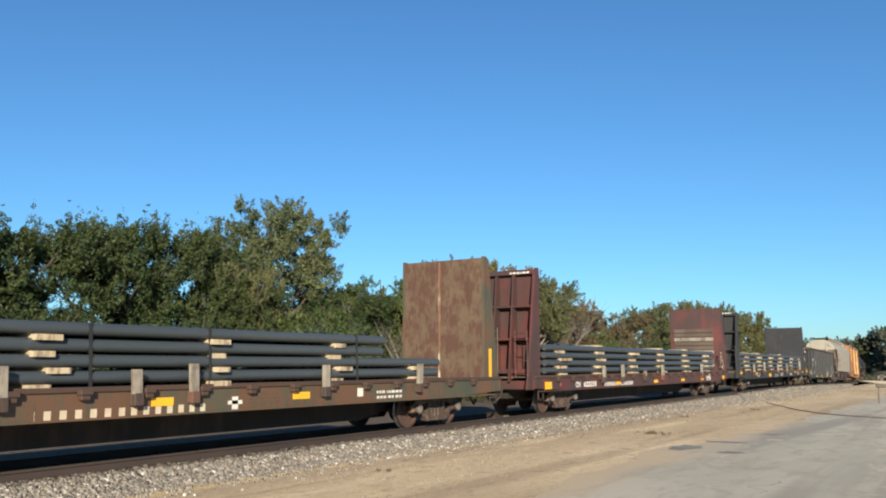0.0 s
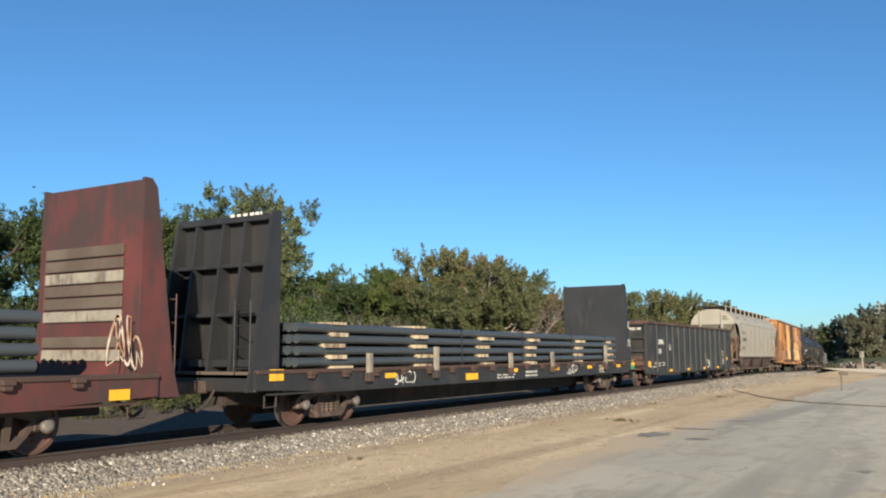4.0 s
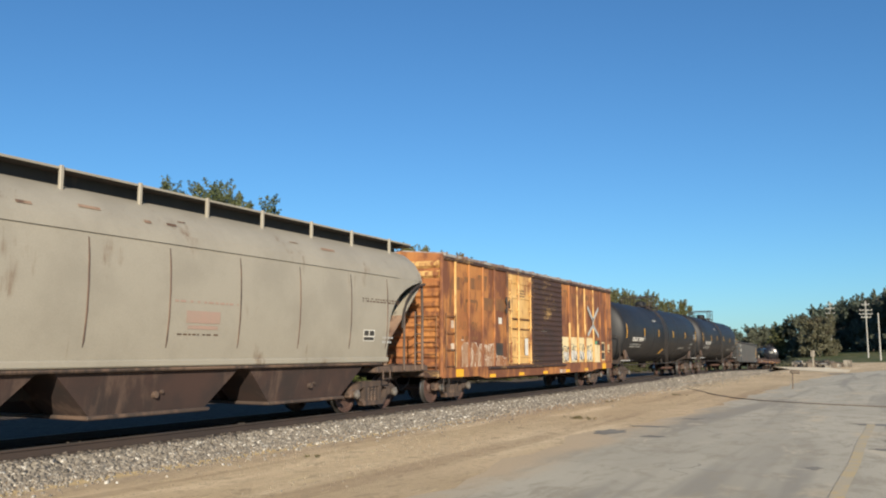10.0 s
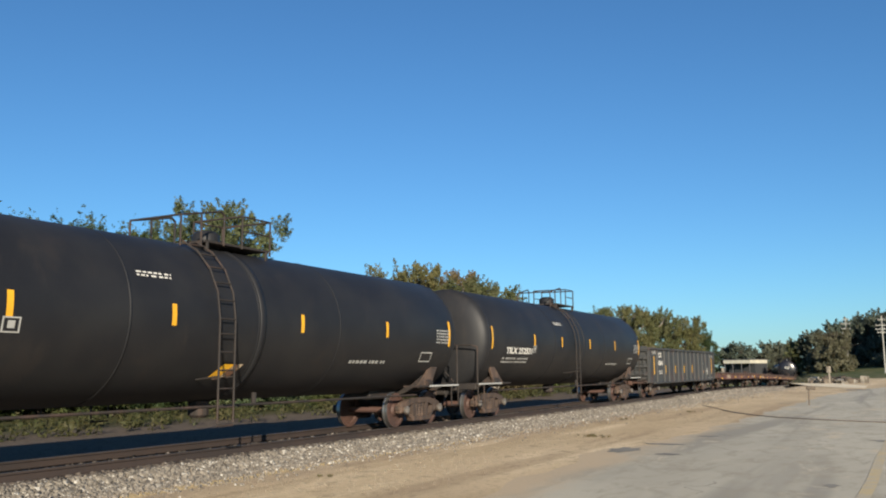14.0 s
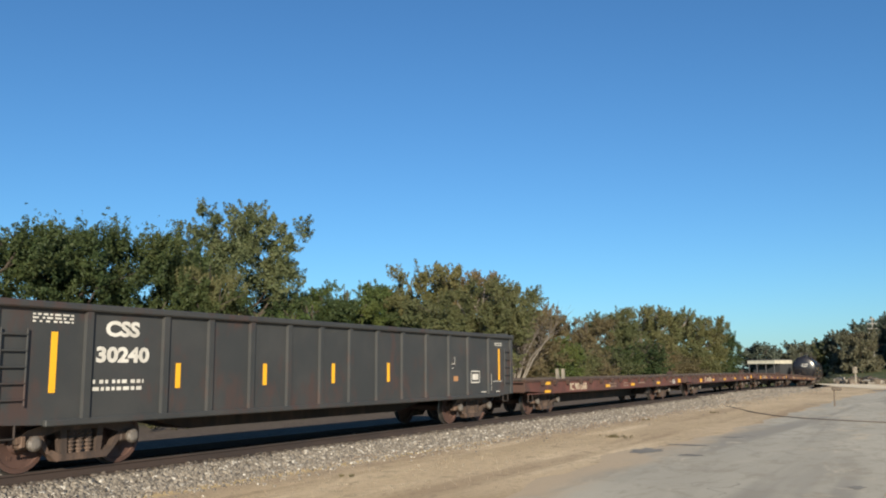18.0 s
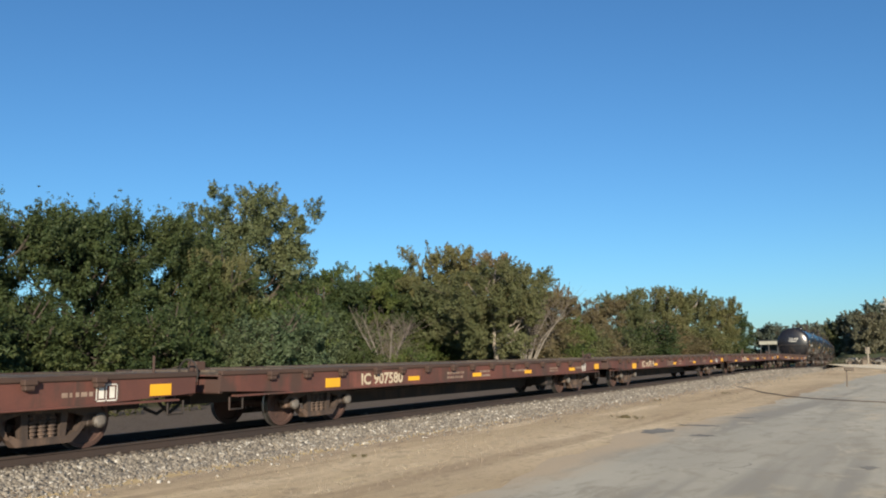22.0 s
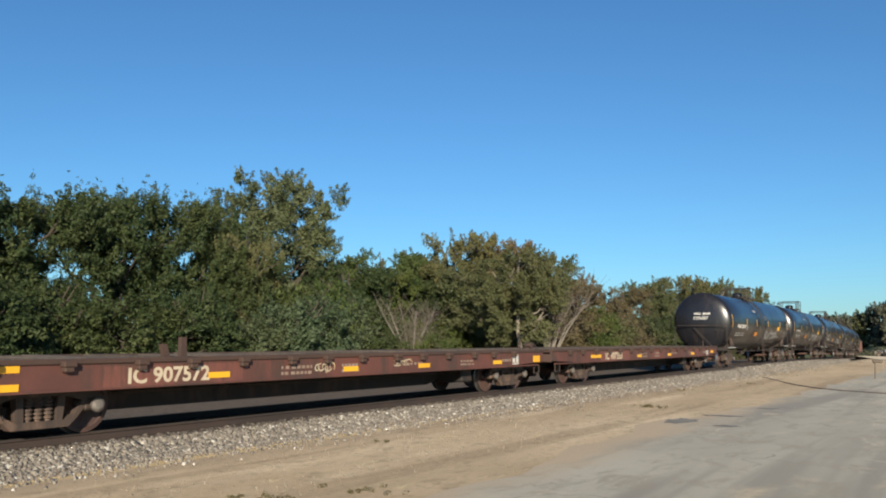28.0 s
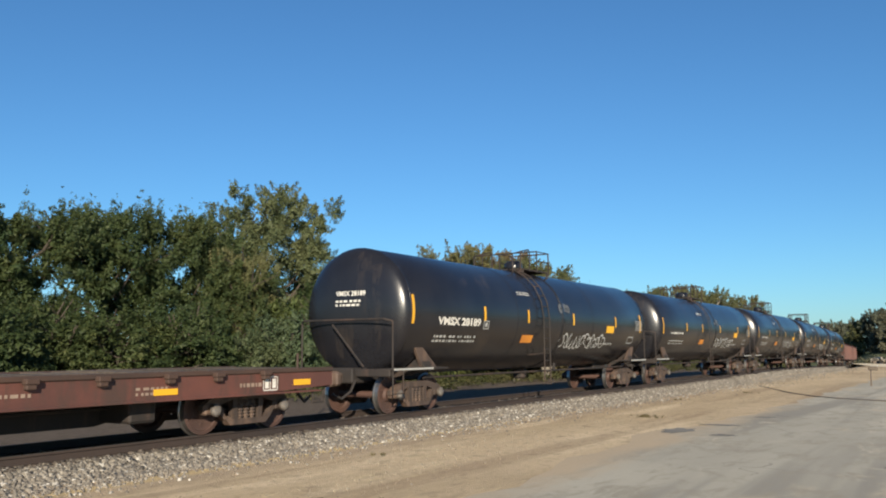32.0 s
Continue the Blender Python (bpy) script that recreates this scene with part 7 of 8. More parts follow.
            part("rung", bm, M["under"], side)
        bm = bmesh.new()
        for y in (lad, lad + 0.42):
            rod(bm, (sx * (r + 0.10), y, 1.25), (sx * 1.0, y, 1.2), 0.016, 6)
        part("ladder_brace", bm, M["under"], car)
    # stub sills, saddles, bolsters, end railing
    for sg in (-1, 1):
        yb = sg * (half - 1.05)
        bm = bmesh.new()
        box(bm, -0.35, 0.35, *sorted((sg * (half - 2.6), sg * (half + 0.75))), 0.66, 0.98, 0.03)
        box(bm, -1.23, 1.23, *sorted((sg * (half + 0.45), sg * (half + 0.62))), 0.80, 0.96, 0.02)
        part("stub_sill", bm, M["under"], car, "sooty stub sill")
        for sx in (-1, 1):
            bm = bmesh.new()
            prism(bm, [(sx * 0.3, 0.72), (sx * 1.21, 0.92), (sx * 1.21, 1.04), (sx * 1.05, 1.21), (sx * 0.75, 0.98), (sx * 0.3, 0.85)], "y", yb - 0.16, yb + 0.16)
            part("bolster_arm", bm, M["under"], car, "sooty tank saddle")
            bm = bmesh.new()
            prism(bm, [(yb - sg * 0.62, 0.90), (yb + sg * 0.12, 0.90), (yb + sg * 0.52, 1.44), (yb + sg * 0.30, 1.52)], "x", *sorted((sx * 1.09, sx * 1.15)))
            part("saddle_gusset", bm, M["truck"], car, "rust-dusted slanting saddle plate")
            bm = bmesh.new()
            box(bm, *sorted((sx * 0.9, sx * 1.265)), *sorted((sg * (half - 1.9), sg * (half + 0.6))), 0.93, 0.97)
            part("side_platform", bm, M["under"], car, "dark running board with pale edge")
            bm = bmesh.new()
            box(bm, *sorted((sx * 1.266, sx * 1.275)), *sorted((sg * (half - 1.2), sg * (half + 0.5))), 0.93, 0.97)
            part("platform_edge", bm, M["tape"], car, "pale platform edge")
            bm = bmesh.new()
            polyrod(bm, [(sx * 1.25, sg * (half + 0.52), 0.95), (sx * 1.25, sg * (half + 0.52), 0.45), (sx * 1.25, sg * (half + 0.1), 0.45), (sx * 1.25, sg * (half + 0.1), 0.95)], 0.018)
            part("step", bm, M["under"], car)
            bm = bmesh.new()
            polyrod(bm, [(sx * 1.23, sg * (half + 0.5), 0.95), (sx * 1.23, sg * (half + 0.5), 1.95), (sx * 1.08, sg * (half + 0.62), 2.0)], 0.022)
            part("handrail", bm, M["under"], car, "black bent end handrail")
        bm = bmesh.new()
        polyrod(bm, [(-1.08, sg * (half + 0.62), 2.0), (1.08, sg * (half + 0.62), 2.0)], 0.022)
        rod(bm, (0.55, sg * (half + 0.60), 1.0), (-0.3, sg * (half + 0.60), 1.9), 0.022, 6)
        part("handrail", bm, M["under"], car, "black cross handrail")
        add_truck(car, yb, s)
    bm = bmesh.new()
    rod(bm, (0.9, half * 0.1, 0.72), (0.9, half * 0.1, 0.95), 0.05, 8)
    polyrod(bm, [(0.95, -half * 0.85, 0.74), (0.95, half * 0.85, 0.74)], 0.025)
    lathe(bm, [(0.14, 0.5), (0.2, 0.55), (0.2, 0.8), (0.1, 0.85)], (0, half * 0.04, 0), 12, "z")
    part("underside_piping", bm, M["under"], car, "sooty brake pipe and outlet")
    add_couplers(car, -half - 0.62, half + 0.62, 0.5)
    return car


# ---------------------------------------------------------------- trees and weeds
def leaf_tris(rng, c, nrm, size):
    """One three-cornered leaf at every place c, facing nrm; returns corners and their order."""
    count = len(c)
    nrm = nrm / np.linalg.norm(nrm, axis=1)[:, None]
    t = np.cross(nrm, rng.normal(0, 1, (count, 3)))
    t /= np.linalg.norm(t, axis=1)[:, None]
    b = np.cross(nrm, t)
    s = size * rng.uniform(0.6, 1.4, (count, 1))
    v = np.stack([c - t * s + b * s * 0.1, c + b * s * 0.62 + t * s * 0.25, c + t * s - b * s * 0.5], 1).reshape(-1, 3)
    return v, np.arange(count * 3)


def leaf_cloud(rng, centres, radii, count, size, flat=0.75):
    """Leaves scattered over round clumps."""
    n = len(centres)
    weight = radii ** 2
    pick = rng.choice(n, count, p=weight / weight.sum())
    d = rng.normal(0, 1, (count, 3))
    d /= np.linalg.norm(d, axis=1)[:, None]
    rad = radii[pick] * (1 - 0.55 * rng.random(count) ** 2.2) * rng.uniform(0.85, 1.18, count)
    c = centres[pick] + d * rad[:, None] * np.array([1, 1, flat])
    return leaf_tris(rng, c, d + rng.normal(0, 0.55, (count, 3)) + np.array([0, 0, 0.25]), size)


def leaf_sprays(rng, centres, radii, middle, count, size, lift=0.6, twigs=11):
    """Leaves along short twigs that fan out and up from every clump, away from the crown's middle."""
    n = len(centres) * twigs
    cen = np.repeat(centres, twigs, 0)
    rad = np.repeat(radii, twigs)
    out = cen - middle
    out /= np.linalg.norm(out, axis=1)[:, None] + 1e-6
    axis = out * 0.55 + rng.normal(0, 0.75, (n, 3)) + np.array([0, 0, lift])
    axis /= np.linalg.norm(axis, axis=1)[:, None]
    side = rng.normal(0, 1, (n, 3))
    side /= np.linalg.norm(side, axis=1)[:, None]
    root = cen + side * (rad * rng.uniform(0.1, 0.6, n))[:, None]
    length = rad * rng.uniform(0.55, 1.05, n)
    weight = length ** 1.6
    pick = rng.choice(n, count, p=weight / weight.sum())
    u = rng.random(count) ** 0.8
    off = rng.normal(0, 1, (count, 3))
    off /= np.linalg.norm(off, axis=1)[:, None]
    wide = rad[pick] * 0.40 * (1.05 - 0.85 * u) * rng.random(count) ** 0.4
    c = root[pick] + axis[pick] * (u * length[pick])[:, None] + off * wide[:, None]
    return leaf_tris(rng, c, off + axis[pick] * 0.5 + rng.normal(0, 0.35, (count, 3)) + np.array([0, 0, 0.45]), size)


def limb_mesh(rng, height, spread, trunk_r, lean=0.0, limbs=8, low=0.25):
    bm = bmesh.new()
    prev, r = Vector((0, 0, -0.2)), trunk_r
    ends = []
    steps = 6
    for k in range(steps):
        nxt = Vector((lean * (k + 1) / steps + rng.normal(0, 0.12), rng.normal(0, 0.12), height * 0.85 * (k + 1) / steps))
        rod(bm, prev, nxt, r, 8, 0, r * 0.8)
        prev, r = nxt, r * 0.8
        ends.append(prev.copy())
    for k in range(limbs):
        z = height * (low + 0.5 * k / limbs)
        a = rng.uniform(0, 6.28)
        p = Vector((lean * z / height, 0, z))
        mid = p + Vector((math.cos(a), math.sin(a), 0.5)) * spread * 0.35
        tip = p + Vector((math.cos(a), math.sin(a), 0.85)) * spread * rng.uniform(0.45, 0.65)
        rr = trunk_r * 0.45
        rod(bm, p, mid, rr, 6, 0, rr * 0.7)
        rod(bm, mid, tip, rr * 0.7, 6, 0, rr * 0.3)
        for q in range(2):
            tw = mid + Vector((rng.normal(0, 1), rng.normal(0, 1), 0.8)) * spread * 0.28
            rod(bm, mid, tw, rr * 0.4, 5, 0, rr * 0.15)
    return bm


def tree_kind(seed, height, width, leaves, size, bottom=0.12, taper=0.5, clumps=46, spiky=False, round_top=False):
    """Trunk and crown meshes of one kind of tree, unit in metres."""
    rng = np.random.default_rng(seed)
    trunk = bpy.data.meshes.new("trunk")
    bm = limb_mesh(rng, height, width * 0.5, 0.10 + height * 0.012, rng.normal(0, 0.3))
    bm.to_mesh(trunk)
    bm.free()
    u = (np.arange(clumps) + rng.random(clumps)) / clumps
    z = height * (bottom + (0.86 - bottom) * u ** 0.8)
    f = (z / height - bottom) / (1 - bottom)
    if round_top:
        f = np.clip(f, 0, 0.93)
    wide = width * 0.5 * np.sqrt(np.clip(1 - (np.abs(f - taper) / np.where(f > taper, 1.06 - taper, taper + 0.35)) ** 2.2, 0.22, 1))
    a = rng.uniform(0, 6.28, clumps)
    rr = wide * np.sqrt(rng.random(clumps)) * 0.86
    cen = np.stack([rr * np.cos(a), rr * np.sin(a), z], 1)
    rad = rng.uniform(0.10, 0.20, clumps) * width * (1.15 - 0.45 * f) * (46 / clumps) ** 0.25
    v, q = leaf_sprays(rng, cen, rad, np.array([0, 0, height * 0.42]), leaves, size)
    if spiky:
        m = 60
        aa, ff = rng.uniform(0, 6.28, m), rng.uniform(0.72, 1.0, m)
        base = np.stack([width * 0.40 * np.cos(aa) * rng.random(m), width * 0.40 * np.sin(aa) * rng.random(m), height * (0.80 + 0.12 * rng.random(m))], 1)
        pts = np.concatenate([base + np.array([0, 0, 1])[None] * height * 0.13 * k / 4 * rng.uniform(0.6, 1.2, (m, 1)) for k in range(5)])
        rr2 = np.concatenate([np.full(m, 0.30 - 0.055 * k) for k in range(5)])
        v2, q2 = leaf_cloud(rng, pts, rr2, 7000, size * 0.9, 1.0)
        v, q = np.concatenate([v, v2]), np.concatenate([q, q2 + len(v)])
    crown = quads_ob("crown", v, q, [], None, 3)
    me = crown.data
    bpy.data.objects.remove(crown)
    return trunk, me


def plant(kinds, k, x, y, sx, sz, leaf, label, turn, name="tree", bark="bark", cat="tree"):
    t = new(name)
    z = ground_z(x, y)
    t.matrix_basis = pose(x, y, z - 0.05, 0, 0, turn) @ Matrix.Diagonal((sx * 1.14, sx * 1.14, sz * 1.13, 1))
    tagged(t, label, cat, group="trees beyond the railway line")
    trunk, crown = kinds[k]
    a = new("trunk", trunk)
    a.parent = t
    b = new("crown", crown)
    b.parent = t
    for o, mt in ((a, M[bark]), (b, LEAF[leaf])):
        if not o.data.materials:
            o.data.materials.append(mt)
        o.material_slots[0].link = "OBJECT"
        o.material_slots[0].material = mt
    return t


def make_trees():
    kinds = {
        "full": tree_kind(11, 8.5, 8.0, 60000, 0.078, 0.10, 0.5, 90),
        "spiky": tree_kind(12, 8.0, 8.5, 58000, 0.076, 0.10, 0.5, 90, True),
        "tall": tree_kind(33, 11.5, 8.6, 76000, 0.080, 0.22, 0.66, 130, False, True),
        "airy": tree_kind(14, 9.0, 8.0, 44000, 0.090, 0.10, 0.58, 84, False, True),
        "shrub": tree_kind(15, 3.6, 5.5, 13000, 0.078, 0.02, 0.35, 38),
        "far": tree_kind(16, 10.0, 11.0, 15000, 0.26, 0.03, 0.5, 54),
    }

    def at(az, d):
        a = radians(0.0004 * az * az + 1.1354 * az - 0.17)
        return -d * math.sin(a), d * math.cos(a)

    rng = random.Random(2)
    big = "tall leafy tree with dense green crown beyond the track"
    rows = [
        # az, distance, kind, width scale, height scale, leaf
        (60, 40, "full", 1.0, 0.92, "green"), (55.5, 41, "spiky", 0.95, 0.98, "green"), (51.0, 43, "full", 0.95, 0.93, "green"), (47.2, 45, "spiky", 0.95, 1.02, "green"),
        (43.6, 47, "spiky", 0.85, 1.02, "green"), (41.3, 50, "full", 0.7, 0.97, "green"),
        (38.1, 61, "tall", 1.08, 1.10, "silver"), (39.0, 46, "full", 0.62, 0.70, "green"), (34.6, 66, "full", 0.9, 0.86, "green"),
        (33.6, 56, "airy", 0.75, 0.70, "green"), (31.6, 64, "airy", 0.85, 0.88, "bright"), (29.2, 70, "full", 0.8, 0.94, "olive"),
        (27.3, 71, "airy", 0.95, 1.12, "olive"), (25.0, 75, "airy", 0.95, 1.10, "brown"), (22.6, 80, "airy", 1.0, 1.03, "olive"), (21.0, 86, "full", 0.8, 0.92, "brown"),
        (19.6, 84, "shrub", 1.0, 1.2, "bright"),
        (17.8, 118, "airy", 1.0, 0.92, "brown"), (16.4, 128, "full", 1.2, 1.12, "olive"), (14.8, 138, "airy", 1.3, 1.22, "olive"), (13.2, 146, "full", 1.3, 1.30, "olive"),
        (11.8, 156, "airy", 1.35, 1.18, "olive"), (10.9, 172, "full", 1.2, 1.08, "green"),
        (18.9, 150, "far", 0.9, 0.6, "green"), (19.6, 165, "far", 0.9, 0.65, "green"),
        # far woods: the "dark" leaves carry distance haze in their colour
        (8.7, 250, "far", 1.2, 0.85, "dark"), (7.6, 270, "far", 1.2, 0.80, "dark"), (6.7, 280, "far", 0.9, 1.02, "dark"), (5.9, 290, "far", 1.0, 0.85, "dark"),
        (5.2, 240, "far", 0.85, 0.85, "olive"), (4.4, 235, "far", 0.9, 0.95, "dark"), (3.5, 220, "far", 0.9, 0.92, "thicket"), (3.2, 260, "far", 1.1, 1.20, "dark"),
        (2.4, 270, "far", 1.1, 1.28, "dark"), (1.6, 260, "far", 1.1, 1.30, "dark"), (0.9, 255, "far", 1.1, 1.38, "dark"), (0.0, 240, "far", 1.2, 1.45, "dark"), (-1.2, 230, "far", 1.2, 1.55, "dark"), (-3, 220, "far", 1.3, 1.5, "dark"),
    ]
    labels = {"green": "dense green leafy tree beyond the track", "silver": "tall silvery-green tree above its neighbours", "olive": "olive-green tree turning yellow beyond the track", "brown": "browning thin-leaved tree beyond the track",
              "bright": "bright green bushy tree beyond the track", "dark": "green tree in the far woods, leaves paled as haze", "thicket": "brown-olive bushy tree by the far bend"}
    for az, d, k, sx, sz, leaf in rows:
        x, y = at(az, d)
        plant(kinds, k, x, y, sx, sz, leaf, labels[leaf], rng.uniform(0, 360), bark="pale_bark" if leaf == "olive" and az < 24 else "bark")
    # undergrowth along the foot of the trees
    for k in range(34):
        az = 58 - 1.15 * k + rng.uniform(-0.4, 0.4)
        d = (27.5 + rng.uniform(-2, 2.5)) / math.sin(radians(max(az, 15)))
        x, y = at(az, d)
        if 22 < az < 32 or (az > 40 and k % 3 == 0):
            continue
        leaf = "green" if az > 41 else (rng.choice(["green", "bright", "silver"]) if az > 31 else rng.choice(["olive", "brown", "bright"]))
        plant(kinds, "shrub", x, y, rng.uniform(0.7, 1.1), rng.uniform(0.62, 1.05), leaf, "bushy undergrowth shrub beyond the track", rng.uniform(0, 360), "shrub", cat="shrub")
    for k in range(16):
        az = 21 - 0.95 * k
        if az < 10.6:
            continue
        d = 31 / math.sin(radians(az)) if az > 12 else 150
        x, y = at(az, d)
        plant(kinds, "shrub", x, y, rng.uniform(1.2, 1.8), rng.uniform(0.9, 1.3), rng.choice(["olive", "brown", "green"]), "bushy undergrowth shrub by the far track", rng.uniform(0, 360), "shrub", cat="shrub")
    # a tree with a clear pale trunk, low growth behind it, and two leafless shrubs
    def spot(az, d):
        return -d * math.sin(radians(az)), d * math.cos(radians(az))
    for az, d, k, sx, sz, leaf, bark in ((27.0, 52, "tall", 0.66, 0.62, "olive", "pale_bark"), (29.8, 60, "airy", 0.8, 0.72, "olive", "bark"), (33.2, 63, "full", 0.85, 0.68, "green", "bark"), (36.6, 60, "airy", 0.8, 0.7, "bright", "bark"),
                                        (24.2, 62, "airy", 0.8, 0.62, "brown", "bark")):
        x, y = spot(az, d)
        plant(kinds, k, x, y, sx, sz, leaf, "olive tree with a clear pale trunk beyond the track" if bark == "pale_bark" else labels[leaf], rng.uniform(0, 360), bark=bark)
    for k in range(9):
        x, y = spot(23.5 + 1.5 * k, 66 - 1.2 * k)
        plant(kinds, "shrub", x, y, rng.uniform(0.8, 1.1), rng.uniform(0.5, 0.8), rng.choice(["bright", "olive", "green"]), "shaded undergrowth shrub beyond the track", rng.uniform(0, 360), "shrub", cat="shrub")
    x, y = at(39.4, 47)
    plant(kinds, "airy", x, y, 0.5, 0.78, "olive", "small olive-yellow tree among green ones", 30)
    x, y = at(35.9, 47)
    plant(kinds, "shrub", x, y, 0.85, 1.2, "bright", "bright green bush in front of taller trees", 75, "shrub", cat="shrub")
    for az, d, leaf in ((35.6, 44, "green"), (32.4, 45, "bright")):
        x, y = spot(az, d)
        plant(kinds, "shrub", x, y, 0.45, 0.5, leaf, "low bushy shrub beside the leafless one", 40 * az, "shrub", cat="shrub")
    for az, d, size, stems, seed in ((34.2, 46, 1.2, 8, 8), (25.2, 55, 1.65, 12, 9)):
        x, y = spot(az, d)
        bare_shrub(x, y, size, stems, seed)


def bare_shrub(x, y, size, stems, seed):
    r2 = np.random.default_rng(seed)
    bare = new("bare_shrub")
    bare.matrix_basis = pose(x, y, ground_z(x, y))
    tagged(bare, "bare pale-stemmed shrub with brown twigs", "shrub", group="trees beyond the railway line")
    bm, tw = bmesh.new(), bmesh.new()
    for k in range(stems):
        a, reach = r2.uniform(0, 6.28), r2.uniform(0.5, 1.5) * size
        p0 = Vector((0.1 * math.cos(a), 0.1 * math.sin(a), 0))
        p1 = p0 + Vector((math.cos(a) * reach * 0.5, math.sin(a) * reach * 0.5, r2.uniform(1.2, 1.8) * size))
        p2 = p1 + Vector((math.cos(a) * reach * 0.7, math.sin(a) * reach * 0.7, r2.uniform(0.8, 1.6) * size))
        rod(bm, p0, p1, 0.04 * size, 6, 0, 0.028 * size)
        rod(bm, p1, p2, 0.028 * size, 6, 0, 0.012)
        for q in range(30):
            s0 = p0.lerp(p1, r2.uniform(0.6, 1)) if q % 4 == 0 else p1.lerp(p2, r2.uniform(0, 1))
            rod(tw, s0, s0 + Vector((r2.normal(0, 0.5), r2.normal(0, 0.5), r2.uniform(0.3, 1.1))) * size, 0.011, 4, 0, 0.005)
    part("stem", bm, M["bare_stem"], bare)
    part("twig", tw, M["twig"], bare, "dense bare brown twigs")


def make_weeds():
    rng = np.random.default_rng(21)

    def clumps(n, xs, ys, h):
        y = rng.uniform(*ys, n)
        x = np.array([track_x(q) for q in y]) + rng.uniform(*xs, n)
        z = np.array([ground_z(a, b) for a, b in zip(x, y)])
        return np.stack([x, y, z + h * 0.4], 1), rng.uniform(0.5, 1.1, n) * h * 0.55
    c, r = clumps(900, (-14.5, -9.0), (6, 150), 0.6)
    v, f = leaf_cloud(rng, c, r, 26000, 0.09, 1.0)
    tagged(quads_ob("weeds", v, f, LEAF["weed"], None, 3), "rough dry green weeds beyond the track", "weeds", kind="stuff")
    vs, fs, total = [], [], 0
    for x, y, n in ((-7.48, 22.4, 9), (-6.82, 7.19, 8), (-6.33, 8.37, 4), (-8.4, 12.0, 1), (-8.9, 30.0, 3), (-7.9, 36.0, 3)):
        k = n * 2
        cc = np.stack([x + rng.normal(0, 0.28, k), y + rng.normal(0, 0.16, k), np.full(k, ground_z(x, y) + 0.02)], 1)
        v, f = leaf_cloud(rng, cc, np.full(k, 0.05), 30 * n, 0.026, 0.6)
        vs.append(v)
        fs.append(f + total)
        total += len(v)
    tagged(quads_ob("weed_tufts", np.concatenate(vs), np.concatenate(fs), LEAF["tuft"], None, 3), "low dry brown-green weed tufts on dirt", "weeds", kind="stuff")


# ---------------------------------------------------------------- roadside things and distance
def utility_pole(x, y, h, arms, label, lean=0.0, r=0.15):
    pole = new("utility_pole")
    z = ground_z(x, y)
    pole.matrix_basis = pose(x, y, z, 0, lean, 0)
    tagged(pole, label, "utility pole", group="utility poles along the road")
    bm = bmesh.new()
    rod(bm, (0, 0, -0.3), (0, 0, h), r, 10, 0, r * 0.68)
    part("shaft", bm, M["wood_pole"], pole, "grey weathered wooden shaft")
    for z, w in arms:
        bm = bmesh.new()
        box(bm, -w, w, -0.06, 0.06, z - 0.07, z + 0.07, 0.01)
        arm = part("cross_arm", bm, M["wood_pole"], pole, "wooden cross arm")
        for k in range(4):
            bm = bmesh.new()
            xx = -w * 0.92 + w * 1.84 * k / 3
            rod(bm, (xx, 0, z + 0.07), (xx, 0, z + 0.26), 0.06, 8)
            part("insulator", bm, M["tape"], arm, "pale insulator")
    return pole


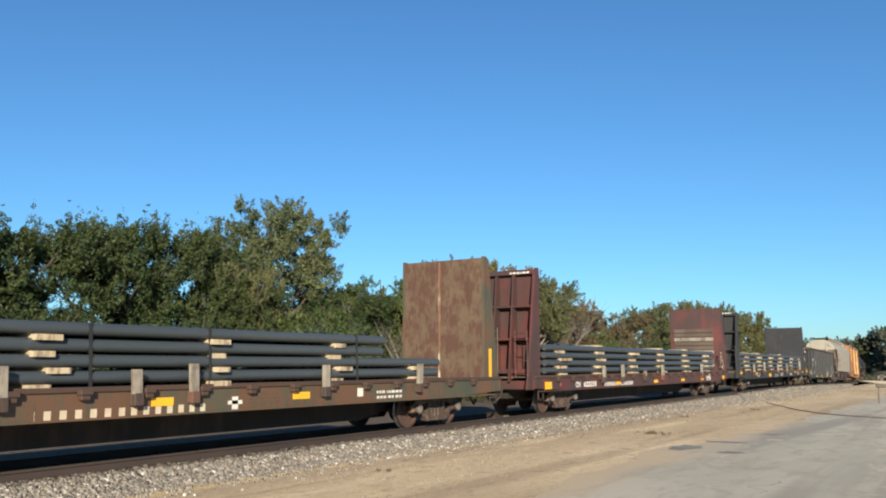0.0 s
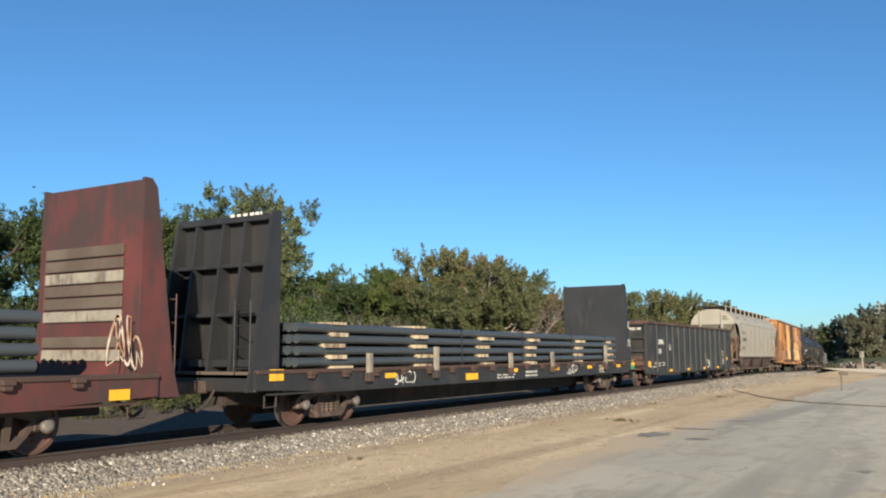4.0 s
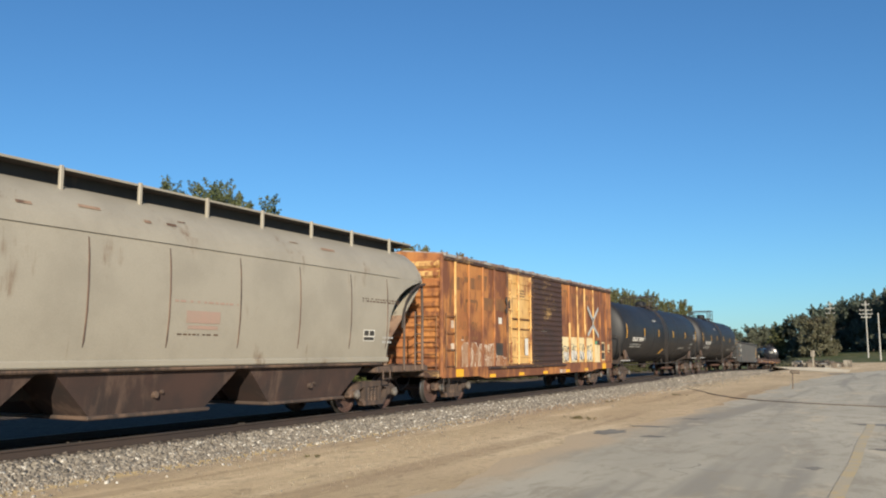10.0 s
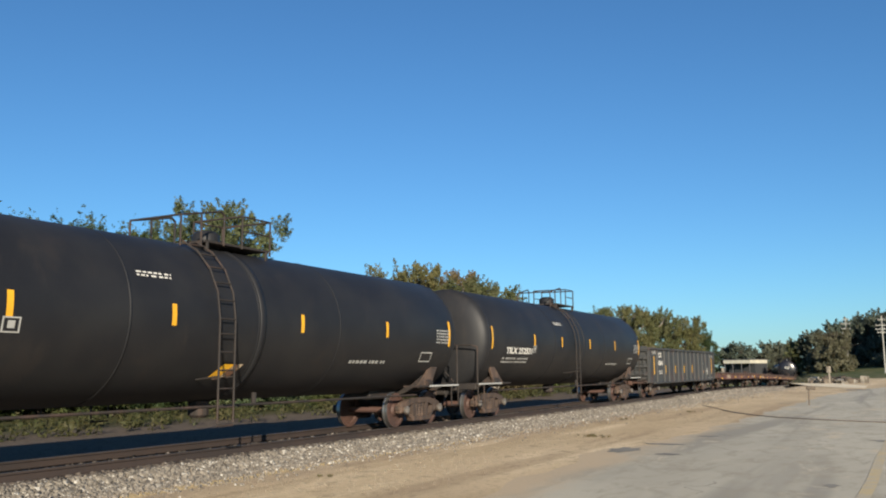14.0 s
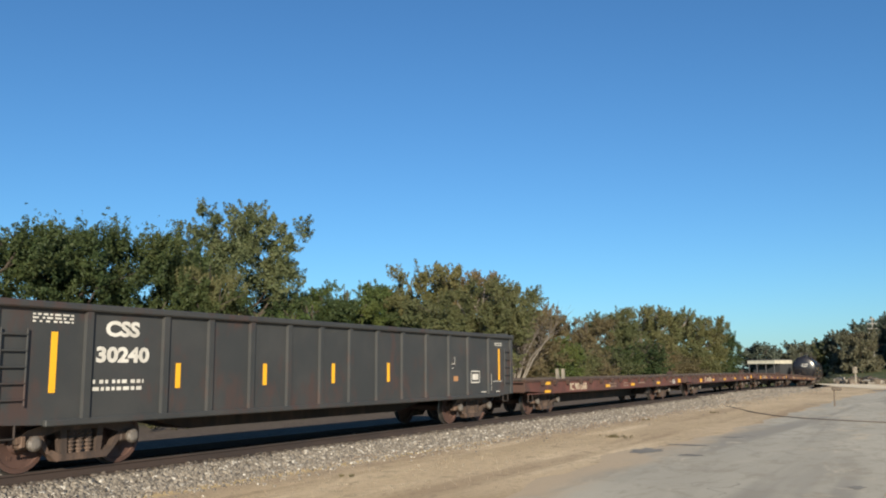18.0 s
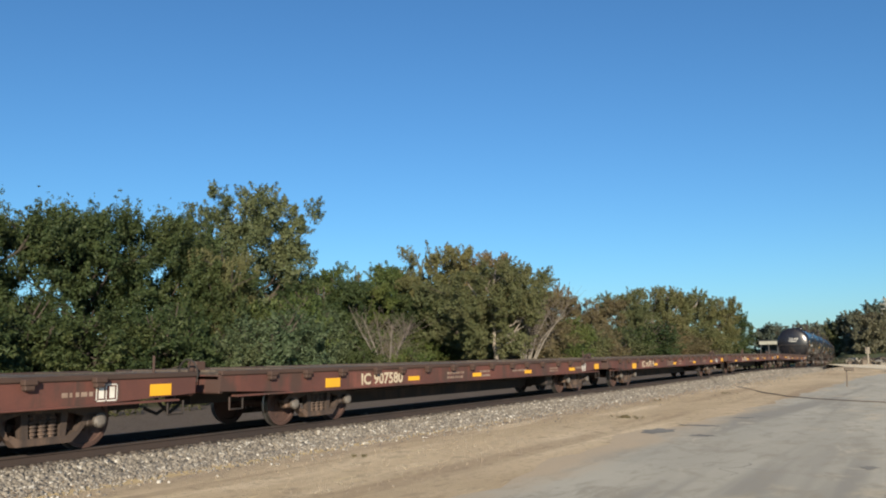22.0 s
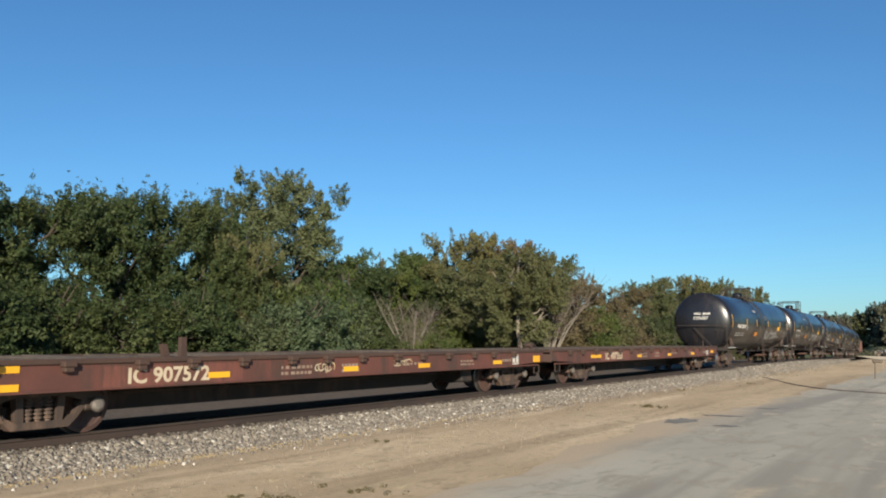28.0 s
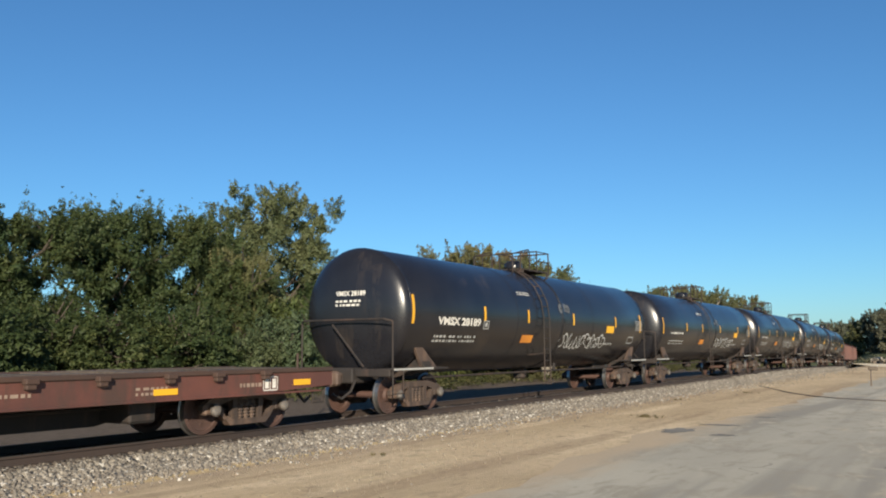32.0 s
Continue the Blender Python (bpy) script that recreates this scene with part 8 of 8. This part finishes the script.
def make_roadside():
    # small sign on a post at the road edge
    post = new("marker_post")
    x, y = -4.27, 44.8
    post.matrix_basis = pose(x, y, ground_z(x, y) + 0.004, 0, 1.5, 0)
    tagged(post, "small dark marker box on a thin post at the road edge", "marker post")
    bm = bmesh.new()
    box(bm, -0.035, 0.035, -0.035, 0.035, -0.1, 0.80, 0.006)
    part("post", bm, M["steel_post"], post)
    bm = bmesh.new()
    box(bm, -0.1, 0.32, -0.1, 0.1, 0.74, 0.92, 0.03)
    part("box", bm, M["steel_post"], post, "dark weathered box")
    # heap of broken concrete and junk by the crossing
    rng = random.Random(5)
    for k in range(44):
        u = rng.random()
        xx, yy = -9.6 + 4.6 * u, 106.0 + rng.uniform(-1.2, 2.2)
        hgt = rng.uniform(0.18, 0.55)
        bm = bmesh.new()
        box(bm, -rng.uniform(0.2, 0.55), rng.uniform(0.2, 0.55), -0.35, 0.35, -0.15, hgt, 0.06)
        for v in bm.verts:
            v.co += Vector((rng.uniform(-0.12, 0.12), rng.uniform(-0.12, 0.12), rng.uniform(-0.08, 0.08)))
        o = mesh_ob("rubble_block", bm, rng.choice([M["concrete"], M["steel_post"], M["steel_post"], M["bark"]]))
        o.matrix_basis = pose(xx, yy, ground_z(xx, yy) + (0.25 if k % 3 == 0 else 0), rng.uniform(-12, 12), rng.uniform(-12, 12), rng.uniform(0, 180))
        tagged(o, "broken concrete or scrap block in a roadside heap", "rubble", group="rubble heap by the road")
    bm = bmesh.new()
    rod(bm, (0, 0, -0.1), (0, 0, 1.9), 0.10, 10)
    box(bm, -0.22, 0.22, -0.05, -0.02, 1.2, 1.9, 0.01)
    o = mesh_ob("sign_post", bm, M["stake"])
    o.matrix_basis = pose(-7.7, 104.6, ground_z(-7.7, 104.6))
    tagged(o, "pale upright sign post by the rubble heap", "sign post")
    bm = bmesh.new()
    box(bm, -0.45, 0.45, -0.4, 0.4, -0.1, 0.8, 0.04)
    o = mesh_ob("utility_box", bm, M["concrete"])
    o.matrix_basis = pose(-4.3, 107.4, ground_z(-4.3, 107.4))
    tagged(o, "weathered grey utility box by the road", "utility box")
    # thicket behind the heap
    r3 = np.random.default_rng(31)
    for xx, yy, rr in ((-10.5, 111.5, 1.0), (-8.8, 112.5, 0.8), (-6.9, 111.8, 0.7), (-11.8, 116.0, 1.2)):
        cc = np.stack([r3.normal(0, rr * 0.5, 14), r3.normal(0, rr * 0.4, 14), np.abs(r3.normal(0.35, 0.25, 14)) * rr], 1)
        v, f = leaf_cloud(r3, cc, np.full(14, 0.32 * rr), 900, 0.09, 0.8)
        o = quads_ob("scrub_bush", v, f, LEAF["thicket"], None, 3)
        o.matrix_basis = pose(xx, yy, ground_z(xx, yy))
        tagged(o, "low brown scrub bush behind the rubble heap", "bush", group="scrub by the rubble heap")
    utility_pole(-3.5, 175, 10.4, ((9.7, 0.6), (8.7, 1.05), (8.0, 1.1), (7.4, 0.8)), "weathered utility pole with several cross arms")
    utility_pole(-13.0, 240, 13.3, ((12.7, 0.8), (11.6, 1.1), (10.4, 1.1), (9.2, 0.9)), "distant utility pole with four cross arms")
    utility_pole(-1.3, 150, 7.4, (), "short weathered pole without cross arms")
    # a cast shadow line across dirt and road, added as a thin dark tube
    cable = new("ground_cable")
    tagged(cable, "thin dark tube across the dirt and the road, standing for a shadow line", "cable")
    for pts in ([(-11.95, 51.0), (-11.2, 48.0), (-10.4, 45.6), (-9.85, 43.9)], [(-8.85, 42.6), (-7.6, 39.6), (-6.5, 37.0), (-5.4, 34.9), (-4.4, 33.5), (-3.0, 32.5), (-1.4, 31.8), (0.6, 31.2), (4.0, 30.4)]):
        bm = bmesh.new()
        polyrod(bm, [(x, y, (-0.318 if x > road_edge(y) else ground_z(x, y)) + 0.012) for x, y in pts], 0.024)
        part("cable_run", bm, M["cable"], cable, "brown tube length of the shadow line")
    # cream building beyond the bend
    b = new("warehouse")
    b.matrix_basis = pose(-39.5, 236, ground_z(-39, 236) + 0.5, 0, 0, -24)
    tagged(b, "long low cream metal warehouse behind trees", "warehouse")
    # the wall's dark colour stands in for shade below the canopy
    bm = bmesh.new()
    box(bm, -3.9, 3.9, 2.4, 8, -0.5, 3.6)
    part("wall", bm, plain("dark_siding", (0.035, 0.037, 0.04), 0.8), b, "lower wall set back under the canopy, its shade painted dark")
    bm = bmesh.new()
    box(bm, -4.0, 4.0, 0, 8, 3.6, 4.55)
    part("fascia", bm, M["white_wall"], b, "cream metal fascia")
    bm = bmesh.new()
    box(bm, -4.2, 4.2, -0.2, 8.2, 4.55, 4.7, 0.03)
    part("roof", bm, M["roofing"], b)
    for px in (-3.7, -1.3, 1.3, 3.7):
        bm = bmesh.new()
        box(bm, px - 0.08, px + 0.08, 0.1, 0.26, -0.5, 3.6)
        part("post", bm, M["roofing"], b)
    # a pale gravel track at the crossing
    bm = bmesh.new()
    ys = [82, 86, 91, 98, 107, 118, 127]
    vs = []
    for y in ys:
        c = float(np.interp(y, [82, 91, 107, 127], [-4.0, -6.0, -9.6, -13.3]))
        w = float(np.interp(y, [82, 91, 107, 127], [0.7, 2.6, 2.6, 1.2]))
        vs.append([bm.verts.new((c + q * w, y, ground_z(c, y) + 0.03)) for q in (-1, 1)])
    for a, c in zip(vs, vs[1:]):
        bm.faces.new((a[0], a[1], c[1], c[0]))
    sand = weathered("pale_sand", (0.80, 0.68, 0.47), (0.70, 0.57, 0.38), None, 0, 0.95)
    o = mesh_ob("sand_drift", bm, sand)
    tagged(o, "pale bare sand track leading to the crossing", "sand", kind="structure")


# ---------------------------------------------------------------- build
make_ground()
make_road()
make_track()
make_roadside()
make_trees()
make_weeds()

bulkhead_flat(11.15, 11.45, "green")
pipe_load(11.15, 1.5 - 11.15, 19.5 - 11.15, 13, [2.5 - 11.15, 5.6 - 11.15, 8.9 - 11.15, 12.25 - 11.15, 15.55 - 11.15, 18.4 - 11.15], [9.6 - 11.15, 12.0 - 11.15, 16.2 - 11.15, 4 - 11.15], 1, (1.2 - 11.15, 17.2 - 11.15))
bulkhead_flat(36.1, 11.4, "red")
pipe_load(36.1, 25.75 - 36.1, 45.3 - 36.1, 13, [27.0 - 36.1, 30.2 - 36.1, 33.6 - 36.1, 37.0 - 36.1, 40.6 - 36.1, 44.0 - 36.1], [], 2)
bulkhead_flat(61.6, 11.75, "black")
pipe_load(61.35, 51.2 - 61.35, 71.2 - 61.35, 13, [52.6 - 61.35, 56.0 - 61.35, 59.6 - 61.35, 62.9 - 61.35, 67.1 - 61.35, 70.4 - 61.35], [58.2 - 61.35, 62.2 - 61.35, 66.4 - 61.35, 70.0 - 61.35], 3)
gondola(84.0, 8.9, 2.62, 0.47, M["black_gon"], [v - 84.0 for v in (76.84, 78.55, 79.6, 80.7, 81.83, 83.0, 84.14, 85.21, 86.33, 87.55, 88.8, 90.05, 91.4)], "black")
hopper_car(104.0)
boxcar(122.95)
tank_car(142.15, 8.95, ("CRGX", "29824"), "dull", M["tank"], 51)
tank_car(161.78, 8.68, ("TILX", "252531"), "dull", M["tank"], 61)
gondola(181.02, 8.55, 2.28, 0.64, M["grey_gon"], [v - 181.0 for v in (174.05, 175.61, 176.67, 177.77, 178.88, 179.95, 181.02, 182.12, 183.24, 184.4, 185.6, 186.7, 188.0)], "grey")
small = lambda *ys: [(y, 0.755, 0.5, 0.09) for y in ys]
ic_flat(200.5, "907568", 70, -6.04, [(-8.12, 0.93, 0.5, 0.09), (-8.12, 0.68, 0.5, 0.09)] + small(-1.93, 1.35, 5.32) + [(9.17, 0.8, 0.45, 0.17)], (-7.45, 7.3))
ic_flat(221.0, "907580", 77, -5.6, [(-6.65, 0.76, 0.5, 0.17)] + small(-3.4, -0.1, 3.3, 6.95) + [(9.4, 0.8, 0.45, 0.17)], (-6.65, 8.2))
ic_flat(241.65, "9075 9", 84, -5.67, [(-6.77, 0.74, 0.5, 0.2)] + small(-3.68, -0.57, 3.16, 6.85) + [(9.46, 0.8, 0.45, 0.17)], (-6.75, 7.9))
ic_flat(262.35, "907572", 91, -5.27, [(-7.35, 0.93, 0.5, 0.09), (-7.35, 0.70, 0.5, 0.09)] + small(-3.35, 0.41, 3.27, 7.0) + [(9.48, 0.8, 0.45, 0.17)], (-6.5, 8.35))
ic_flat(282.85, "907553", 98, -5.4, [(-6.3, 0.80, 0.95, 0.1)] + small(-1.78, 2.06, 5.6) + [(9.0, 0.8, 0.5, 0.1)], (-6.8, 7.9))
tank_car(303.9, 8.6, ("VMSX", "28189"), "gloss", M["tank_gloss"], 81)
for k in range(4):
    tank_car(323.2 + 19.2 * k, 8.6, ("", ""), "gloss", M["tank_gloss"], 91 + 7 * k)
gondola(400.2, 8.5, 2.3, 0.64, M["ic_red"], [-7.4 + 1.23 * k for k in range(13)], "brown")
gondola(419.3, 8.5, 2.3, 0.64, M["ic_red"], [-7.4 + 1.23 * k for k in range(13)], "brown")
to_scale()
make_ballast()


def motions():
    """The train rolls past at a slowly falling speed; its wheels turn with it."""
    for thing, s in RIDERS:
        walk(thing, [(t / 2, on_track(s - travelled(t / 2))) for t in range(65)])
    spin = [(f / 30, math.degrees(travelled(f / 30) / WHEEL_R)) for f in range(0, 961, 2)]
    for wheel, dy in WHEELSETS:
        walk(wheel, [(t, pose(0, dy, WHEEL_R, a)) for t, a in spin])


motions()
